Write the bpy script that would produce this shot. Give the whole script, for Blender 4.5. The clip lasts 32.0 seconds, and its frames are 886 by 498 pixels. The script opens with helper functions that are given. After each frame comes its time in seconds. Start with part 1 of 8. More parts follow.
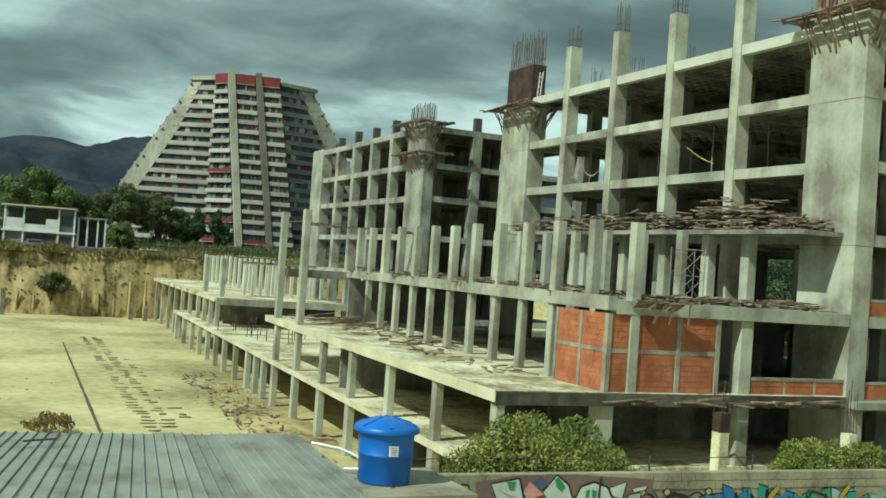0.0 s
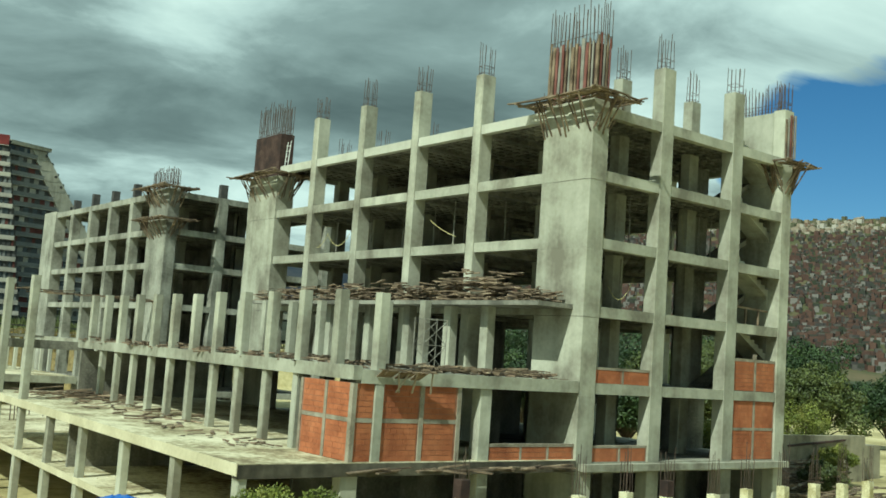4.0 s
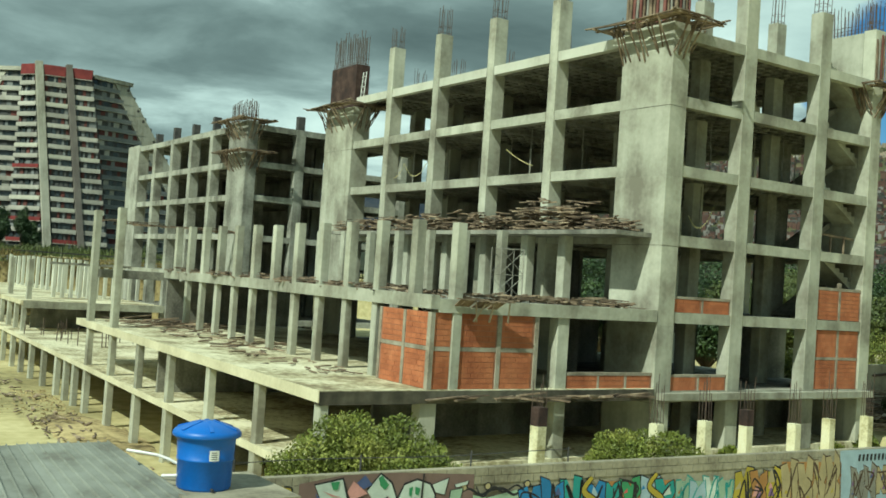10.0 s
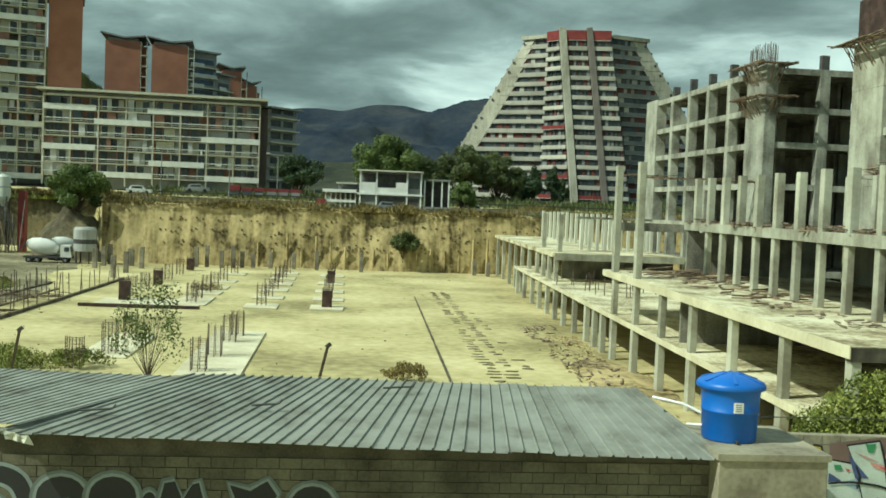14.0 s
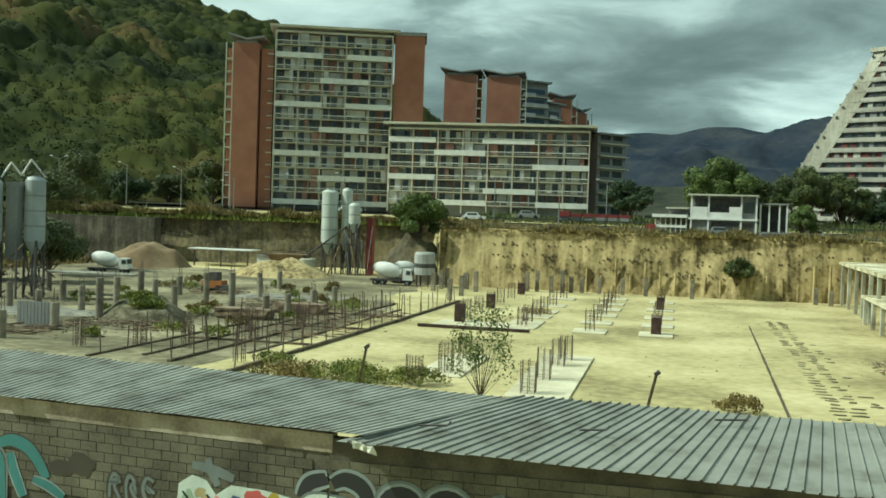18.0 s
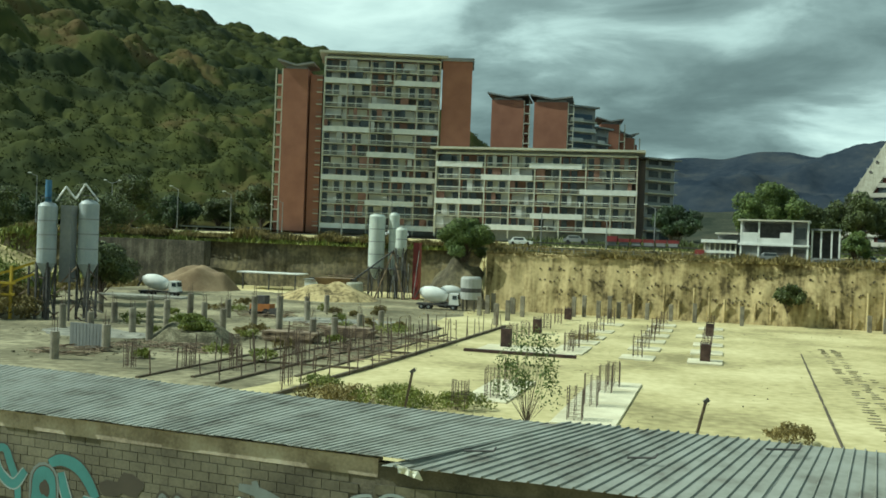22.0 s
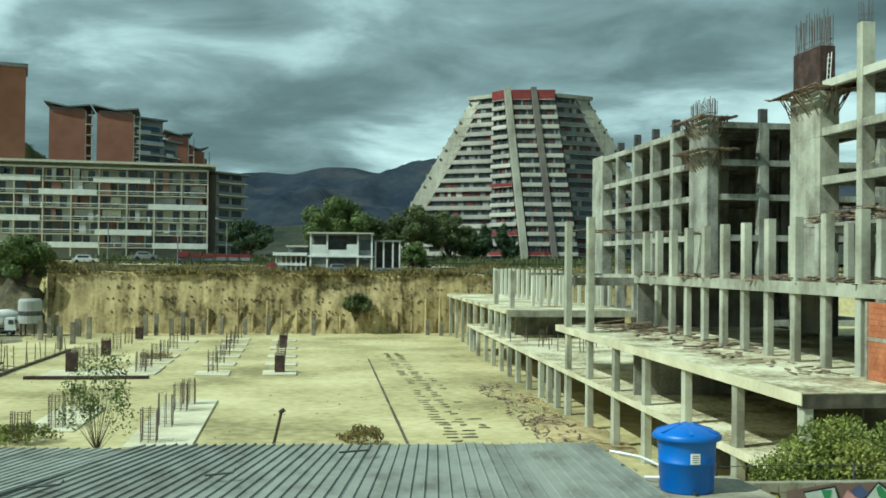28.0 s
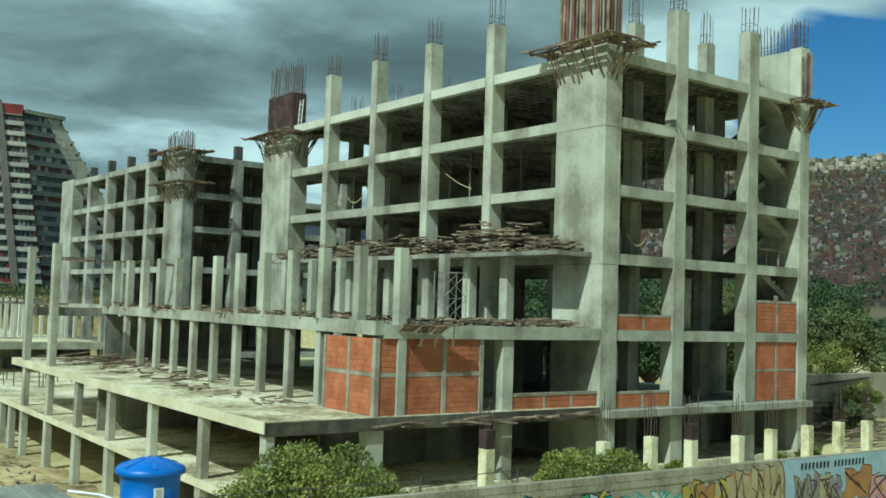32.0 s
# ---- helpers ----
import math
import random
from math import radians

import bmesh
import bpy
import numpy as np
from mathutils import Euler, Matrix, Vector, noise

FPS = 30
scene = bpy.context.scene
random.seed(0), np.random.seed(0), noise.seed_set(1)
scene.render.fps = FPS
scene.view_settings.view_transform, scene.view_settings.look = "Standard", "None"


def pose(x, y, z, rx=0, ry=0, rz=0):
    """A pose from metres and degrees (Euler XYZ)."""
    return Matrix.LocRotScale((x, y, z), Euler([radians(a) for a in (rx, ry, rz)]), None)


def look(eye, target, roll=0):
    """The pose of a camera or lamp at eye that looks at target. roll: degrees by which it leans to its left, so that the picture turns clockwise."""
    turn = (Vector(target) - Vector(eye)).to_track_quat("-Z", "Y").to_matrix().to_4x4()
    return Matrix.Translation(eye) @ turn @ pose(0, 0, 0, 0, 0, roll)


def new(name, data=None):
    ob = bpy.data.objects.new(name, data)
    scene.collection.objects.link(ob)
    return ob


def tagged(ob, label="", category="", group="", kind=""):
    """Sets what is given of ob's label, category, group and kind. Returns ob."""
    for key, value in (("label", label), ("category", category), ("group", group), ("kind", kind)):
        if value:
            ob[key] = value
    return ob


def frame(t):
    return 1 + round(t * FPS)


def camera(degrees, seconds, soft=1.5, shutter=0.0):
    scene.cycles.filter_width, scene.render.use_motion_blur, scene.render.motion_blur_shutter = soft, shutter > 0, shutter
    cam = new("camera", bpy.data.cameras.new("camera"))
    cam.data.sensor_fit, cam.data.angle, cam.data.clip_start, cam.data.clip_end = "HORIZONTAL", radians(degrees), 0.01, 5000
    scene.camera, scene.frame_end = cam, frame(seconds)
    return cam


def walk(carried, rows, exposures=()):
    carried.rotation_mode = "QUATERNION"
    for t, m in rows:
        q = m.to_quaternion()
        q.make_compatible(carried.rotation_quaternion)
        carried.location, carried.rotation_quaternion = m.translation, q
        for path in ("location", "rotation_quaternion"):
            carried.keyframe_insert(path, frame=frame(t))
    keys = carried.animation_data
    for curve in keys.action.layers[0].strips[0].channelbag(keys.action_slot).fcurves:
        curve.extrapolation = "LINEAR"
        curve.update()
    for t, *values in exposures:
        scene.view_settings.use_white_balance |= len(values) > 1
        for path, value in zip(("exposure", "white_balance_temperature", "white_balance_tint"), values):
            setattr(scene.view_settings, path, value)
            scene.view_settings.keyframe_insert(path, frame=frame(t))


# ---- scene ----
cam = camera(47.0, 32.0, soft=1.7)
PATH = [
    (0.0, pose(0, 0, 9.95, 91.08, -4.07, -24.24)),
    (0.5, pose(0, 0, 9.95, 91.73, -4.60, -31.72)),
    (1.0, pose(0, 0, 9.95, 92.14, -4.08, -33.70)),
    (1.5, pose(0, 0, 9.95, 93.29, -3.61, -36.16)),
    (2.0, pose(0, 0, 9.95, 94.27, -3.28, -37.95)),
    (2.5, pose(0, 0, 9.95, 94.88, -3.97, -38.82)),
    (4.5, pose(0, 0, 9.95, 96.11, -3.86, -38.38)),
    (5.0, pose(0, 0, 9.95, 94.80, -2.89, -37.86)),
    (5.5, pose(0, 0, 9.95, 93.21, -2.31, -36.98)),
    (6.0, pose(0, 0, 9.95, 92.14, -2.74, -36.36)),
    (6.5, pose(0, 0, 9.95, 91.38, -3.07, -35.87)),
    (7.0, pose(0, 0, 9.95, 90.43, -2.92, -35.50)),
    (7.5, pose(0, 0, 9.95, 90.27, -2.66, -35.50)),
    (8.0, pose(0, 0, 9.95, 91.52, -2.59, -35.73)),
    (8.5, pose(0, 0, 9.95, 92.42, -2.69, -36.48)),
    (9.0, pose(0, 0, 9.95, 92.65, -2.53, -36.69)),
    (9.5, pose(0, 0, 9.95, 92.28, -3.37, -36.00)),
    (10.0, pose(0, 0, 9.95, 91.74, -3.79, -34.15)),
    (10.5, pose(0, 0, 9.95, 91.07, -3.70, -31.62)),
    (11.0, pose(0, 0, 9.95, 90.48, -3.69, -28.94)),
    (11.5, pose(0, 0, 9.95, 89.68, -3.38, -25.92)),
    (12.0, pose(0, 0, 9.95, 89.08, -3.57, -22.01)),
    (12.5, pose(0, 0, 9.95, 88.44, -3.07, -17.56)),
    (13.0, pose(0, 0, 9.95, 87.94, -2.67, -13.19)),
    (13.5, pose(0, 0, 9.95, 87.65, -2.12, -9.35)),
    (14.0, pose(0, 0, 9.95, 87.47, -2.27, -5.50)),
    (14.5, pose(0, 0, 9.95, 87.42, -1.85, -1.55)),
    (15.0, pose(0, 0, 9.95, 87.33, -2.37, 1.83)),
    (15.5, pose(0, 0, 9.95, 87.10, -1.92, 4.78)),
    (17.5, pose(0, 0, 9.95, 87.79, -1.65, 11.91)),
    (18.0, pose(0, 0, 9.95, 88.23, -1.93, 12.84)),
    (18.5, pose(0, 0, 9.95, 88.89, -1.87, 13.75)),
    (19.0, pose(0, 0, 9.95, 89.32, -2.09, 14.71)),
    (19.5, pose(0, 0, 9.95, 89.62, -1.96, 15.49)),
    (20.0, pose(0, 0, 9.95, 89.83, -1.85, 15.98)),
    (20.5, pose(0, 0, 9.95, 89.91, -2.09, 16.08)),
    (21.0, pose(0, 0, 9.95, 89.95, -1.80, 15.86)),
    (21.5, pose(0, 0, 9.95, 89.74, -2.07, 15.66)),
    (22.0, pose(0, 0, 9.95, 89.52, -2.14, 15.46)),
    (22.5, pose(0, 0, 9.95, 89.33, -1.98, 15.31)),
    (23.0, pose(0, 0, 9.95, 88.89, -1.61, 14.94)),
    (23.5, pose(0, 0, 9.95, 88.63, -1.34, 14.25)),
    (24.0, pose(0, 0, 9.95, 88.69, -1.06, 13.04)),
    (24.5, pose(0, 0, 9.95, 88.69, -0.61, 12.11)),
    (26.5, pose(0, 0, 9.95, 90.00, 0.01, 3.89)),
    (27.0, pose(0, 0, 9.95, 90.39, 0.12, 0.54)),
    (27.5, pose(0, 0, 9.95, 90.53, -0.02, -3.33)),
    (28.0, pose(0, 0, 9.95, 90.89, -0.57, -8.24)),
    (28.5, pose(0, 0, 9.95, 91.21, -1.03, -13.26)),
    (29.0, pose(0, 0, 9.95, 91.39, -0.99, -18.56)),
    (29.5, pose(0, 0, 9.95, 91.59, -1.42, -23.42)),
    (30.0, pose(0, 0, 9.95, 91.82, -1.40, -27.65)),
    (30.5, pose(0, 0, 9.95, 92.34, -1.61, -31.60)),
    (31.0, pose(0, 0, 9.95, 92.88, -1.98, -34.40)),
    (31.5, pose(0, 0, 9.95, 93.16, -1.85, -35.49)),
    (32.0, pose(0, 0, 9.95, 93.29, -1.82, -37.32)),
]
EXPOSURES = [(0.0, -0.26, 6050, -13), (3.0, -0.22, 6100, -13), (7.0, -0.17, 6150, -13), (12.0, -0.16, 6200, -13), (15.0, -0.13, 6250, -13), (19.0, -0.12, 6150, -13), (27.0, -0.14, 5700, -14), (30.0, -0.32, 5550, -14), (32.0, -0.30, 5500, -14)]
walk(cam, PATH, EXPOSURES)

# ---- light ----
SUN_ELEV, SUN_TURN = radians(46), radians(110)      # turn: from +y towards -x
sun_way = Vector((-math.sin(SUN_TURN) * math.cos(SUN_ELEV), math.cos(SUN_TURN) * math.cos(SUN_ELEV), math.sin(SUN_ELEV)))
sun_data = bpy.data.lights.new("sun", "SUN")
sun_data.energy, sun_data.angle, sun_data.color = 5.0, radians(0.6), (1.0, 0.95, 0.86)
sun = new("sun", sun_data)
sun.matrix_world = look(sun_way * 300, (0, 0, 0))


def sky_world():
    w = bpy.data.worlds.new("sky")
    scene.world = w
    w.use_nodes = True
    nt = w.node_tree
    nt.nodes.clear()
    N = nt.nodes.new
    out, bg = N("ShaderNodeOutputWorld"), N("ShaderNodeBackground")
    sky = N("ShaderNodeTexSky")
    sky.sky_type, sky.sun_disc = "NISHITA", False
    sky.sun_elevation, sky.sun_rotation = SUN_ELEV, -SUN_TURN
    sky.air_density, sky.dust_density, sky.ozone_density, sky.altitude = 1.0, 0.0, 4.0, 900
    tc, sep = N("ShaderNodeTexCoord"), N("ShaderNodeSeparateXYZ")
    nt.links.new(tc.outputs["Generated"], sep.inputs[0])

    def m(op, a, b=None, clamp=False):
        n = N("ShaderNodeMath")
        n.operation, n.use_clamp = op, clamp
        for i, v in enumerate((a, b)):
            if v is None:
                continue
            if isinstance(v, (int, float)):
                n.inputs[i].default_value = v
            else:
                nt.links.new(v, n.inputs[i])
        return n.outputs[0]

    # the cloud layer, laid on a flat sheet high above
    up = m("MAXIMUM", m("ADD", sep.outputs[2], 0.16), 0.06)
    flat = N("ShaderNodeCombineXYZ")
    nt.links.new(m("DIVIDE", sep.outputs[0], up), flat.inputs[0])
    nt.links.new(m("DIVIDE", sep.outputs[1], up), flat.inputs[1])

    def cloud(scale, detail, rough, shift):
        n = N("ShaderNodeTexNoise")
        n.inputs["Scale"].default_value, n.inputs["Detail"].default_value, n.inputs["Roughness"].default_value = scale, detail, rough
        n.inputs["Distortion"].default_value = 0.35
        mp = N("ShaderNodeMapping")
        mp.inputs["Location"].default_value = shift
        nt.links.new(flat.outputs[0], mp.inputs[0])
        nt.links.new(mp.outputs[0], n.inputs["Vector"])
        return n.outputs[0]

    big, fine = cloud(0.55, 3, 0.5, (3.1, 0.4, 0)), cloud(1.7, 7, 0.55, (0.3, 2.2, 1))
    mass = m("ADD", m("MULTIPLY", big, 0.62), m("MULTIPLY", fine, 0.38))
    # the layer is thinner over the mountains
    az, el = radians(17), radians(18)
    dot = m("ADD", m("ADD", m("MULTIPLY", sep.outputs[0], math.sin(az) * math.cos(el)), m("MULTIPLY", sep.outputs[1], math.cos(az) * math.cos(el))), m("MULTIPLY", sep.outputs[2], math.sin(el)))
    mass = m("SUBTRACT", mass, m("MULTIPLY", m("MULTIPLY", m("SUBTRACT", dot, 0.945), 20.0, True), 0.055))
    # towards +x, low down, the layer opens to the blue
    side = m("MULTIPLY", m("SUBTRACT", sep.outputs[0], 0.775), 34.0, True)
    low = m("SUBTRACT", 1.0, m("MULTIPLY", m("SUBTRACT", sep.outputs[2], 0.215), 11.0, True), True)
    gap = m("MULTIPLY", side, low)
    ramp = N("ShaderNodeValToRGB")
    els = ramp.color_ramp.elements
    els[0].position, els[0].color = 0.33, (6.6, 8.0, 8.0, 1)
    els[1].position, els[1].color = 0.64, (1.5, 2.0, 2.1, 1)
    for p, c in ((0.40, (10.5, 12.0, 11.7, 1)), (0.455, (7.6, 9.0, 9.0, 1)), (0.50, (4.3, 5.3, 5.4, 1)), (0.56, (2.5, 3.2, 3.3, 1))):
        e = els.new(p)
        e.color = c
    nt.links.new(mass, ramp.inputs[0])
    hole = m("SUBTRACT", m("ADD", fine, m("MULTIPLY", gap, -0.62)), 0.05)
    cover = m("MULTIPLY", m("SUBTRACT", hole, 0.16), 9.0, True)
    mix = N("ShaderNodeMix")
    mix.data_type = "RGBA"
    nt.links.new(cover, mix.inputs[0])
    deep = N("ShaderNodeHueSaturation")
    deep.inputs["Saturation"].default_value, deep.inputs["Value"].default_value = 1.22, 1.12
    nt.links.new(sky.outputs[0], deep.inputs["Color"])
    nt.links.new(deep.outputs[0], mix.inputs[6])
    nt.links.new(ramp.outputs[0], mix.inputs[7])
    nt.links.new(mix.outputs[2], bg.inputs[0])
    bg.inputs[1].default_value = 0.084
    nt.links.new(bg.outputs[0], out.inputs[0])


sky_world()


# ---- materials ----
def material(name, colours, rough=0.85, scale=1.0, fine=18.0, bump=0.15, spread=0.35, metal=0.0, streak=0.0, rand=0.0, island=0.0, dots=None, spec=0.5):
    """Noise at two scales between the colours; streak: stains that run down; rand, island: brightness from piece to piece."""
    mat = bpy.data.materials.new(name)
    mat.use_nodes = True
    nt = mat.node_tree
    N, L = nt.nodes.new, nt.links.new
    b = nt.nodes["Principled BSDF"]
    b.inputs["Roughness"].default_value, b.inputs["Metallic"].default_value = rough, metal
    b.inputs["Specular IOR Level"].default_value = spec
    geo = N("ShaderNodeNewGeometry")
    pos = geo.outputs["Position"]
    n1, n2 = N("ShaderNodeTexNoise"), N("ShaderNodeTexNoise")
    for n, s, d in ((n1, scale, 4), (n2, fine, 3)):
        n.inputs["Scale"].default_value, n.inputs["Detail"].default_value = s, d
        L(pos, n.inputs["Vector"])
    add = N("ShaderNodeMath")
    add.operation = "MULTIPLY_ADD"
    add.inputs[1].default_value = spread
    L(n2.outputs[0], add.inputs[0])
    sub = N("ShaderNodeMath")
    sub.operation = "SUBTRACT"
    sub.inputs[1].default_value = spread * 0.5
    L(n1.outputs[0], sub.inputs[0])
    L(sub.outputs[0], add.inputs[2])
    value = add.outputs[0]
    if streak:
        mp = N("ShaderNodeMapping")
        mp.inputs["Scale"].default_value = (1.6, 1.6, 0.10)
        L(pos, mp.inputs[0])
        n3 = N("ShaderNodeTexNoise")
        n3.inputs["Scale"].default_value, n3.inputs["Detail"].default_value = 1.0, 5
        L(mp.outputs[0], n3.inputs["Vector"])
        k = N("ShaderNodeMath")
        k.operation = "MULTIPLY_ADD"
        k.inputs[1].default_value = streak
        L(n3.outputs[0], k.inputs[0])
        k2 = N("ShaderNodeMath")
        k2.operation = "SUBTRACT"
        k2.inputs[1].default_value = streak * 0.5
        L(value, k2.inputs[0])
        L(k2.outputs[0], k.inputs[2])
        value = k.outputs[0]
    ramp = N("ShaderNodeValToRGB")
    els = ramp.color_ramp.elements
    lo, hi = 0.30, 0.70
    for i, c in enumerate(colours):
        p = lo + (hi - lo) * i / max(1, len(colours) - 1)
        e = els[i] if i < 2 else els.new(p)
        e.position, e.color = p, (*c, 1)
    L(value, ramp.inputs[0])
    col = ramp.outputs[0]
    if rand or island:
        src = N("ShaderNodeObjectInfo").outputs["Random"] if rand else geo.outputs["Random Per Island"]
        amount = rand or island
        mr = N("ShaderNodeMapRange")
        mr.inputs[3].default_value, mr.inputs[4].default_value = 1 - amount, 1 + amount
        L(src, mr.inputs[0])
        hsv = N("ShaderNodeHueSaturation")
        L(mr.outputs[0], hsv.inputs["Value"])
        L(col, hsv.inputs["Color"])
        col = hsv.outputs[0]
    L(col, b.inputs["Base Color"])
    if bump:
        bp = N("ShaderNodeBump")
        bp.inputs["Strength"].default_value, bp.inputs["Distance"].default_value = bump, 0.03
        L(n2.outputs[0], bp.inputs["Height"])
        L(bp.outputs[0], b.inputs["Normal"])
    return mat


def palette(name, colours, rough=0.9, per="island", scale=2.0, bump=0.1):
    """A plain colour for each piece, drawn from a few, with a little grain."""
    mat = material(name, [(0.8, 0.8, 0.8), (1.0, 1.0, 1.0)], rough, scale, scale * 8, bump)
    nt = mat.node_tree
    N, L = nt.nodes.new, nt.links.new
    b = nt.nodes["Principled BSDF"]
    grain = b.inputs["Base Color"].links[0].from_socket
    src = N("ShaderNodeNewGeometry").outputs["Random Per Island"] if per == "island" else N("ShaderNodeObjectInfo").outputs["Random"]
    ramp = N("ShaderNodeValToRGB")
    ramp.color_ramp.interpolation = "CONSTANT"
    els = ramp.color_ramp.elements
    for i, c in enumerate(colours):
        e = els[i] if i < 2 else els.new(i / len(colours))
        e.position, e.color = i / len(colours), (*c, 1)
    L(src, ramp.inputs[0])
    mix = N("ShaderNodeMix")
    mix.data_type, mix.blend_type = "RGBA", "MULTIPLY"
    mix.inputs[0].default_value = 1.0
    L(ramp.outputs[0], mix.inputs[6])
    L(grain, mix.inputs[7])
    L(mix.outputs[2], b.inputs["Base Color"])
    return mat


CONCRETE = material("concrete", [(0.20, 0.19, 0.145), (0.31, 0.306, 0.24), (0.41, 0.414, 0.328), (0.50, 0.505, 0.41)], 0.9, 0.45, 5, 0.25, 0.22, streak=0.40, rand=0.13)
# darker copy of the concrete: cloud shade on the second frame, put into colour
CONCRETE_CLOUDED = material("grey concrete dimmed for cloud shade", [(0.14, 0.138, 0.112), (0.235, 0.235, 0.195), (0.33, 0.333, 0.28), (0.42, 0.425, 0.36)], 0.92, 0.45, 5, 0.25, 0.3, streak=0.5, rand=0.13)
# old concrete, also darkened so the shade of inner floors is in its colour
CONCRETE_OLD_SHADED = material("weathered concrete darkened for shade", [(0.11, 0.107, 0.088), (0.215, 0.21, 0.172), (0.34, 0.335, 0.275)], 0.92, 0.6, 8, 0.3, 0.4, streak=0.5)
TIE = material("stained tie concrete", [(0.17, 0.145, 0.105), (0.30, 0.265, 0.20), (0.40, 0.37, 0.29)], 0.92, 1.2, 14, 0.3, 0.4, streak=0.4)
POST = material("weathered post concrete", [(0.12, 0.105, 0.08), (0.21, 0.19, 0.145), (0.30, 0.275, 0.21)], 0.92, 0.9, 9, 0.3, 0.4, rand=0.2)
SLAB_TOP = material("dusty slab", [(0.19, 0.155, 0.085), (0.40, 0.36, 0.22), (0.64, 0.605, 0.42), (0.74, 0.705, 0.515)], 0.95, 0.32, 4, 0.25, 0.6)
BRICK = material("hollow clay block", [(0.29, 0.088, 0.036), (0.41, 0.137, 0.058), (0.48, 0.178, 0.080)], 0.9, 1.2, 25, 0.3, 0.35, rand=0.09)
MORTAR = material("brick-stained mortar", [(0.25, 0.105, 0.060), (0.37, 0.19, 0.12)], 0.95, 2, 30, 0.3)
REBAR = material("rusty rebar", [(0.07, 0.05, 0.038), (0.135, 0.092, 0.068)], 0.8, 4, 30, 0)
RUST = material("rusty shuttering", [(0.020, 0.012, 0.010), (0.050, 0.026, 0.020), (0.085, 0.052, 0.042)], 0.85, 1.5, 14, 0.2, streak=0.3)
TIMBER = material("grey weathered timber", [(0.07, 0.05, 0.034), (0.19, 0.14, 0.092), (0.35, 0.28, 0.195)], 0.9, 1.5, 20, 0.2, island=0.45)
GROUND = material("packed pale earth", [(0.25, 0.215, 0.095), (0.47, 0.41, 0.20), (0.63, 0.56, 0.31)], 0.97, 0.09, 1.3, 0.25, 0.45)
TIN = material("galvanised sheet", [(0.16, 0.158, 0.135), (0.215, 0.225, 0.195), (0.255, 0.268, 0.235), (0.275, 0.29, 0.258)], 0.75, 1.6, 7, 0.05, 0.25, rand=0.14, spec=0.2)
BLOCKWALL = material("grey concrete block", [(0.055, 0.05, 0.034), (0.105, 0.098, 0.068), (0.155, 0.146, 0.10)], 0.95, 0.8, 16, 0.3, 0.35, rand=0.12)
TANK_BLUE = material("blue polyethylene", [(0.010, 0.10, 0.42), (0.014, 0.14, 0.55)], 0.42, 1.2, 20, 0.02)
WHITE = material("white paint", [(0.62, 0.64, 0.60), (0.78, 0.79, 0.75)], 0.7, 0.8, 10, 0.05)
FACADE_BRICK = material("facade brick", [(0.26, 0.115, 0.075), (0.34, 0.155, 0.10)], 0.9, 0.3, 6, 0.1, 0.2)
EARTH_CUT = material("cut clay bank", [(0.11, 0.085, 0.038), (0.30, 0.235, 0.11), (0.43, 0.345, 0.17), (0.53, 0.43, 0.22)], 0.97, 0.22, 2.2, 0.6, 0.45, streak=0.8)
LEAF = material("leaf", [(0.08, 0.105, 0.014), (0.16, 0.19, 0.03), (0.28, 0.285, 0.065)], 0.6, 0.8, 6, 0, island=0.35)
WOODS = material("far woods", [(0.016, 0.024, 0.012), (0.032, 0.040, 0.014), (0.053, 0.060, 0.017), (0.083, 0.062, 0.026)], 0.95, 0.011, 0.10, 0, 0.40, island=0.14, spec=0.1)
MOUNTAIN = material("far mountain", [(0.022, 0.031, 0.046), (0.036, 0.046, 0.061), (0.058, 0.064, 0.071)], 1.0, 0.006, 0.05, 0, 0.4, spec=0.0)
LEAF_DARK = material("dark leaf", [(0.012, 0.03, 0.008), (0.028, 0.055, 0.014), (0.05, 0.085, 0.02)], 0.6, 0.5, 4, 0, island=0.4)
LEAF_MID = material("mid green leaf", [(0.035, 0.050, 0.012), (0.068, 0.088, 0.02), (0.11, 0.13, 0.032)], 0.6, 0.5, 4, 0, island=0.4)
LEAF_DRY = material("dry grass", [(0.09, 0.072, 0.022), (0.17, 0.135, 0.045), (0.26, 0.205, 0.075)], 0.9, 0.3, 4, 0, island=0.4)
BARK = material("bark", [(0.06, 0.045, 0.03), (0.13, 0.10, 0.07)], 0.9, 3, 20, 0.3)
BARRIO = palette("hillside houses", [(0.085, 0.046, 0.036), (0.105, 0.058, 0.043), (0.060, 0.040, 0.034), (0.12, 0.068, 0.05), (0.10, 0.095, 0.085), (0.045, 0.05, 0.038), (0.22, 0.21, 0.19), (0.055, 0.052, 0.05), (0.09, 0.05, 0.038), (0.035, 0.045, 0.026)])
# paler house colours that paint sunlight onto the ridge
BARRIO_LIT = palette("ridge houses in sunlit tones", [(0.42, 0.38, 0.30), (0.20, 0.13, 0.09), (0.50, 0.47, 0.40), (0.28, 0.24, 0.18), (0.12, 0.12, 0.07), (0.36, 0.30, 0.22)])
VALLEY = material("hazy valley scrub", [(0.030, 0.038, 0.030), (0.052, 0.058, 0.044), (0.085, 0.080, 0.060)], 1.0, 0.02, 0.2, 0, 0.4, spec=0.0)
SCRUB = material("hillside scrub", [(0.03, 0.045, 0.018), (0.07, 0.075, 0.03), (0.13, 0.10, 0.05)], 1.0, 0.03, 0.3, 0, 0.4)
YELLOW_STUB = material("pale yellowed concrete", [(0.40, 0.35, 0.16), (0.72, 0.68, 0.44), (0.80, 0.78, 0.56)], 0.9, 1.2, 12, 0.15, streak=0.4)
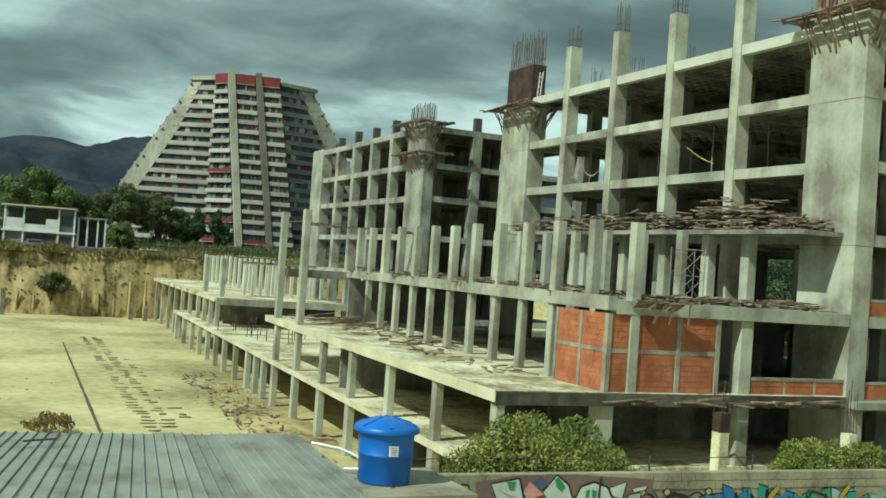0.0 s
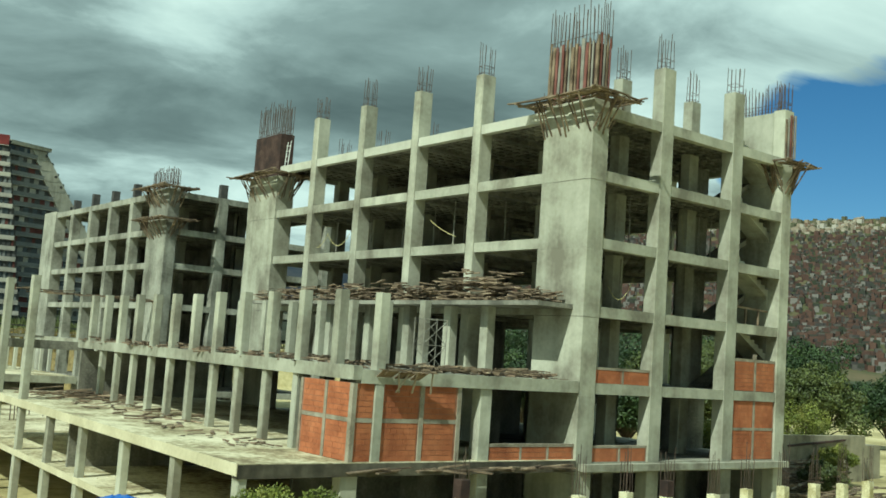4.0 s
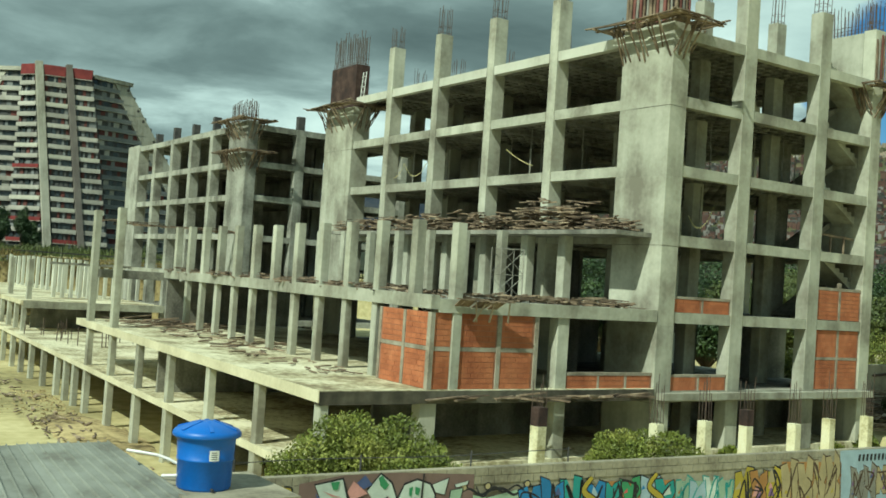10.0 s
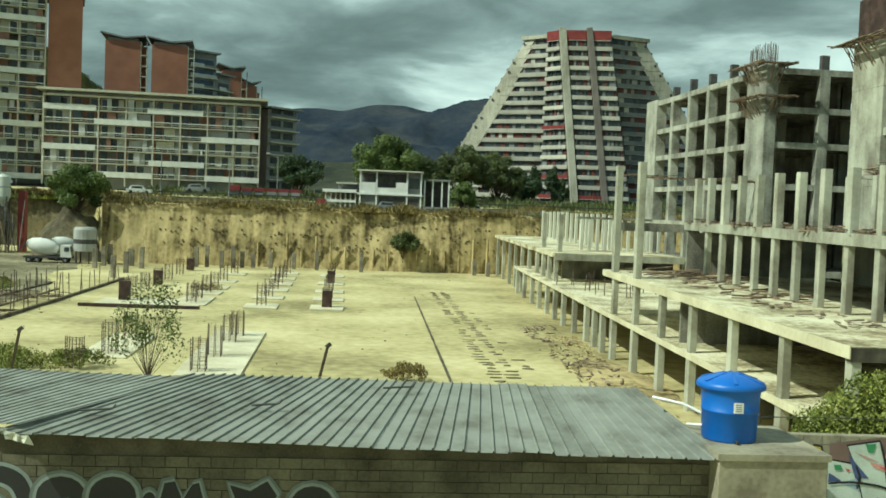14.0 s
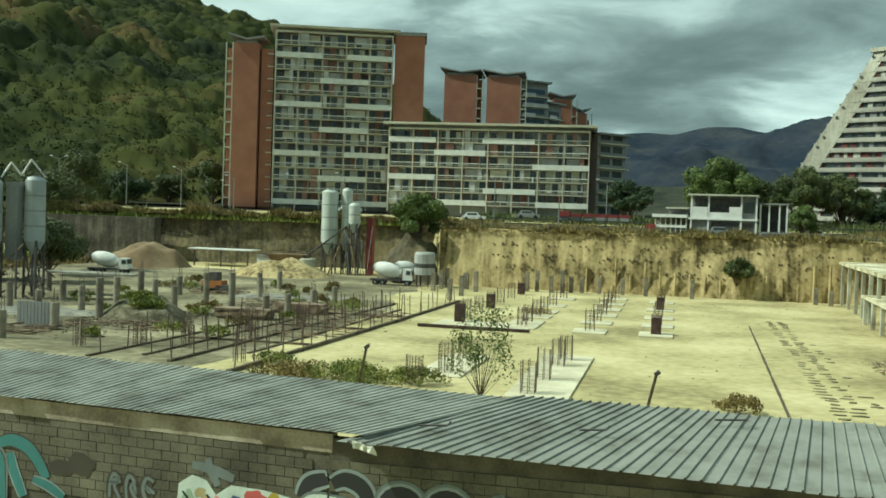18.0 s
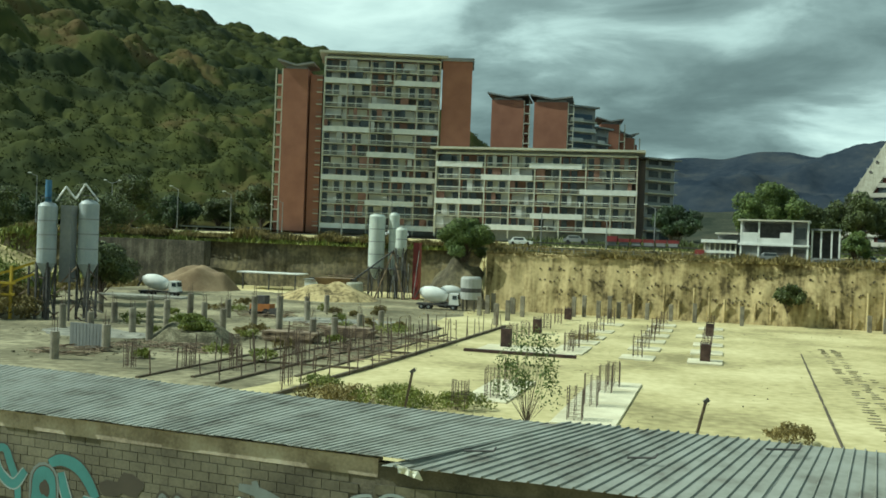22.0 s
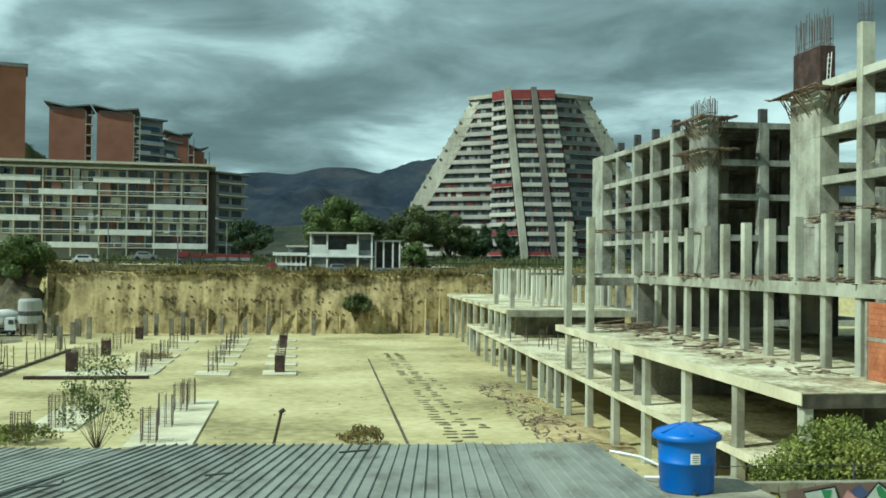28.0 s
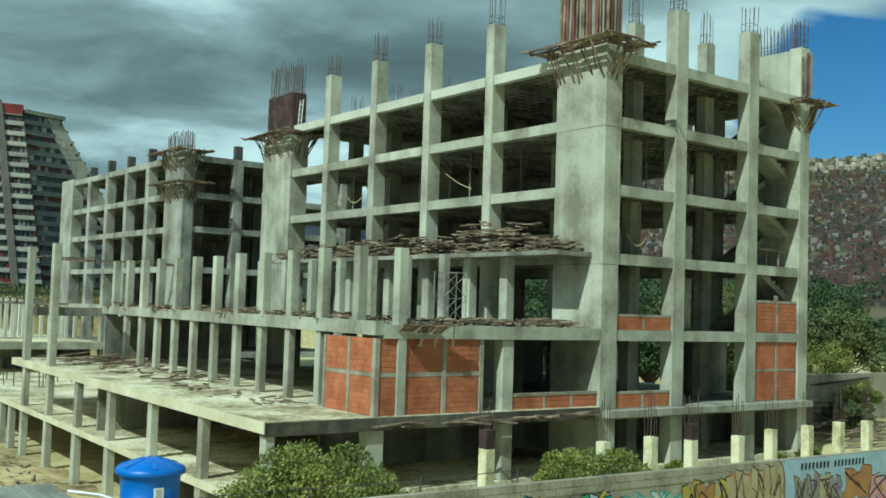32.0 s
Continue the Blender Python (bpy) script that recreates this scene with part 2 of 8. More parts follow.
PAD = material("very pale concrete pad", [(0.48, 0.44, 0.29), (0.70, 0.66, 0.48)], 0.95, 0.4, 5, 0.1)
LEAF_GREEN = material("fresh green leaf", [(0.045, 0.075, 0.013), (0.085, 0.125, 0.022), (0.14, 0.18, 0.042)], 0.6, 0.8, 5, 0, island=0.35)
# pale concrete; on the top side beams it stands for sunlit white
PALE_CONCRETE = material("very pale concrete", [(0.42, 0.42, 0.34), (0.56, 0.565, 0.47), (0.62, 0.625, 0.53)], 0.9, 0.4, 8, 0.15, 0.2, streak=0.3, rand=0.06)
PANEL_BRICK = material("dull pink brick panel", [(0.19, 0.105, 0.08), (0.27, 0.155, 0.12)], 0.9, 0.4, 5, 0.05, rand=0.2)
# stained concrete; shade on the retaining wall's face is mixed into the colour
STAIN_SHADE_WALL = material("stained retaining concrete darkened for shade", [(0.036, 0.033, 0.023), (0.078, 0.070, 0.050), (0.15, 0.138, 0.10)], 0.95, 0.25, 3, 0.3, 0.4, streak=0.6)
DARK_SOIL = material("dark damp soil", [(0.045, 0.035, 0.022), (0.10, 0.08, 0.05), (0.17, 0.14, 0.09)], 0.97, 0.8, 6, 0.5)
SAND = material("heaped brown sand", [(0.16, 0.11, 0.06), (0.27, 0.20, 0.115)], 0.97, 0.3, 3, 0.4)
SILO = material("pale green silo paint", [(0.42, 0.47, 0.42), (0.56, 0.60, 0.54)], 0.5, 0.5, 6, 0.03, streak=0.4)
SILO_GREY = material("grey blue silo paint", [(0.28, 0.32, 0.33), (0.38, 0.42, 0.42)], 0.5, 0.5, 6, 0.03, streak=0.4)
STEEL_DARK = material("dark steel", [(0.035, 0.035, 0.035), (0.09, 0.085, 0.08)], 0.6, 2, 12, 0)
RED = material("red paint", [(0.15, 0.020, 0.020), (0.24, 0.035, 0.032)], 0.6, 0.6, 8, 0.05)
CREAM = material("cream render", [(0.44, 0.43, 0.34), (0.58, 0.57, 0.47)], 0.85, 0.15, 2, 0.05, streak=0.4)
TOWER_BAND = material("weathered band render", [(0.34, 0.325, 0.275), (0.51, 0.495, 0.425)], 0.9, 0.15, 2, 0.05, streak=0.4, rand=0.2)
# dark tone that paints the shade of the tower's loggias and right wing
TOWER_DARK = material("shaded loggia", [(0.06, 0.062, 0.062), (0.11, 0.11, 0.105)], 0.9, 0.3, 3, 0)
MUD = material("grey churned mud", [(0.085, 0.075, 0.038), (0.18, 0.16, 0.09), (0.36, 0.325, 0.20)], 0.9, 0.11, 1.2, 0.4, 0.6)
GREY_WALL = material("grey render", [(0.17, 0.18, 0.18), (0.27, 0.28, 0.27)], 0.9, 0.2, 3, 0.05, streak=0.3)
RUBBER = material("tyre rubber", [(0.015, 0.015, 0.015), (0.03, 0.03, 0.03)], 0.9, 3, 20, 0)
PIPE = material("white plastic pipe", [(0.6, 0.6, 0.57), (0.72, 0.72, 0.69)], 0.4, 2, 20, 0)
ASPHALT = material("asphalt", [(0.04, 0.04, 0.04), (0.06, 0.06, 0.058)], 0.95, 0.5, 12, 0.2)
JOINT = material("dark crumbling joint", [(0.045, 0.042, 0.03), (0.12, 0.11, 0.08)], 0.97, 1.5, 20, 0.4, 0.4)
PLASTER = material("stained wall plaster", [(0.16, 0.14, 0.10), (0.27, 0.25, 0.18), (0.36, 0.33, 0.24)], 0.95, 0.7, 9, 0.25, 0.4, streak=0.5)


def paint(name, c):
    return material(name, [tuple(v * 0.72 for v in c), c], 0.7, 1.6, 20, 0.05)


GLASS = material("dark window", [(0.03, 0.04, 0.045), (0.07, 0.085, 0.09)], 0.15, 0.3, 3, 0)


# ---- geometry kit ----
class Geo:
    """Gathers faces, then becomes one mesh."""

    def __init__(self):
        self.v, self.f = [], []

    def add(self, verts, faces):
        n = len(self.v)
        self.v.extend(verts)
        self.f.extend([tuple(i + n for i in f) for f in faces])
        return self

    def prism(self, poly, z0, z1, top=None):
        """An upright prism on a polygon (counter-clockwise); top: another polygon for the upper end."""
        k = len(poly)
        up = top or poly
        self.add([(x, y, z0) for x, y in poly] + [(x, y, z1) for x, y in up],
                 [tuple(range(k - 1, -1, -1)), tuple(range(k, 2 * k))] + [(i, (i + 1) % k, k + (i + 1) % k, k + i) for i in range(k)])
        return self

    def box(self, x0, y0, z0, x1, y1, z1, c=0.0):
        """A box; c: chamfer of its upright edges."""
        if c:
            return self.prism([(x0 + c, y0), (x1 - c, y0), (x1, y0 + c), (x1, y1 - c), (x1 - c, y1), (x0 + c, y1), (x0, y1 - c), (x0, y0 + c)], z0, z1)
        return self.prism([(x0, y0), (x1, y0), (x1, y1), (x0, y1)], z0, z1)

    def rod(self, a, b, r0, r1=None, n=6):
        """A round bar from a to b."""
        a, b = Vector(a), Vector(b)
        w = (b - a).normalized()
        u = w.orthogonal().normalized()
        q = w.cross(u)
        r1 = r0 if r1 is None else r1
        ring = [u * math.cos(2 * math.pi * i / n) + q * math.sin(2 * math.pi * i / n) for i in range(n)]
        self.add([tuple(a + d * r0) for d in ring] + [tuple(b + d * r1) for d in ring],
                 [tuple(range(n - 1, -1, -1)), tuple(range(n, 2 * n))] + [(i, (i + 1) % n, n + (i + 1) % n, n + i) for i in range(n)])
        return self

    def bar(self, a, b, w, h, up=(0, 0, 1)):
        """A squared bar from a to b, w wide and h high."""
        a, b = Vector(a), Vector(b)
        d = (b - a).normalized()
        s = d.cross(Vector(up))
        s = (s.normalized() if s.length > 1e-4 else Vector((1, 0, 0))) * (w / 2)
        t = s.cross(d).normalized() * (h / 2)
        vs = [p + i * s + j * t for p in (a, b) for i, j in ((-1, -1), (1, -1), (1, 1), (-1, 1))]
        self.add([tuple(p) for p in vs], [(3, 2, 1, 0), (4, 5, 6, 7), (0, 1, 5, 4), (1, 2, 6, 5), (2, 3, 7, 6), (3, 0, 4, 7)])
        return self

    def lathe(self, rings, n=24, x=0.0, y=0.0):
        """Rings of (radius, z), from the foot up, closed at both ends."""
        vs = [(x + r * math.cos(2 * math.pi * i / n), y + r * math.sin(2 * math.pi * i / n), z) for r, z in rings for i in range(n)]
        fs = [tuple(range(n - 1, -1, -1)), tuple(range((len(rings) - 1) * n, len(rings) * n))]
        for k in range(len(rings) - 1):
            fs += [(k * n + i, k * n + (i + 1) % n, (k + 1) * n + (i + 1) % n, (k + 1) * n + i) for i in range(n)]
        return self.add(vs, fs)

    def grid(self, pts):
        """A sheet from rows of points."""
        h, w = len(pts), len(pts[0])
        return self.add([tuple(p) for row in pts for p in row],
                        [(j * w + i, j * w + i + 1, (j + 1) * w + i + 1, (j + 1) * w + i) for j in range(h - 1) for i in range(w - 1)])

    def mesh(self, name, mat, smooth=False):
        me = bpy.data.meshes.new(name)
        me.from_pydata(self.v, [], self.f)
        me.materials.append(mat)
        if smooth:
            me.polygons.foreach_set("use_smooth", [True] * len(me.polygons))
        me.update()
        return me


def part(name, g, mat, parent=None, label="", smooth=False):
    """One mesh object under a thing or a part; a ready mesh may be given instead."""
    ob = new(name, g if isinstance(g, bpy.types.Mesh) else g.mesh(name, mat, smooth))
    if parent:
        ob.parent = parent
    return tagged(ob, label) if label else ob


def thing(name, label, category, group="", at=(0, 0, 0), kind=""):
    ob = new(name)
    ob.location = at
    ob.empty_display_size = 0.1
    return tagged(ob, label, category, group, kind)


def structure(name, g, mat, label, category, smooth=False):
    return tagged(part(name, g, mat, smooth=smooth), label, category, kind="structure")


def rnd(a, b):
    return random.uniform(a, b)


# ---- plan ----
Z0, Z1, Z2, Z3, Z4, Z5, Z6 = 3.08, 5.75, 9.2, 12.6, 15.68, 18.75, 21.72
ZT = 5.88                                        # the terrace's own top
FX, FY, BX, BY = 32.55, 31.3, 48.2, 63.8          # the tall frame's left face, front, far side, back


def edge_x(y):
    return 16.45 + 0.042 * (y - 32.0)


def row_x(y):
    return 20.86 + 0.06 * (y - 31.75)


STREET = 2.9


# ---- ground ----
def smooth(a, b, v):
    t = min(1.0, max(0.0, (v - a) / (b - a)))
    return t * t * (3 - 2 * t)


def bank_y(x):
    """The foot of the far cut bank."""
    return 146.0 + 26.0 * smooth(33.0, 42.0, -x)


def ground_z(x, y):
    pit = smooth(24.5, 30.0, y) if x < 16.0 else smooth(30.0, 31.0, y)
    z = STREET * (1 - pit)
    z += (8.3 * smooth(0.0, 1.2, y - bank_y(x) - 1.5) + 2.0 * smooth(155, 220, y)) * pit
    if x > 49:
        z = max(z, 2.9 * smooth(49, 51, x))
    if x < -126:
        z = max(z, 8.5 * smooth(126, 132, -x))
    return z + 0.05 * noise.noise((x * 0.2, y * 0.2, 0))


def build_ground():
    xs = sorted(set([-4000, -2500, -1500, -900, -500, -300, -200, -150] + list(np.arange(-120, 80.1, 2.0)) + [90, 100, 120, 150, 200, 300, 500, 900, 1500, 2500, 4000]))
    ys = sorted(set([-1500, -600, -200, -80, -30, 0] + list(np.arange(10, 34, 1.0)) + list(np.arange(34, 140, 2.5)) + list(np.arange(140, 152, 0.7)) + [155, 160, 165] + list(np.arange(168, 180, 0.8)) + [185, 190, 200, 215, 230, 260, 300, 400, 600, 900, 1500, 2500, 4500]))
    g = Geo().grid([[(x, y, ground_z(x, y)) for x in xs] for y in ys])
    mud = []
    for y in np.arange(52, 172, 2.0):
        right = -27.0 + 2.5 * noise.noise((0, y * .08, 3)) - 6 * smooth(100, 130, y)
        mud.append([(-126 + (right + 126) * i / 40, y, .035 if i < 40 else -.1) for i in range(41)])
    structure("ground_mud", Geo().grid(mud), MUD, "grey churned mud and spilt concrete on the pit floor", "ground")
    structure("ground", g, GROUND, "pale dusty packed earth of the cleared building pit", "ground", True)


build_ground()


# ---- concrete frames ----
def column(parent, x0, y0, x1, y1, z0, z1, mat=CONCRETE, name="column", c=0.03):
    return part(name, Geo().box(x0, y0, z0, x1, y1, z1, c), mat, parent)


def rebar_bunch(parent, x0, y0, x1, y1, z0, z1, nx=3, ny=3, r=0.018, lean=0.06):
    """Starter bars sticking out of a column's head, with two ties."""
    for i in range(nx):
        for j in range(ny):
            if 0 < i < nx - 1 and 0 < j < ny - 1:
                continue
            x, y = x0 + (x1 - x0) * i / max(1, nx - 1), y0 + (y1 - y0) * j / max(1, ny - 1)
            h = z1 - rnd(0, 0.25) * (z1 - z0)
            part("starter_bar", Geo().rod((x, y, z0 - 0.05), (x + rnd(-lean, lean), y + rnd(-lean, lean), h), r, n=4), REBAR, parent)
    for k in range(1, 3):
        g = Geo()
        z = z0 + 0.12 * k * k
        for a, b in (((x0, y0), (x1, y0)), ((x1, y0), (x1, y1)), ((x1, y1), (x0, y1)), ((x0, y1), (x0, y0))):
            g.rod((*a, z), (*b, z), r * 0.8, n=4)
        part("tie_ring", g, REBAR, parent)


def scaffold_collar(parent, x0, y0, x1, y1, z, out=0.95):
    """A plank platform round a shaft, on slanting props."""
    g = Geo()
    for k in range(7):
        o = out * (0.2 + 0.15 * k + rnd(-.04, .04))
        for a, b in (((x0 - o, y0 - o), (x1 + o, y0 - o)), ((x1 + o, y0 - o), (x1 + o, y1 + o)), ((x1 + o, y1 + o), (x0 - o, y1 + o)), ((x0 - o, y1 + o), (x0 - o, y0 - o))):
            d = Vector((b[0] - a[0], b[1] - a[1], 0))
            cut = rnd(.3, .7)
            for f0, f1 in ((-rnd(.0, .1), cut + rnd(0, .1)), (cut - rnd(0, .1), 1 + rnd(0, .1))):
                s = rnd(-.07, .07)
                g.bar((a[0] + d.x * f0 + s, a[1] + d.y * f0 - s, z + rnd(-0.08, 0.12)), (a[0] + d.x * f1 - s, a[1] + d.y * f1 + s, z + rnd(-0.08, 0.12)), rnd(.07, .17), 0.05)
    part("plank_platform", g, TIMBER, parent, "weathered timber scaffold platform")
    for side in range(4):
        n = 11 if side % 2 else 6
        for i in range(n):
            f = (i + 0.5) / n
            if side == 0:
                p, q = (x0 + (x1 - x0) * f, y0 - out, z), (x0 + (x1 - x0) * f + rnd(-.2, .2), y0 - 0.05, z - rnd(1.1, 1.7))
            elif side == 1:
                p, q = (x0 - out, y0 + (y1 - y0) * f, z), (x0 - 0.05, y0 + (y1 - y0) * f + rnd(-.2, .2), z - rnd(1.1, 1.7))
            elif side == 2:
                p, q = (x0 + (x1 - x0) * f, y1 + out, z), (x0 + (x1 - x0) * f, y1 + 0.05, z - rnd(1.1, 1.7))
            else:
                p, q = (x1 + out, y0 + (y1 - y0) * f, z), (x1 + 0.05, y0 + (y1 - y0) * f, z - rnd(1.1, 1.7))
            part("prop", Geo().bar((p[0] + rnd(-.25, .25), p[1] + rnd(-.25, .25), p[2] + rnd(-.1, .15)), q, 0.055, 0.055), TIMBER, parent)


def beam_run(parent, axis, fixed0, fixed1, stops, z, h=0.48, mat=CONCRETE):
    """Beams between the column faces in stops, along x or y."""
    for a, b in stops:
        g = Geo()
        if axis == "y":
            g.box(fixed0, a, z - h, fixed1, b, z, 0.015)
        else:
            g.box(a, fixed0, z - h, b, fixed1, z, 0.015)
        part("beam", g, mat, parent)


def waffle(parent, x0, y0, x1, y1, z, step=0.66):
    """The ribbed underside of a floor, its shade put into a darker concrete."""
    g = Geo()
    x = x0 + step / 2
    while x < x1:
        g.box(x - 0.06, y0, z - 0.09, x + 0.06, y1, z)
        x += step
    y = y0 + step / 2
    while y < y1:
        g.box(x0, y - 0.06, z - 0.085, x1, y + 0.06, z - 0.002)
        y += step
    tagged(part("ribbed_underside", g, CONCRETE_OLD_SHADED, parent), kind="stuff")


def tall_frame(name, label, oy, length, xs, ys, levels, bare=False, mat=CONCRETE):
    b = thing(name, label, "building", "concrete frames of the site")
    x_lo, x_hi, y_lo = FX, BX, oy
    y_hi = oy + length
    CX, CY = 0.85, 0.7
    top = levels[-1]
    for i, x in enumerate(xs):
        for j, y in enumerate(ys):
            if i == 0 and j in (0, len(ys) - 1):
                continue
            rim = i in (0, len(xs) - 1) or j == 0
            rise = 2.69 if i == 0 or j == 0 else (rnd(1.0, 1.4) if not rim else rnd(1.3, 2.6))
            if bare:
                column(b, x, y, x + CX, y + CY, Z0 - 0.2, top + 0.01, mat)
                if rim:
                    part("shuttering", Geo().box(x + .12, y + .1, top, x + CX - .12, y + CY - .1, top + rnd(.95, 1.25)), STEEL_DARK, b)
                continue
            xa, xb, ya, yb = (x, x + .85, y + .05, y + CY - .05) if i == 0 else (x, x + CX, y, y + CY)
            column(b, xa, ya, xb, yb, Z0 - 0.2, top + rise)
            rebar_bunch(b, xa + .1, ya + .1, xb - .1, yb - .1, top + rise, top + rise + rnd(1.5, 2.0), r=0.016)
    y_wall = oy + 3.1
    for z in levels:
        # the long lit side; its top beams have the sun's whiteness in their colour
        marks = [y_wall] + [v for y in ys[1:-1] for v in (y, y + CY)] + [ys[-1]]
        beam_run(b, "y", FX + 0.02, FX + 0.42, list(zip(marks[0::2], marks[1::2])), z, .48, PALE_CONCRETE if z == top and not bare else mat)
        beam_run(b, "y", x_hi - 0.42, x_hi - 0.02, list(zip([ys[0] + CY] + [y + CY for y in ys[1:-1]], ys[1:])), z, .48, mat)
        # the front and the back
        fx = [FX + CX] + [v for x in xs[1:] for v in (x, x + CX)]
        runs = list(zip(fx[0::2], fx[1::2]))
        beam_run(b, "x", oy + 0.02, oy + 0.42, runs, z, .48, mat)
        beam_run(b, "x", ys[-1] + 0.2, ys[-1] + 0.6, runs, z, .48, mat)
        for y in ys[1:-1]:
            beam_run(b, "x", y + 0.15, y + 0.55, runs, z - 0.004, 0.42, CONCRETE_OLD_SHADED)
        part("slab", Geo().box(FX + 0.3, oy + 0.3, z - 0.16, x_hi - 0.3, ys[-1] + 0.5, z - 0.01), CONCRETE_OLD_SHADED, b)
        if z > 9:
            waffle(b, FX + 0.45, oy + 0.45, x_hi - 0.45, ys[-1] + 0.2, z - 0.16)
    return b


ROW_YS = [35.85 + 2.91 * k for k in range(10)]
XS = [FX, 37.3, 42.85, 47.3]
BOARDS = (TIMBER, material("grey board", [(.20, .19, .165), (.36, .35, .30)], .9, 1.5, 14, .1, streak=.4), material("red-stained board", [(.14, .05, .04), (.26, .11, .09)], .9, 1.5, 14, .1, streak=.4))
YS = [FY, 39.1, 44.42, 49.77, 55.07, 59.7]
main = tall_frame("concrete_frame_building", "unfinished six-storey raw concrete frame with starter bars", FY, 32.5, XS, YS, [Z1, Z2, Z3, Z4, Z5, Z6])
# the stair and lift shafts: long wall columns at the corners
def shaft(parent, x0, y0, x1, y1, stops):
    """A wall column poured in lifts, each a finger's width off the last."""
    for k, (a, b) in enumerate(zip(stops, stops[1:])):
        o = 0.012 * (k % 2)
        column(parent, x0 - o, y0 - o, x1 + o, y1 + o, a, b, name="shaft_lift")
        if k:
            part("pour_joint", Geo().box(x0 - .004, y0 - .004, a - .03, x1 + .004, y1 + .004, a + .004), CONCRETE_OLD_SHADED, parent)


shaft(main, FX - 0.02, FY - 0.02, FX + 1.03, FY + 3.1, [Z0 - .2, Z1 - .5, Z2 - .6, Z3 - .5, Z4 - .55, Z5 - .5, Z6 - .6, Z6 + .2])
shaft(main, FX - 0.1, 59.75, FX + 1.2, 63.6, [Z0 - .2, Z1, Z2, Z3 - .5, Z4 - .55, Z5 - .5, Z6 - .6])
part("shuttering", Geo().box(FX, 59.9, Z6 - 0.6, FX + 1.0, 63.4, Z6 + 2.3), RUST, main, "rusty steel column shuttering")
rebar_bunch(main, FX + .1, 60.0, FX + .9, 63.3, Z6 + 2.3, Z6 + 4.7, 5, 14, .022)
scaffold_collar(main, FX - .1, 59.75, FX + 1.2, 63.6, Z6 - 0.5)
scaffold_collar(main, FX, FY, FX + 1.0, FY + 3.1, Z6 + 0.25)
part("shuttering", Geo().box(FX + 0.1, FY + 0.1, Z6 + 0.2, FX + 0.9, FY + 3.0, Z6 + 2.8), RUST, main)
for k in range(15):                                # separate upright boards round it
    y = FY + .02 + .213 * k
    part("shutter_board", Geo().bar((FX + .02 - .04 * (k % 2), y, Z6 + .22), (FX + .02 + rnd(-.03, .03), y + rnd(-.04, .04), Z6 + rnd(2.7, 3.3)), .05, rnd(.08, .2), (0, 1, 0)), BOARDS[(0, 1, 0, 2, 1, 2, 0)[k % 7]], main)
for k in range(5):
    x = FX + .12 + .19 * k
    part("shutter_board", Geo().bar((x, FY + .02, Z6 + .22), (x + rnd(-.03, .03), FY + .02, Z6 + rnd(2.7, 3.3)), rnd(.07, .15), .05, (0, 1, 0)), BOARDS[(0, 2, 1)[k % 3]], main)
ladder = thing("ladder", "small white ladder leaning on the shaft's platform", "ladder", at=(FX + .1, 58.9, Z6))
for y in (0, .4):
    part("stile", Geo().bar((0, y, 0), (.2, y + .15, 1.7), .04, .05), WHITE, ladder)
for k in range(4):
    part("rung", Geo().bar((.03 * k, .03 * k, .3 + .35 * k), (.03 * k, .42 + .03 * k, .3 + .35 * k), .03, .03), WHITE, ladder)
rebar_bunch(main, FX + .02, FY + .02, FX + .98, FY + 3.06, Z6 + 2.75, Z6 + 5.0, 4, 14)
for x in (37.35, 42.9):                           # the corridor columns behind the front
    column(main, x, FY + 2.75, x + .75, FY + 3.35, Z0 - .2, Z6 + 2.65)
    rebar_bunch(main, x + .1, FY + 2.85, x + .65, FY + 3.25, Z6 + 2.65, Z6 + 4.4, r=.016)
shaft(main, 47.32, FY + .72, 48.13, FY + 3.3, [Z0 - .2, Z1 - .5, Z2 - .6, Z3 - .5, Z4 - .55, Z5 - .5, Z6 - .6, Z6 + 2.6])
rebar_bunch(main, 47.4, FY + .1, 48.05, FY + 3.2, Z6 + 2.6, Z6 + 4.3, 3, 16)
for k in range(5):                                 # shutter boards left on its outer face
    x = 47.42 + .2 * k
    part("shutter_board", Geo().bar((x, FY - .05, Z6 + .1), (x + rnd(-.03, .03), FY - .05, Z6 + rnd(2.0, 2.6)), rnd(.07, .13), .05, (0, 1, 0)), BOARDS[(0, 1, 2)[k % 3]], main)
# back wall added behind the stairs to keep the end bay dark
part("stair_wall", Geo().box(43.75, 35.3, Z2, 46.2, 35.45, Z6 - .5), CONCRETE_OLD_SHADED, main)
scaffold_collar(main, 47.3, FY, 48.15, FY + 0.8, Z6 - 0.3, 0.9)

# its concrete is dimmed in colour for the cloud shade over it
second = tall_frame("concrete_frame_building", "second unfinished concrete frame with starter bars", 77.5, 32.0, [FX, 36.9, 42.6, 47.3], [77.5, 85.2, 90.3, 95.4, 100.5, 105.5], [Z1, Z2, Z3, Z4 + .2, Z5 - .1, Z6 - .05], True, CONCRETE_CLOUDED)
# added inner walls that close off the sky and darken the second frame
for z0, z1 in ((Z0, Z1), (Z1, Z2), (Z2, Z3), (Z3, Z4), (Z4, Z5), (Z5, Z6)):
    part("core_wall", Geo().box(41.6, 84.0, z0, 41.85, 104.0, z1 - .17), CONCRETE_OLD_SHADED, second)
    part("core_wall", Geo().box(35.5, 96.2, z0, 41.5, 96.45, z1 - .5), CONCRETE_OLD_SHADED, second)
column(second, FX - 0.1, 77.4, FX + 0.85, 81.2, Z0 - .2, Z6 + 0.15, CONCRETE_CLOUDED, "shaft_wall")
rebar_bunch(second, FX, 77.5, FX + .75, 81.1, Z6 + .15, Z6 + 2.0, 5, 13, 0.028, .03)
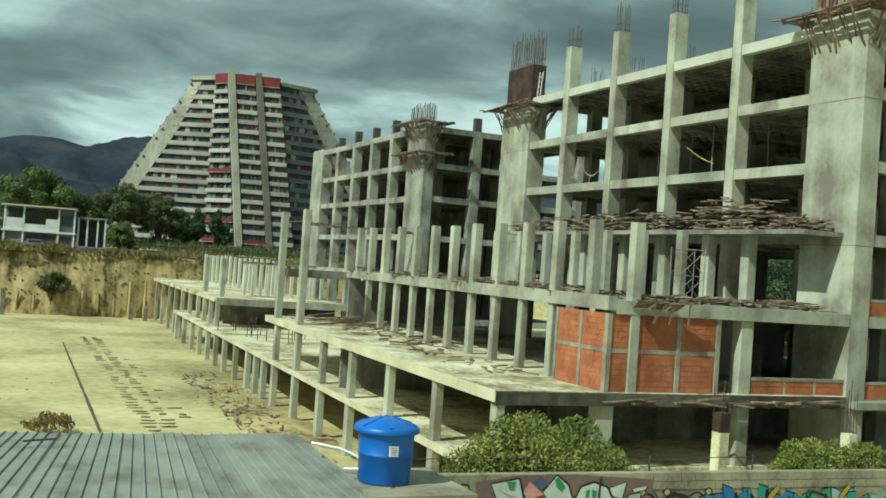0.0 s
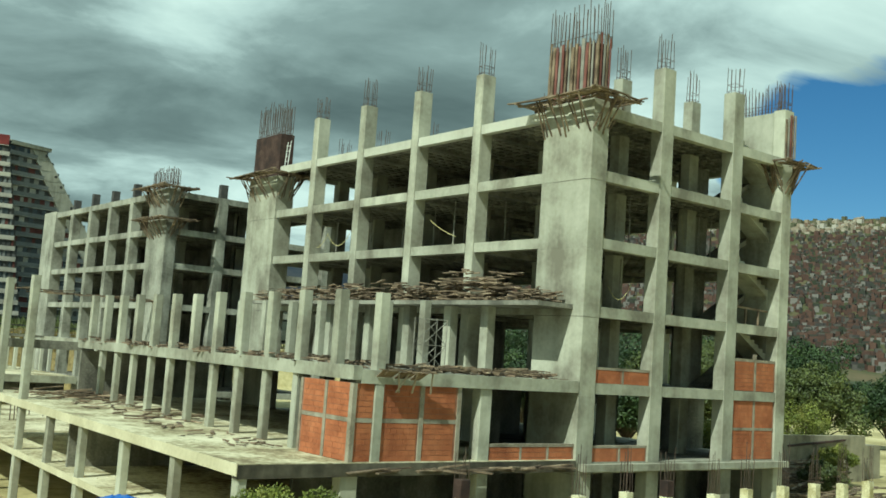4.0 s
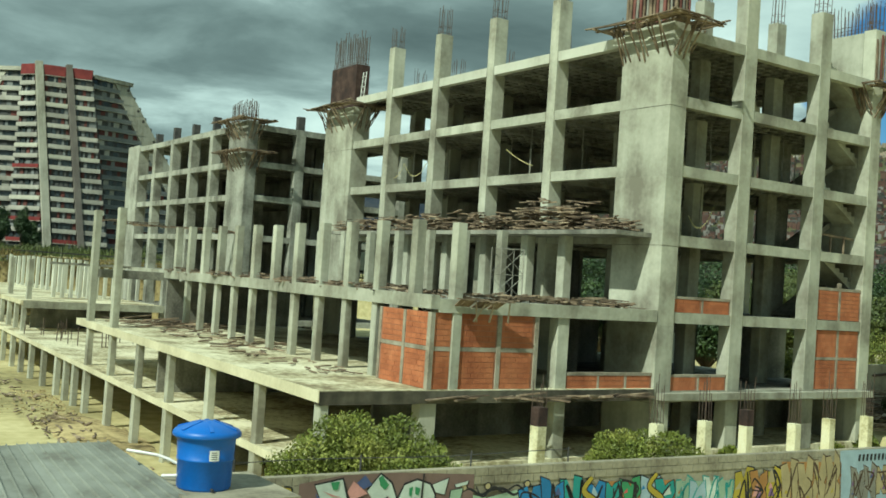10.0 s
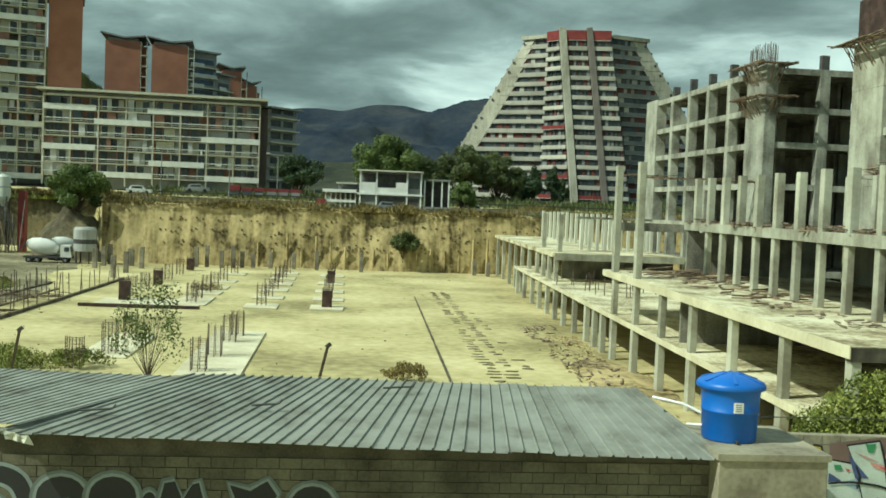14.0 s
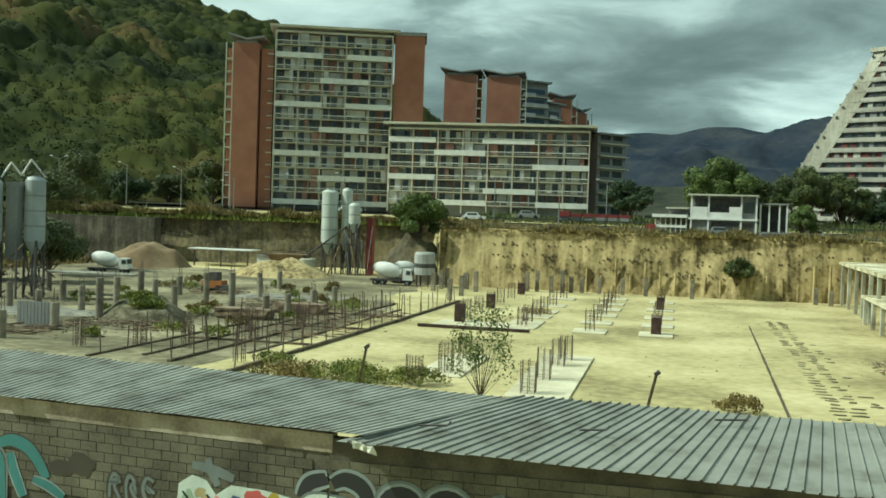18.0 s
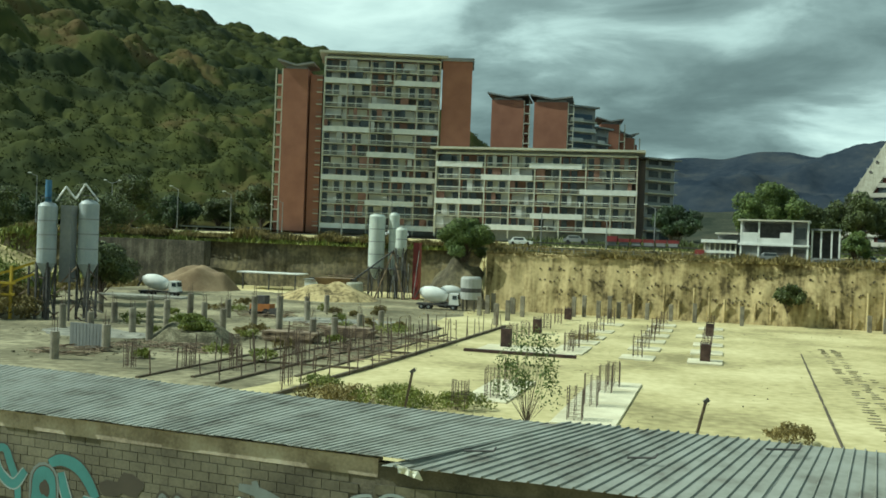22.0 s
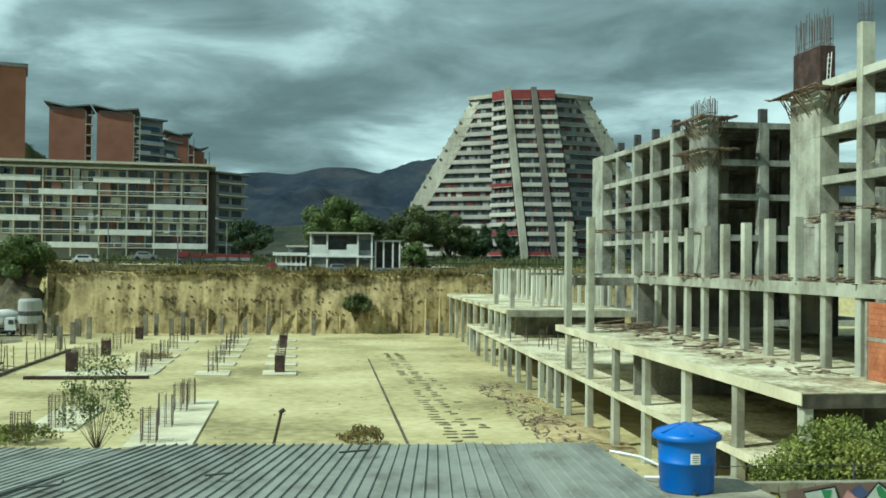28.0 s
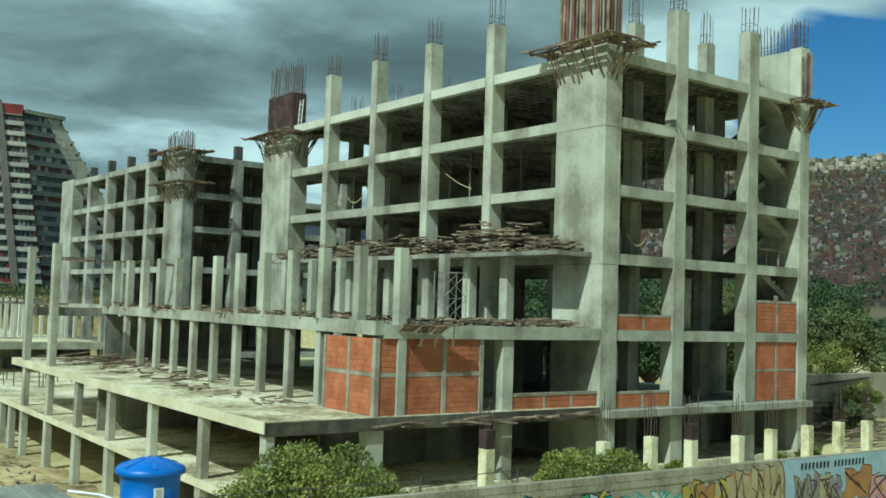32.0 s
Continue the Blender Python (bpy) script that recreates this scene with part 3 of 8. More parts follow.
scaffold_collar(second, FX - .1, 77.4, FX + .85, 81.2, Z6 + 0.2)
scaffold_collar(second, FX - .1, 77.4, FX + .85, 81.2, Z5 + .6)
column(second, FX - 0.1, 105.5, FX + 1.0, 109.2, Z0 - .2, Z6 + 0.1, CONCRETE_CLOUDED, "shaft_wall")

# ---- podium ----
podium = thing("concrete_podium", "two-level raw concrete podium with open terrace and rows of bare pillars", "building", "concrete frames of the site")
y0, y1 = FY, 69.0


def skewed(g, ya, yb, xa, xb, za, zb, fa, fb):
    """A block between two slanting lines fa + xa and fb + xb."""
    return g.prism([(fa(ya) + xa, ya), (fb(ya) + xb, ya), (fb(yb) + xb, yb), (fa(yb) + xa, yb)], za, zb)


def flat_x(v):
    return lambda y: v


part("slab", skewed(Geo(), FY + 0.02, 118.0, 0, 0, Z0 - 0.32, Z0, edge_x, flat_x(BX - .1)), SLAB_TOP, podium)
part("slab", skewed(Geo(), FY - 0.1, y1, -0.05, 0, ZT - 0.42, ZT, edge_x, flat_x(FX - 0.05)), SLAB_TOP, podium, "dusty terrace slab")
part("slab", skewed(Geo(), FY, 76.0, 0, 0, Z2 - 0.30, Z2 - 0.01, row_x, flat_x(FX - 0.05)), CONCRETE_OLD_SHADED, podium)
part("beam", skewed(Geo(), FY - 0.05, 76.0, -0.08, 0.3, Z2 - 0.34, Z2 + 0.18, row_x, row_x), CONCRETE, podium)
part("beam", Geo().box(row_x(FY) + 0.3, FY - 0.05, Z2 - 0.46, FX - 0.05, FY + 0.35, Z2 + 0.05, 0.01), CONCRETE, podium)
part("beam", Geo().box(edge_x(FY) - 0.04, FY - 0.12, ZT - 0.5, FX - 0.05, FY + 0.25, ZT - 0.03), STAIN_SHADE_WALL, podium, "dark rough edge beam")
part("slab_edge", skewed(Geo(), FY - 0.09, y1 - .01, -0.075, -0.045, ZT - 0.41, ZT + .01, edge_x, edge_x), PAD, podium, "pale slab edge")
part("slab_edge", skewed(Geo(), FY + 0.03, 117.9, -0.03, 0.003, Z0 - 0.31, Z0 + .01, edge_x, edge_x), PAD, podium, "pale slab edge")
for k, y in enumerate([31.25, 36.9, 42.7, 48.6, 54.2, 60.1, 65.9]):
    x = edge_x(y) + 0.03
    column(podium, x, y, x + .36, y + .44, Z0, ZT - 0.42)
for k, y in enumerate([31.4, 36.9, 42.7, 48.6, 54.3, 60.2, 66.0, 69.3, 72.0, 75, 80, 85, 89.5, 94, 99, 104, 110, 116]):
    x = edge_x(y) + 0.03
    column(podium, x, y, x + .4, y + .5, -0.1, Z0 - 0.32)
    for x2 in (24.5, 30.0):
        if y < 75:
            column(podium, x2, y, x2 + .5, y + .6, -0.1, Z0 - 0.32, CONCRETE_OLD_SHADED)
for y in ROW_YS:
    x = row_x(y)
    column(podium, x + .02, y, x + .36, y + .4, ZT - .02, Z2 - 0.32)
for y in ROW_YS[:8]:
    column(podium, 27.3, y, 27.68, y + .4, Z2 - .02, Z2 + 3.1 + rnd(-.06, .06))
for y in [32.85] + ROW_YS + [64.95]:
    x = row_x(y)
    column(podium, x + .04, y, x + .46, y + .42, Z2 + .17, Z2 + 3.0 + rnd(-.05, .05))
for y in (60.2, 66.2):
    x = edge_x(y) + 0.03
    column(podium, x, y, x + .42, y + .5, ZT - .02, Z2 + 3.75)
for x in (22.0,):
    column(podium, x - .15, FY + 0.1, x + .28, FY + .52, Z2 + .04, Z2 + 2.95)
for x, y in ((31.3, 36.2), (31.3, 39.0), (31.3, 42.4), (31.3, 46), (31.3, 50), (31.3, 54)):
    column(podium, x, y, x + .5, y + .55, Z2, Z3 - 0.2)
for x, w in ((20.6, .75), (27.05, .6)):
    column(podium, x, FY + 0.05, x + w, FY + .6, Z0, ZT - 0.5)
column(podium, 27.0, FY + 0.05, 27.62, FY + .6, ZT - .02, Z2 - 0.46)
part("slab", Geo().box(30.4, FY + 0.6, Z3 - 0.2, FX - 0.03, 58.0, Z3), CONCRETE_OLD_SHADED, podium)


part("slab_nosing", Geo().box(FX + .2, FY - .42, Z1 - .36, 48.1, FY + .015, Z1 - .06), CONCRETE, main, "stained slab nosing")
# inner walls of the low floors, with openings
for x0, x1, y, z0, z1 in ((33.8, 36.2, 38.4, Z0, Z1 - .5), (37.3, 42.5, 37.2, Z0, Z1 - .5), (42.6, 48.2, 36.0, Z0, Z1 - .5), (38.2, 40.2, 38.0, Z1, Z2 - .5), (41.1, 42.6, 38.0, Z1, Z2 - .5), (42.8, 48.2, 36.5, Z1, Z2 - .5), (33.8, 35.0, 39.0, Z1, Z2 - .5)):
    part("partition", Geo().box(x0, y, z0, x1, y + .15, z1), CONCRETE_OLD_SHADED, main)
part("partition", Geo().box(BX - .62, 33.0, Z0, BX - .45, 60, Z1 - .5), CONCRETE_OLD_SHADED, main)
part("lintel", Geo().box(40.2, 38.0, Z1 + 2.2, 41.1, 38.15, Z2 - .5), CONCRETE_OLD_SHADED, main)


def shoring_prop(x, y, z0, z1):
    p = thing("shoring_prop", "thin pale steel shoring prop between two floors", "prop", "shoring props on the upper floor", (x, y, z0))
    part("tube", Geo().rod((0, 0, .012), (rnd(-.05, .05), rnd(-.05, .05), (z1 - z0) * .6), .04, n=6), PROP, p)
    part("inner_tube", Geo().rod((0, 0, (z1 - z0) * .55), (0, 0, z1 - z0 - .01), .028, n=6), PROP, p)
    part("foot_plate", Geo().box(-.09, -.09, 0, .09, .09, .012), PROP, p)


PROP = material("dull galvanised prop", [(.16, .155, .13), (.32, .31, .26)], .7, 2, 14, 0, rand=.3)
for k in range(20):
    y = FY + 5.0 + 1.22 * k + rnd(-.3, .3)
    if min(abs(y - v - .35) for v in YS) > .6:
        shoring_prop(FX + 2.0 + rnd(-.5, 1.2), y, Z4 - .01, Z5 - .41)
for k in range(9):
    shoring_prop(FX + 2.0 + 1.5 * k + rnd(-.3, .3), FY + 2.6 + rnd(-.6, .6), Z4 - .01, Z5 - .41)
for k in range(5):
    shoring_prop(FX + 1.9 + 1.6 * k + rnd(-.3, .3), FY + 2.6 + rnd(-.6, .6), Z3 - .01, Z4 - .41)
def scaffold_frame(x, y, z):
    p = thing("scaffold_frame", "light steel scaffold frame standing on the podium floor", "scaffold", at=(x, y, z))
    for dx in (0, 1.2):
        for dy in (0, .7):
            part("post", Geo().rod((dx, dy, 0), (dx, dy, 2.3), .025, n=6), PROP, p)
    for dy in (0, .7):
        for a, b in (((0, .1), (1.2, 1.1)), ((1.2, .1), (0, 1.1)), ((0, 1.2), (1.2, 2.2)), ((1.2, 1.2), (0, 2.2)), ((0, 1.15), (1.2, 1.15)), ((0, 2.25), (1.2, 2.25))):
            part("brace", Geo().rod((a[0], dy, a[1]), (b[0], dy, b[1]), .016, n=5), PROP, p)


scaffold_frame(26.1, 34.2, Z2 + .0)
TAPE = material("yellow plastic strip", [(.42, .38, .17), (.56, .50, .26)], .6, 4, 20, 0)


def strip(a, b, sag):
    g, a, b = Geo(), Vector(a), Vector(b)
    pts = [a.lerp(b, i / 10) - Vector((0, 0, sag * (1 - (i / 5 - 1) ** 2))) for i in range(11)]
    side = (b - a).cross(Vector((0, 0, 1)))
    side = side.normalized() * .008 if side.length > 1e-3 else Vector((.008, 0, 0))
    ring = [(p + s * side + Vector((0, 0, h))) for p in pts for s, h in ((-1, -.02), (1, -.02), (1, .02), (-1, .02))]
    g.add([tuple(p) for p in ring], [(3, 2, 1, 0), (40, 41, 42, 43)] + [(4 * i + k, 4 * i + (k + 1) % 4, 4 * i + 4 + (k + 1) % 4, 4 * i + 4 + k) for i in range(10) for k in range(4)])
    tagged(part("warning_tape", g, TAPE), "sagging yellow warning tape inside the frame", "tape", "warning tapes")


strip((FX + .6, 51.5, Z4 + 1.2), (FX + .6, 54.0, Z4 + 1.3), .75)
strip((FX + .6, 54.0, Z4 + 1.3), (FX + .6, 56.1, Z4 + .9), .6)
strip((FX + .6, 41.3, Z4 + .5), (FX + .6, 43.6, Z4 + 1.5), .1)
strip((FX + 2.2, FY + .6, Z3 + 1.0), (FX + 3.9, FY + .6, Z3 + 1.6), .8)
strip((40.2, FY + 1.0, Z4 + 2.0), (40.5, FY + 1.0, Z4 + .6), .0)
# far end of the podium: a second slab with rows of thin pillars over a dark open storey
part("slab", skewed(Geo(), 93.7, 148.0, 0.7, 0, Z1 - 0.4, Z1, edge_x, flat_x(FX - .3)), SLAB_TOP, podium, "bright dusty slab")
part("slab_edge", Geo().box(edge_x(93.7) + .72, 93.64, Z1 - .62, FX - .35, 93.695, Z1 + .02), CONCRETE, podium)
for y in (94.2, 98, 101.8, 106, 112, 118, 124, 130, 137, 144):
    x = edge_x(y) + 0.75
    column(podium, x, y, x + .4, y + .5, Z0 if y < 118 else 0, Z1 - 0.4)
for x, y in ((20.7, 97.0), (21.4, 108.4)):
    column(podium, x, y, x + .42, y + .5, Z1 - .01, Z2 + .2)
for k in range(16):
    y = 104.6 + 2.75 * k
    column(podium, 28.3 + .02 * k, y, 28.66 + .02 * k, y + .4, Z1 - .01, Z2 + .3 + rnd(-.1, .1), PALE_CONCRETE)
for k in range(13):
    x = 24.4 + .82 * k
    column(podium, x, 103.6, x + .34, 103.95, Z1 - .01, Z2 - .2 + rnd(-.1, .1), PALE_CONCRETE)
# wall added to darken the depth of the open storey
part("core_wall", Geo().box(21.6, 99.0, Z0, FX, 99.2, Z1 - .42), CONCRETE_OLD_SHADED, podium)
part("beam", Geo().box(24.0, 103.6, Z2 - .2, FX + 2.0, 103.95, Z2 + .02), CONCRETE_OLD_SHADED, podium)
for k in range(22):                                # rusty starter bars and hangers in the open storey
    x, y = 19.2 + 9 * rnd(0, 1), 78 + 14 * rnd(0, 1)
    part("starter_bar", Geo().rod((x, y, Z0 - .02), (x + rnd(-.1, .1), y, Z0 + rnd(.8, 1.9)), .045, n=4), REBAR, podium)
part("beam", Geo().box(edge_x(67) + .6, 67.0, Z2 - .55, row_x(67), 67.5, Z2), CONCRETE_OLD_SHADED, podium)

# ---- brick infill ----
def brick_mesh(axis, w):
    g = Geo()
    return (g.box(-0.012, -w / 2, -0.093, 0.03, w / 2, 0.093) if axis == "y" else g.box(-w / 2, -0.012, -0.093, w / 2, 0.03, 0.093)).mesh("brick", BRICK)


BRICKS = {(a, w): brick_mesh(a, w) for a in "xy" for w in (0.295, 0.14)}


def brick_panel(parent, axis, at, a, b, z0, z1, bricks=True):
    """A panel of hollow clay blocks between concrete ties; each block stands a little proud of its joints."""
    back = part("brick_panel", (Geo().box(at, a, z0, at + .12, b, z1) if axis == "y" else Geo().box(a, at, z0, b, at + .12, z1)), MORTAR if bricks else BRICK, parent, "orange clay block infill")
    if not bricks:
        return
    rows = max(1, round((z1 - z0) / 0.2))
    for r in range(rows):
        z = z0 + (r + 0.5) * (z1 - z0) / rows
        p = a + 0.005
        first = r % 2
        while p < b - 0.12:
            w = 0.14 if first or b - p < 0.295 else 0.295
            first = 0
            ob = new("brick", BRICKS[(axis, w)])
            ob.parent = back
            j = rnd(-0.004, 0.004)
            ob.location = (at + j, p + w / 2, z) if axis == "y" else (p + w / 2, at + j, z)
            p += w + 0.01


def tie(parent, x0, y0, x1, y1, z0, z1):
    part("concrete_tie", Geo().box(x0, y0, z0, x1, y1, z1, 0.01), TIE, parent)


WALL_Y = FY + 0.06
for a, b in ((21.02, 21.8), (22.2, 23.95), (24.17, 25.8)):
    for z in ((ZT + .01, 7.31), (7.47, 8.74)):
        brick_panel(podium, "x", WALL_Y, a, b, *z)
tie(podium, 20.82, FY + 0.0, 21.02, FY + 0.24, ZT - .01, 8.745)
column(podium, 21.8, FY - 0.03, 22.2, FY + .3, ZT - .01, 8.742, name="concrete_tie", c=.02)
for x in (23.95, 25.8):
    tie(podium, x, FY + 0.02, x + 0.21, FY + 0.2, ZT - .01, 8.743)
for a, b in ((21.02, 21.8), (22.2, 23.95), (24.17, 25.8)):
    tie(podium, a, FY + 0.035, b, FY + 0.18, 7.31, 7.47)
for a, b in ((31.56, 33.1), (33.28, 34.9)):
    for z in ((ZT + .01, 7.31), (7.47, 8.74)):
        brick_panel(podium, "y", 20.88, a, b, *z)
    tie(podium, 20.85, a, 21.0, b, 7.31, 7.47)
tie(podium, 20.84, 33.1, 21.0, 33.28, ZT - .01, 8.745)
tie(podium, 20.84, 34.9, 21.0, 35.06, ZT - .01, 8.745)
for k, (a, b) in enumerate(((27.66, 29.33), (29.45, 30.9), (31.02, 32.5))):
    brick_panel(main, "x", FY + 0.1, a, b, Z1 + .01, Z1 + .66)
    if k:
        tie(main, a - .12, FY + 0.08, a, FY + .24, Z1, Z1 + .665)
tie(main, 27.64, FY + 0.07, 32.52, FY + .26, Z1 + .665, Z1 + .79)
for z in (Z1, Z2):
    for a, b in ((33.6, 35.4), (35.52, 37.28)):
        brick_panel(main, "x", FY + 0.1, a, b, z + .01, z + .6)
    tie(main, 35.4, FY + 0.08, 35.52, FY + .24, z, z + .605)
    tie(main, 33.6, FY + 0.07, 37.3, FY + .26, z + .605, z + .72)
for a, b in ((43.72, 45.48), (45.64, 47.28)):
    for z in ((Z1 + .02, 7.22), (7.36, 8.7), (Z2 + .02, Z2 + 1.5)):
        brick_panel(main, "x", FY + 0.1, a, b, *z)
tie(main, 45.48, FY + 0.08, 45.64, FY + .24, Z1, 8.71)
tie(main, 45.48, FY + 0.08, 45.64, FY + .24, Z2, Z2 + 1.9)
tie(main, 43.71, FY + 0.075, 47.29, FY + .25, 7.22, 7.36)
tie(main, 43.71, FY + 0.075, 47.29, FY + .25, Z2 + 1.5, Z2 + 1.64)

# stair flights in the end bay
for z in (Z2, Z3, Z4, Z5):
    h = (Z3 - Z2) / 2
    part("stair_flight", Geo().bar((44.4, 32.6, z + 2 * h), (47.4, 32.6, z + h), 1.2, 0.26), CONCRETE, main)
    part("stair_flight", Geo().bar((47.4, 34.0, z + h), (44.4, 34.0, z), 1.2, 0.26), CONCRETE_OLD_SHADED, main)
    part("stair_landing", Geo().box(47.2, 32.0, z + h - .2, 48.1, 34.7, z + h), CONCRETE, main)
    for k in range(8):
        f = (k + .5) / 8
        part("stair_step", Geo().box(44.4 + 3.0 * f - .18, 32.0, z + 2 * h - h * f + .02, 44.4 + 3.0 * f + .18, 33.2, z + 2 * h - h * f + .24), CONCRETE, main)
for z in (Z3,):
    part("guard_rail", Geo().bar((43.7, 32.0, z + 0.95), (47.5, 32.0, z + 0.85), 0.07, 0.1), TIMBER, main)
    for x in (44.3, 45.4, 46.5):
        part("rail_post", Geo().bar((x, 32.0, z), (x, 32.0, z + .95), 0.08, 0.08), TIMBER, main)

# walls added to block light and view, so the depth of the floors darkens
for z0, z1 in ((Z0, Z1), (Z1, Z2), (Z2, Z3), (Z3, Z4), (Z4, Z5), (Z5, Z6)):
    part("core_wall", Geo().box(41.0, 46.0, z0, 41.25, 60.0, z1 - .17), CONCRETE_OLD_SHADED, main)
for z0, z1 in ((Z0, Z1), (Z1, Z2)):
    part("core_wall", Geo().box(33.0, 44.0, z0, 41.0, 44.25, z1 - .5), CONCRETE_OLD_SHADED, main)
    part("core_wall", Geo().box(23.0, 66.5, z0, 32.0, 66.7, z1 - .5), CONCRETE_OLD_SHADED, podium)
part("core_wall", Geo().box(29.5, 36.0, Z1, 29.7, 45.0, Z2 - .35), CONCRETE_OLD_SHADED, podium)
part("core_wall", Geo().box(22.0, 37.0, Z0, 32.7, 37.2, Z1 - .46), CONCRETE_OLD_SHADED, podium)
part("core_wall", Geo().box(20.0, 48.0, 0, 44.0, 48.3, Z0 - .35), CONCRETE_OLD_SHADED, podium)
part("core_wall", Geo().box(18.0, 52.5, Z0, 30.0, 52.7, Z1 - .5), CONCRETE_OLD_SHADED, podium)

# ---- timber and rubble on the floors ----
def timber_heap(label, x0, y0, x1, y1, z, n, h, along="y", length=2.2, wild=0.35):
    g = Geo()
    for i in range(n):
        f = (i / n) ** 1.4
        x, y = rnd(x0, x1), rnd(y0, y1)
        ln = length * rnd(0.4, 1.0)
        a = (math.pi / 2 if along == "y" else 0) + random.gauss(0, wild)
        tilt = rnd(-0.08, 0.12)
        d = Vector((math.cos(a), math.sin(a), tilt)) * ln / 2
        c = Vector((x, y, z + 0.05 + f * h * rnd(0.5, 1.0) + abs(tilt) * ln / 2))
        g.bar(c - d, c + d, rnd(0.06, 0.18), rnd(0.03, 0.07))
    return tagged(part("timber_heap", g, TIMBER), label, "timber", "heaps of old formwork timber", "stuff")


for a, b, h, n in ((32.6, 35.2, .6, 50), (35.4, 39.5, 1.35, 150), (40.6, 44.8, .9, 110), (46, 50.2, .95, 100), (51.3, 55.5, .9, 90), (56, 58, .6, 40)):
    timber_heap("heap of grey weathered formwork timber on the floor edge", 30.8, a, 32.3, b, Z3, int(n * 1.5), h * 1.2, "y", 1.35)
for a, b in ((33, 40), (40, 48), (48, 57), (57, 66)):
    timber_heap("scattered broken timber on the podium floor", row_x(a) + .3, a, row_x(a) + 2.2, b, Z2 + .01, 130, 0.42, "y", 1.1, .8)
timber_heap("scattered broken timber along the podium's front edge", 22.5, FY + .3, 32, FY + 1.6, Z2 + .01, 170, 0.36, "x", 1.1, .7)
timber_heap("planks and rubbish lying on the terrace", 18.6, 34.5, 21.2, 46, ZT, 26, 0.05, "x", 1.0, 1.0)
timber_heap("planks and rubbish lying on the terrace", 19.4, 46, 23.5, 65, ZT, 80, 0.10, "x", 1.3, 1.0)
timber_heap("dark boards lying on the far end of the terrace", 19, 60, 25, 67, ZT, 60, 0.3, "x", 2.5)
timber_heap("loose poles hanging over the floor's front edge", 21.0, FY - .5, 32.0, FY - .1, Z1 - .28, 40, 0.12, "x", 2.0)
timber_heap("loose poles hanging over the far floor edge", 22, 77.8, 33, 78.6, Z3 - .1, 40, 0.3, "x", 2.0)
PALE_STICK = material("pale split timber", [(0.30, 0.24, 0.17), (0.52, 0.45, 0.35)], 0.85, 2, 20, 0.1)
ramp_planks = thing("plank_bracket", "weathered plank bracket hung on the floor edge", "scaffold", at=(0, 0, 0))
for k, (xa, xb) in enumerate(((21.75, 22.45), (22.55, 23.2), (23.3, 23.75))):
    for m in range(3):
        w = (xb - xa) / 3
        x = xa + w * (m + .5)
        part("plank", Geo().bar((x, FY - .08, Z2 - .18 - .03 * k), (x + rnd(-.05, .05), FY - .52 - .05 * k, Z2 + .06 + rnd(-.03, .03)), w * .92, .04), TIMBER, ramp_planks)
part("plank", Geo().bar((21.6, FY - .5, Z2 + .10), (24.3, FY - .46, Z2 + .05), .12, .05), TIMBER, ramp_planks)
for x, dx in ((22.5, .35), (23.0, -.3), (23.35, .1), (24.1, .25)):
    part("prop", Geo().bar((x, FY - .45, Z2 + .02), (x + dx, FY - .06, Z2 - .75), .06, .06), PALE_STICK, ramp_planks)

# pale posts with rusted heads in front of the frame
def stub_post(x, y, top, rusty=False):
    p = thing("column_stub", "short pale yellowed concrete column with rusty starter bars", "column", "column stubs along the site wall", (x, y, STREET))
    part("shaft", Geo().box(-.2, -.2, -.1, .2, .2, top - STREET, .03), YELLOW_STUB, p)
    if rusty:
        part("rusty_collar", Geo().box(-.2, -.2, top - STREET, .2, .2, top - STREET + .6, .02), RUST, p)
    for i in (-.16, 0, .16):
        for j in (-.16, .16):
            part("starter_bar", Geo().rod((i, j, top - STREET - .1), (i + rnd(-.05, .05), j + rnd(-.05, .05), top - STREET + rnd(.8, 1.9)), .013, n=4), REBAR, p)


for x, t in ((21.4, 5.45), (26.8, 5.38), (29.3, 5.43), (31.6, 5.2), (34.5, 5.2), (36.7, 5.35), (39.3, 5.4), (41.7, 5.45), (44.0, 5.4), (46.2, 5.45)):
    stub_post(x, 25.5, t, x in (21.4, 31.6))

# ---- site wall, shed, tank ----
def wall_line(x):
    return 20.3 - 0.04 * (x - 8.6)


def block_course(parent, p0, p1, z0, rows, length=0.4, height=0.2, mat=BLOCKWALL, limit=300):
    """Single blocks, a little proud of their joints, on the face between two plan points."""
    a, b = Vector((*p0, 0)), Vector((*p1, 0))
    d = (b - a).normalized()
    turn = math.atan2(d.y, d.x)
    full = Geo().box(-length / 2 + .008, -.022, .008, length / 2 - .008, .04, height - .008).mesh("block", mat)
    n = int((b - a).length / length)
    made = 0
    for r in range(rows):
        for i in range(n - r % 2):
            if made >= limit:
                return
            c = a + d * (length * (i + 0.5 + 0.5 * (r % 2)))
            ob = new("block", full)
            ob.parent = parent
            ob.matrix_local = pose(c.x, c.y + rnd(-.005, .005), z0 + r * height, 0, 0, math.degrees(turn))
            made += 1


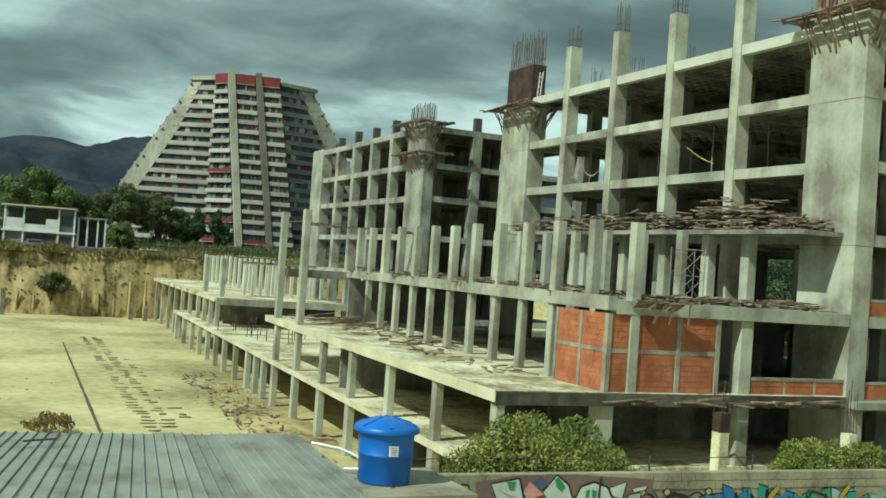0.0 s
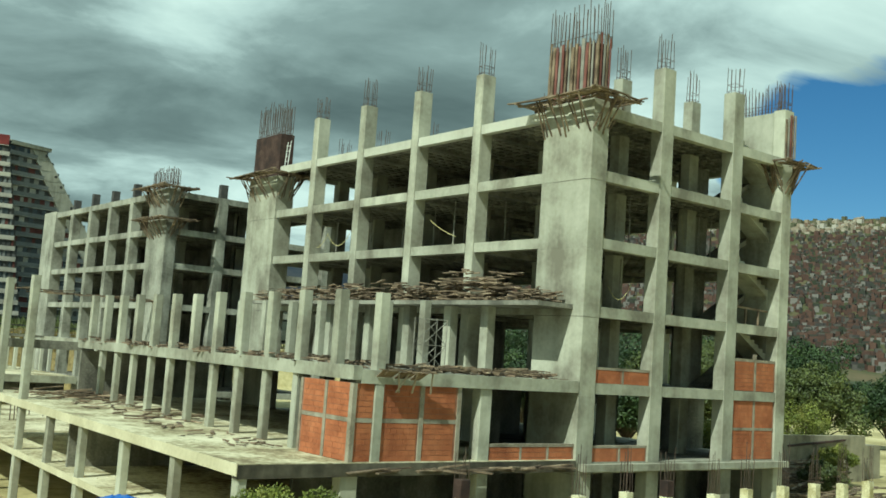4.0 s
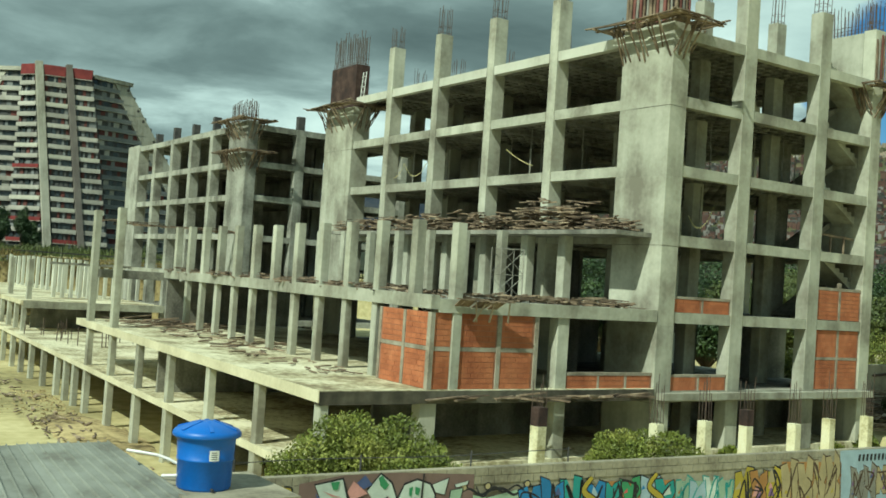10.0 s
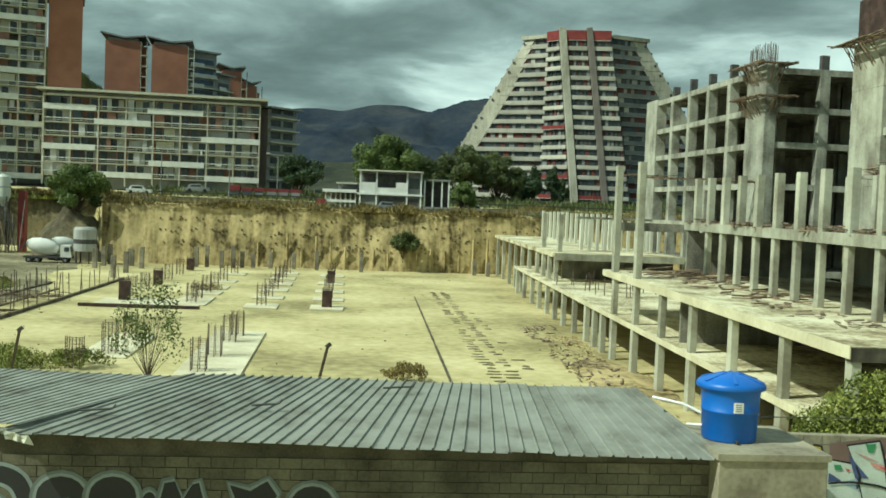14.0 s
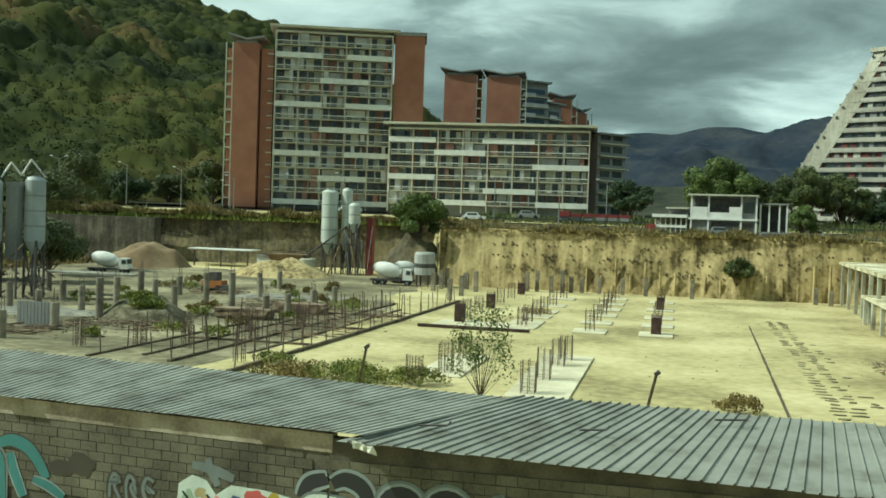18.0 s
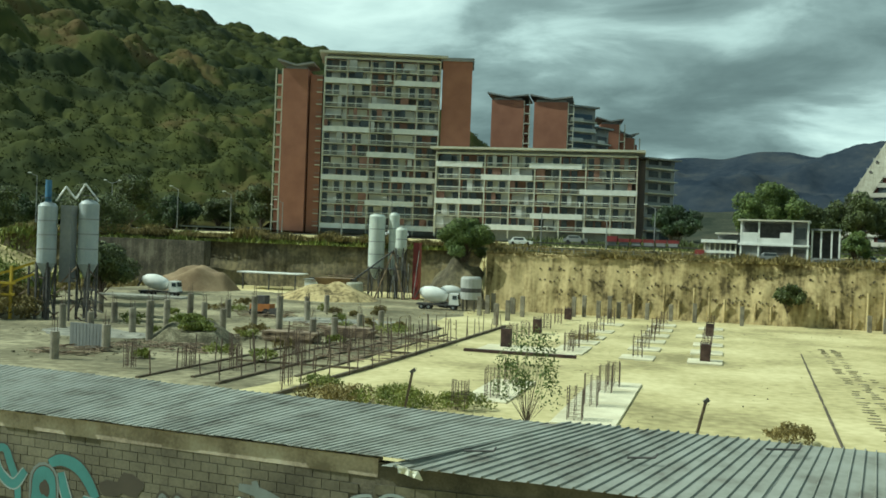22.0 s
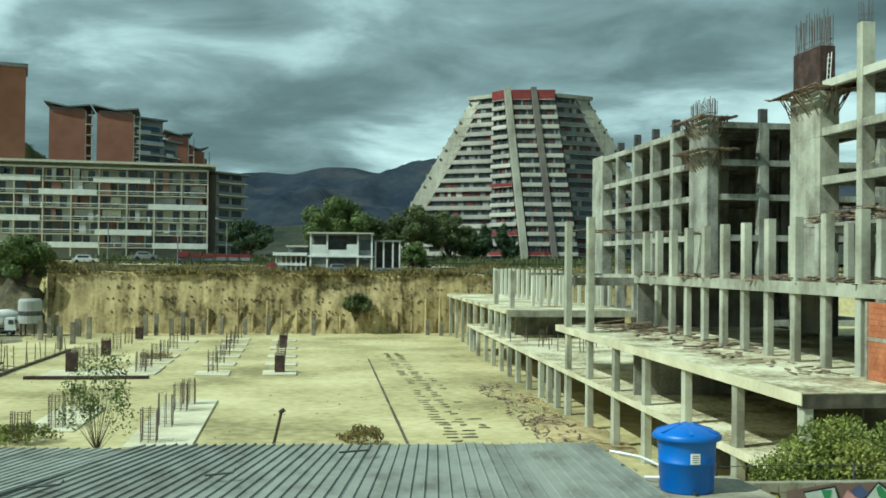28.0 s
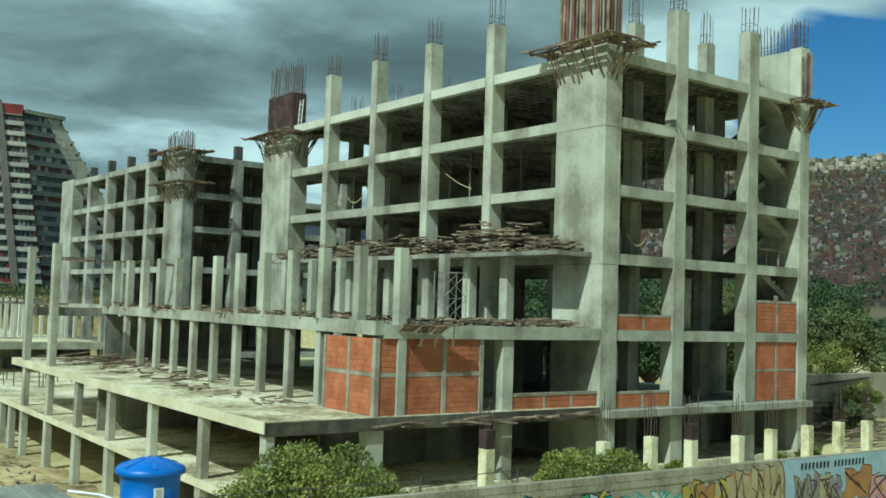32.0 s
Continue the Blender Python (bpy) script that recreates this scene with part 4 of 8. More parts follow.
def corrugated(roof, f0, f1, b0, b1, n, ribs=4, rib=.036):
    """Ribbed sheets between a front and a back edge, each lapped over the next."""
    f0, f1, b0, b1 = map(Vector, (f0, f1, b0, b1))
    for k in range(n):
        rows = []
        lift = 0.006 * (k % 2) + rnd(0, .008)
        run = rnd(-.05, .05)
        for t in (0.0, 0.5, 1.0):
            row = []
            for i in range(ribs):
                for s, h in ((0.0, 0), (0.78, 0), (0.83, rib), (0.91, rib), (0.96, 0)):
                    u = (k + (i + s) / ribs) / n
                    e = (f0.lerp(f1, u)).lerp(b0.lerp(b1, u), t + (run * .2 if t != .5 else 0))
                    row.append((e.x, e.y, e.z + h + lift))
            u = (k + 1.02) / n
            e = f0.lerp(f1, u).lerp(b0.lerp(b1, u), t)
            row.append((e.x, e.y, e.z + lift))
            rows.append(row)
        g = Geo().grid(rows)
        w = len(rows[0])
        low = [[(x, y, z - .004) for x, y, z in row] for row in rows]
        g.grid(low[::-1])
        m = len(rows) * w
        g.f += [(i, m + 2 * w + i, m + 2 * w + i + 1, i + 1) for i in range(w - 1)]
        part("sheet", g, TIN, roof)


PIPE_POINTS = [(6.32, 19.9, 6.23), (6.56, 19.7, 6.21), (6.81, 19.5, 6.18), (6.98, 19.34, 6.12), (7.12, 19.2, 6.05)]
PIPE_LOW = [(6.84, 19.3, 5.82), (7.12, 19.05, 5.86)]


def build_front():
    g = Geo().prism([(8.6, wall_line(8.6)), (52, wall_line(52)), (52, wall_line(52) + .2), (8.6, wall_line(8.6) + .2)], STREET - .2, 5.44)
    site = structure("wall_site", g, PLASTER, "grey block site wall covered in bright graffiti", "wall")
    block_course(site, (8.7, wall_line(8.7)), (52, wall_line(52)), 5.04, 2, mat=PLASTER)
    g = Geo().box(-6.2, 18.25, STREET - .2, 7.1, 18.45, 5.44)
    g.v = [(x, y, z if z < 5 else 5.72 - .3 * (x + 6.2) / 13.3) for x, y, z in g.v]
    w = structure("wall_shed", g, JOINT, "bare grey block wall under the sheet roof", "wall")
    block_course(w, (-6.2, 18.25), (7.1, 18.25), 3.9, 7)
    g = Geo().prism([(-26, 20.7), (-6.2, 18.27), (-6.2, 18.47), (-26, 20.9)], STREET - .2, 5.43)
    w = structure("wall_shed_side", g, JOINT, "bare grey block wall with sprayed lettering shapes", "wall")
    block_course(w, (-26, 20.7), (-6.2, 18.27), 3.86, 8, limit=400)
    structure("ring_beam_side", Geo().prism([(-26, 20.66), (-6.15, 18.23), (-6.15, 18.52), (-26, 20.95)], 5.43, 5.79), TIE, "rough pale concrete ring beam", "beam")
    roof = thing("shed_roof", "grey galvanised ribbed sheet roof on the block shed", "roof")
    corrugated(roof, (-5.9, 17.8, 5.77), (7.2, 17.8, 5.46), (-3.1, 21.3, 6.24), (6.35, 21.2, 6.15), 16, 3)
    corrugated(roof, (-26, 20.5, 5.82), (-5.45, 17.95, 5.87), (-28, 24.6, 6.14), (-3.0, 21.2, 6.18), 24, 5, .02)
    g = Geo()                                      # the crumpled end where the two roofs meet
    fold = [[(-5.66 + .08 * i + .03 * math.sin(4.1 * i + j), 17.78 - .06 * j * (i % 2) + .03 * j, 5.83 - .02 * i - .07 * j - .03 * math.sin(3.3 * i)) for i in range(7)] for j in range(3)]
    g.grid(fold)
    g.grid([[(x, y + .006, z) for x, y, z in row] for row in fold[::-1]])
    part("torn_edge", g, PALE_CONCRETE, roof, "crumpled torn sheet end")
    for x, y, z, l in ((-4.6, 18.7, 5.99, .55), (.9, 20.4, 6.2, .6), (-1.6, 19.2, 6.04, .5)):
        tagged(part("bent_rod", Geo().rod((x, y, z), (x + l, y + .05, z + .03), .022, n=6).rod((x + l, y + .05, z + .03), (x + l + .05, y + .1, z + .1), .02, n=6), STEEL_DARK), "bent rusty rod lying on the sheet roof", "rod")
    structure("plinth", Geo().box(6.95, 17.75, STREET - .2, 9.0, 20.2, 5.5).box(6.9, 17.7, 5.5, 9.05, 20.2, 5.62), PLASTER, "cement-capped block plinth under the water tank", "plinth")
    tank = thing("water_tank", "blue polyethylene water tank with a ribbed lid", "water tank", at=(7.58, 19.0, 5.62))
    part("body", Geo().lathe([(.50, 0), (.52, .04), (.535, .55), (.55, .56), (.55, .6), (.54, .61), (.57, 1.02), (.59, 1.03), (.59, 1.06)], 40), TANK_BLUE, tank, smooth=True)
    lid = part("lid", Geo().lathe([(.64, 1.0), (.66, 1.02), (.66, 1.08), (.62, 1.13), (.30, 1.25), (.14, 1.29), (.10, 1.29)], 40), TANK_BLUE, tank, smooth=True)
    for k in range(6):
        a = k * math.pi / 3 + .3
        part("rib", Geo().bar((.15 * math.cos(a), .15 * math.sin(a), 1.285), (.6 * math.cos(a), .6 * math.sin(a), 1.145), .07, .035), TANK_BLUE, lid)
    ang = math.atan2(-19.0, -7.64) + .30
    ca, sa = math.cos(ang), math.sin(ang)
    lab = Geo()
    for z0, z1, r in ((.60, .80, .566),):
        lab.add([((r) * math.cos(ang + s), (r) * math.sin(ang + s), z) for z in (z0, z1) for s in (-.17, -.06, .06, .17)], [(0, 1, 5, 4), (1, 2, 6, 5), (2, 3, 7, 6)])
    sticker = part("sticker", lab, WHITE, tank, "white paper sticker with unreadable print")
    for k in range(4):
        bar = Geo().add([(.569 * math.cos(ang + s), .569 * math.sin(ang + s), z) for z in (.63 + .04 * k, .645 + .04 * k) for s in (-.1, .0, .1)], [(0, 1, 4, 3), (1, 2, 5, 4)])
        part("print_bar", bar, STEEL_DARK, sticker)
    part("outlet", Geo().rod((.5 * ca, .5 * sa, .05), (.62 * ca, .62 * sa, .05), .03, n=8), STEEL_DARK, tank)
    pipe = thing("water_pipe", "white plastic water pipe beside the tank", "pipe")
    pts = PIPE_POINTS
    for a, b in zip(pts, pts[1:]):
        part("pipe_length", Geo().rod(a, b, .03, n=8), PIPE, pipe)
    part("pipe_length", Geo().rod(PIPE_LOW[0], PIPE_LOW[1], .03, n=8), PIPE, pipe)
    wire = thing("wire_fence", "slack wire strung along the site wall", "fence")
    for k in range(8):
        xa, xb = 8.8 + 1.2 * k, 10.0 + 1.2 * k
        part("wire", Geo().rod((xa, wall_line(xa) + .6, 5.66 + .03 * math.sin(k)), (xb, wall_line(xb) + .6, 5.66 + .03 * math.sin(k + 1)), .012, n=5), STEEL_DARK, wire)
    for k in range(4):
        xa = 9 + 3.1 * k
        part("wire_post", Geo().rod((xa, wall_line(xa) + .6, 2.9), (xa, wall_line(xa) + .6, 5.74), .025, n=6), STEEL_DARK, wire)
    return site


site_wall = build_front()


# ---- sprayed shapes on the wall ----
def blob(cx, cz, rx, rz, n=22, rough=0.25, seed=0):
    rs = random.Random(seed)
    ph = [rs.uniform(0, 6.28) for _ in range(4)]
    out = []
    for i in range(n):
        a = 2 * math.pi * i / n
        k = 1 + rough * (math.sin(2 * a + ph[0]) + .7 * math.sin(3 * a + ph[1]) + .45 * math.sin(5 * a + ph[2])) / 2
        out.append((cx + rx * k * math.cos(a), cz + rz * k * math.sin(a)))
    return out


def ribbon(pts, w):
    """The outline of a swelling stroke through the points."""
    fine = []
    for i in range(len(pts) - 1):
        p0, p1, p2, p3 = pts[max(0, i - 1)], pts[i], pts[i + 1], pts[min(len(pts) - 1, i + 2)]
        for k in range(6):
            t = k / 6
            fine.append(tuple(.5 * (2 * p1[c] + (p2[c] - p0[c]) * t + (2 * p0[c] - 5 * p1[c] + 4 * p2[c] - p3[c]) * t * t + (3 * p1[c] - p0[c] - 3 * p2[c] + p3[c]) * t ** 3) for c in (0, 1)))
    fine.append(pts[-1])
    left, right = [], []
    for i, (x, z) in enumerate(fine):
        a, b = fine[max(0, i - 1)], fine[min(len(fine) - 1, i + 1)]
        d = math.hypot(b[0] - a[0], b[1] - a[1]) or 1
        nx, nz = -(b[1] - a[1]) / d, (b[0] - a[0]) / d
        k = w * (.8 + .35 * math.sin(3.1 * i / len(fine)))
        left.append((x + nx * k, z + nz * k))
        right.append((x - nx * k, z - nz * k))
    return left, right


def letter(cx, cz, w, h, seed):
    """Strokes of one swollen, unreadable character: two or three bent ribbons."""
    rs = random.Random(seed)
    shapes = ([(-.4, -.5), (-.42, .1), (-.2, .5), (.15, .3), (-.1, 0), (.35, -.5)], [(.35, .45), (-.2, .45), (-.38, .15), (.1, 0), (.38, -.2), (.1, -.5), (-.4, -.42)], [(-.42, .5), (-.25, -.3), (0, -.5), (.2, 0), (.42, .5)],
              [(.4, .4), (-.1, .5), (-.4, 0), (-.1, -.5), (.4, -.38)], [(-.4, -.5), (-.2, .2), (0, .52), (.2, .2), (.4, -.5)], [(-.4, .5), (-.4, -.1), (-.25, -.48), (.3, -.45), (.42, -.1), (.4, .5)])
    pick = [rs.choice(shapes), [(rs.uniform(-.4, .4), rs.uniform(-.5, .5)) for _ in range(3)]]
    if rs.random() < .6:
        pick.append([(-.45, rs.uniform(-.2, .2)), (0, rs.uniform(-.1, .15)), (.45, rs.uniform(-.2, .3))])
    lean = rs.uniform(-.18, .18)
    return [[(cx + (x + lean * z) * w, cz + z * h) for x, z in p] for p in pick]


def spray(parent, poly, layer, mat, line, name="sprayed_shape"):
    y = 0.030 + 0.0015 * layer
    g = Geo()
    if isinstance(poly, tuple):                    # the two sides of a ribbon
        left, right = poly
        n = len(left)
        g.add([(x, line(x) - y, z) for x, z in left + right], [(i, n + i, n + i + 1, i + 1) for i in range(n - 1)])
    else:
        g.add([(x, line(x) - y, z) for x, z in poly], [tuple(range(len(poly)))])
    part(name, g, mat, parent)


def throw_up(parent, cx, cz, w, h, seed, fill, rim, layer, line, thick=.14):
    strokes = letter(cx, cz, w, h, seed)
    for s in strokes:
        spray(parent, ribbon(s, thick + .05), layer, rim, line)
    for s in strokes:
        spray(parent, ribbon(s, thick), layer + 1, fill, line)


def graffiti():
    black = paint("black spray", (0.015, 0.015, 0.018))
    cols = {n: paint(n + " spray", c) for n, c in dict(white=(.58, .66, .60), red=(.50, .10, .09), pink=(.60, .30, .28), navy=(.07, .10, .24), blue=(.03, .20, .45), teal=(.04, .30, .28), green=(.06, .28, .12), mint=(.32, .45, .33), yellow=(.42, .33, .04), tan=(.42, .35, .19), orange=(.40, .20, .06), sky=(.36, .48, .55), purple=(.22, .12, .28), plum=(.20, .13, .115), umber=(.09, .055, .03), grey=(.26, .25, .21)).items()}

    def jag(cx, cz, w, h, rs, k=1.0):
        """A slanting, notched block, as in angular lettering."""
        lean = rs.uniform(-.25, .25)
        out = []
        for u, v in ((-.5, -.5), (-.12, -.5), (-.02, rs.uniform(-.35, -.1)), (.12, -.5), (.5, -.5), (.5, -.1), (rs.uniform(.25, .5), .0), (.5, .14), (.48, .5), (.14, rs.uniform(.35, .62)), (.02, rs.uniform(.15, .4)), (-.14, .5), (-.5, rs.uniform(.4, .6)), (rs.uniform(-.5, -.3), .05)):
            out.append((cx + k * w * (u + lean * v + rs.uniform(-.05, .05)), cz + k * h * (v + rs.uniform(-.05, .05))))
        return out

    def run(x0, x1, zc, h, fills, accents, n, seed, ground=None, rim=black):
        w = (x1 - x0) / n
        rs = random.Random(seed)
        if ground:
            spray(site_wall, [(x0 - .15, zc - h * .75), (x1 + .15, zc - h * .75), (x1 + .1, zc + h * .42), (x0 - .1, zc + h * .5)], 0, cols[ground], wall_line, "sprayed_ground")
        for i in range(n):
            cx, hh, lay = x0 + (i + .5) * w, h * rs.uniform(.85, 1.1), 1 + 4 * (i % 2)
            mid = zc + rs.uniform(-.08, .08)
            st = rs.getstate()
            spray(site_wall, jag(cx, mid, w * 1.12 + .07, hh + .07, rs), lay, rim, wall_line)
            rs.setstate(st)
            spray(site_wall, jag(cx, mid, w * 1.12, hh, rs), lay + 1, cols[fills[i % len(fills)]], wall_line)
            for k in range(3):
                u, v, s = cx + rs.uniform(-.3, .3) * w, mid + rs.uniform(-.35, .3) * hh, rs.uniform(.08, .2)
                tri = [(u - s, v - s * rs.uniform(.2, .8)), (u + s * rs.uniform(.3, 1.2), v - s * .4), (u + s * rs.uniform(-.4, .4), v + s * rs.uniform(.5, 1.6))]
                spray(site_wall, tri, lay + 2 + .3 * k, cols[accents[(i + k) % len(accents)]], wall_line)
            for k in range(2):
                p = [(cx + rs.uniform(-.5, .5) * w, mid + rs.uniform(-.5, .5) * hh) for _ in range(4)]
                spray(site_wall, ribbon(p, rs.uniform(.018, .035)), lay + 3.4 + .2 * k, rim, wall_line)

    def swirl(x0, x1, z, amp, mat, layer, th=.03):
        p = [(x0 + (x1 - x0) * i / 7, z + amp * math.sin(2.2 * i) * (1 if i % 2 else .6)) for i in range(8)]
        spray(site_wall, ribbon(p, th), layer, mat, wall_line)

    run(9.35, 10.1, 5.0, .30, ["yellow"], ["tan"], 2, 5)
    # white angular lettering with black outlines on a brown ground, in its own sheet units
    def sheet(c, d):
        return 9.81 + c * (.0049 + 5.2e-7 * c), 6.18 - .000265 * c - d * (.00434 + 6.1e-7 * c)

    def panel(pts, colour, layer, grow=0.0):
        q = [sheet(c, d) for c, d in pts]
        if grow:
            mx, mz = sum(p[0] for p in q) / len(q), sum(p[1] for p in q) / len(q)
            out = []
            for x, z in q:
                k = math.hypot(x - mx, z - mz) or 1
                out.append((x + (x - mx) / k * grow, z + (z - mz) / k * grow))
            spray(site_wall, out, layer - .5, black, wall_line)
        spray(site_wall, q, layer, cols[colour], wall_line)

    panel([(92, 200), (300, 150), (560, 130), (940, 130), (940, 560), (92, 560)], "plum", .3)
    panel([(92, 300), (330, 300), (940, 310), (940, 560), (92, 560)], "sky", .6)
    panel([(88, 280), (205, 290), (222, 345), (150, 385), (240, 420), (230, 520), (90, 520)], "white", 2, .045)
    panel([(168, 205), (300, 170), (330, 280), (362, 420), (330, 520), (250, 470), (205, 290)], "white", 4, .045)
    panel([(335, 290), (400, 268), (455, 278), (420, 225), (480, 140), (535, 185), (566, 270), (550, 400), (520, 520), (380, 520), (350, 400)], "white", 6, .05)
    panel([(572, 260), (600, 190), (660, 165), (722, 185), (748, 235), (750, 290), (720, 400), (690, 520), (590, 520), (570, 400)], "white", 8, .05)
    panel([(740, 400), (800, 292), (860, 280), (935, 302), (905, 335), (850, 304), (800, 345), (790, 440), (860, 440), (930, 400), (935, 520), (750, 520)], "white", 10, .045)
    panel([(735, 185), (812, 152), (796, 232), (752, 222)], "white", 10, .03)
    panel([(846, 182), (912, 163), (906, 180), (852, 197)], "white", 10, .025)
    panel([(885, 200), (872, 272), (822, 262), (828, 212)], "mint", 10, .03)
    for pts in ([(170, 240), (215, 292), (262, 345), (205, 352)], [(366, 186), (404, 146), (442, 192), (400, 216)], [(626, 268), (652, 250), (682, 272), (680, 350), (652, 384), (626, 350)], [(744, 282), (826, 274), (790, 308)], [(92, 340), (150, 372), (92, 384)], [(440, 300), (470, 262), (462, 292)], [(300, 430), (360, 440), (320, 500)], [(470, 380), (510, 340), (500, 420)]):
        panel(pts, "navy", 12)
    for pts in ([(322, 232), (350, 176), (420, 236), (345, 272)], [(262, 268), (330, 276), (332, 304), (280, 292)], [(196, 226), (226, 238), (300, 262), (250, 256)], [(470, 266), (530, 250), (500, 276)], [(690, 262), (720, 250), (772, 268), (730, 266)]):
        panel(pts, "pink", 13)
    for pts in ([(358, 346), (392, 352), (372, 384), (352, 376)], [(300, 284), (334, 288), (334, 304)], [(690, 372), (720, 392), (700, 400)], [(890, 292), (906, 290), (900, 304)], [(160, 310), (186, 314), (172, 326)]):
        panel(pts, "red", 14)
    for pts in ([(470, 158), (486, 146), (522, 190), (504, 216), (480, 196)], [(240, 186), (284, 180), (276, 222), (254, 224)], [(112, 300), (140, 296), (150, 318), (118, 324)], [(622, 204), (640, 196), (634, 250), (622, 238)], [(650, 196), (676, 204), (668, 240), (652, 232)], [(368, 300), (420, 290), (400, 312)], [(850, 350), (900, 360), (870, 380)]):
        panel(pts, "green", 14)
    for k, pts in enumerate(([(560, 250), (575, 300), (560, 400), (545, 470)], [(340, 292), (400, 264), (470, 286), (520, 250)], [(420, 350), (450, 332), (508, 290), (490, 340), (430, 372)], [(205, 292), (225, 350), (215, 400)], [(330, 280), (350, 380), (372, 450)], [(690, 130), (684, 250), (690, 420)], [(92, 392), (200, 372), (330, 380), (370, 420)], [(300, 168), (320, 240), (332, 300)], [(950, 190), (985, 240), (1040, 190), (1090, 215), (1150, 180), (1190, 200)])):
        spray(site_wall, ribbon([sheet(c, d) for c, d in pts], .022), 16 + .2 * k, black, wall_line)
    spray(site_wall, [(14.3, 3.3), (16.9, 3.3), (16.9, 4.6), (16.2, 4.85), (15.3, 4.7), (14.3, 4.9)], .2, cols["mint"], wall_line, "sprayed_ground")
    swirl(14.4, 16.8, 4.85, .12, black, 1)
    for x in (14.6, 15.3, 16.5):
        spray(site_wall, blob(x, 4.98, .11, .1, 14, .05, 3), 1.4, black, wall_line)
        spray(site_wall, blob(x, 4.98, .075, .07, 14, .05, 3), 1.8, cols["tan"], wall_line)
    spray(site_wall, blob(14.9, 3.75, .5, .3, 16, .4, 9), 2, cols["red"], wall_line)
    spray(site_wall, blob(15.6, 4.1, .22, .4, 12, .6, 19), 2.4, cols["sky"], wall_line)
    run(16.3, 19.0, 4.35, 1.25, ["blue", "blue", "teal"], ["red", "sky", "orange", "navy"], 4, 41)
    run(19.0, 21.6, 4.35, 1.15, ["teal", "green", "sky"], ["red", "white", "blue"], 4, 51, "orange")
    for x in (18.6, 20.9):
        spray(site_wall, ribbon([(x, 5.05), (x - .25, 4.7), (x + .25, 4.3), (x + .05, 3.8), (x + .35, 3.5)], .1), 11, black, wall_line)
        spray(site_wall, ribbon([(x, 5.05), (x - .25, 4.7), (x + .25, 4.3), (x + .05, 3.8), (x + .35, 3.5)], .07), 11.5, cols["yellow"], wall_line)
    run(21.7, 23.9, 4.3, 1.0, ["mint", "sky", "white"], ["mint", "sky", "orange"], 4, 56, "mint", cols["teal"])
    run(24.0, 26.0, 4.4, 1.25, ["yellow", "orange", "yellow"], ["purple", "pink", "tan"], 3, 61)
    run(26.1, 28.7, 4.45, 1.45, ["tan", "tan", "tan", "tan"], ["tan", "yellow", "tan"], 4, 71, "orange", cols["umber"])
    spray(site_wall, [(28.8, 3.3), (34.8, 3.3), (34.8, 5.42), (28.7, 5.42)], 0, cols["sky"], wall_line, "sprayed_ground")
    run(29.3, 31.8, 4.35, .95, ["grey", "grey", "tan"], ["navy", "grey", "purple"], 4, 81, None, cols["umber"])
    run(32.0, 33.4, 4.45, 1.2, ["orange", "yellow"], ["orange", "red"], 1, 91, None, cols["umber"])
    run(33.5, 46.0, 4.2, 1.1, ["pink", "tan", "sky", "mint"], ["red", "navy", "orange"], 10, 101)
    for k in range(18):                            # a painted line of text, kept as bars
        x = 29.6 + .2 * k
        if k in (8,):
            continue
        spray(site_wall, [(x, 5.06), (x + .1, 5.06), (x + .13, 5.27), (x + .02, 5.27)], 7, black, wall_line, "text_bar")
    # the shed's walls
    side = bpy.data.objects["wall_shed_side"]
    shed = bpy.data.objects["wall_shed"]
    fog, ink, haze = paint("fog spray", (.26, .31, .31)), paint("ink spray", (.022, .023, .026)), paint("thin pale spray", (.155, .185, .18))
    deep, film_ = paint("deep teal spray", (.055, .20, .20)), paint("sooty spray", (.055, .047, .034))

    def line(v):
        return 18.25 if v > -6.2 else 18.27 - .1227 * (v + 6.2)

    def grown(pts, d):
        mx, mz = sum(p[0] for p in pts) / len(pts), sum(p[1] for p in pts) / len(pts)
        return [(x + (x - mx) / (math.hypot(x - mx, z - mz) or 1) * d, z + (z - mz) / (math.hypot(x - mx, z - mz) or 1) * d) for x, z in pts]

    def dome(x0, x1, top):
        return [(x0 - .05, 3.4), (x0, top - .35)] + [(x0 + (x1 - x0) * (.5 - .5 * math.cos(math.pi * k / 8)), top - .35 + .35 * math.sin(math.pi * k / 8)) for k in range(1, 8)] + [(x1, top - .35), (x1 + .05, 3.4)]

    def outlined(parent, pts, layer, fill, rim, d=.055):
        spray(parent, grown(pts, d + .06), layer, haze, line)
        spray(parent, grown(pts, d), layer + .4, rim, line)
        spray(parent, pts, layer + .8, fill, line)

    def stroke(parent, pts, w, layer, fill, rim, d=.05):
        spray(parent, ribbon(pts, w + d), layer, rim, line)
        spray(parent, ribbon(pts, w), layer + .5, fill, line)

    # dark lettering with pale rims on the shed's front
    stroke(shed, [(-6.12, 4.84), (-5.85, 4.95), (-5.5, 4.78), (-5.32, 4.3)], .13, 1, ink, fog, .06)
    stroke(side, [(-6.78, 4.5), (-6.6, 4.8), (-6.22, 4.93)], .12, 1, ink, fog, .06)
    stroke(side, [(-6.85, 4.25), (-6.6, 4.5), (-6.22, 4.56)], .06, 3, cols["white"], haze)
    stroke(shed, [(-6.18, 4.56), (-5.8, 4.45), (-5.62, 4.1)], .06, 3, cols["white"], haze)
    outlined(shed, dome(-5.2, -4.35, 4.92), 4, ink, fog)
    outlined(shed, dome(-4.3, -3.48, 4.93), 6, ink, fog)
    outlined(shed, dome(-3.42, -3.1, 4.66), 4, ink, fog, .04)
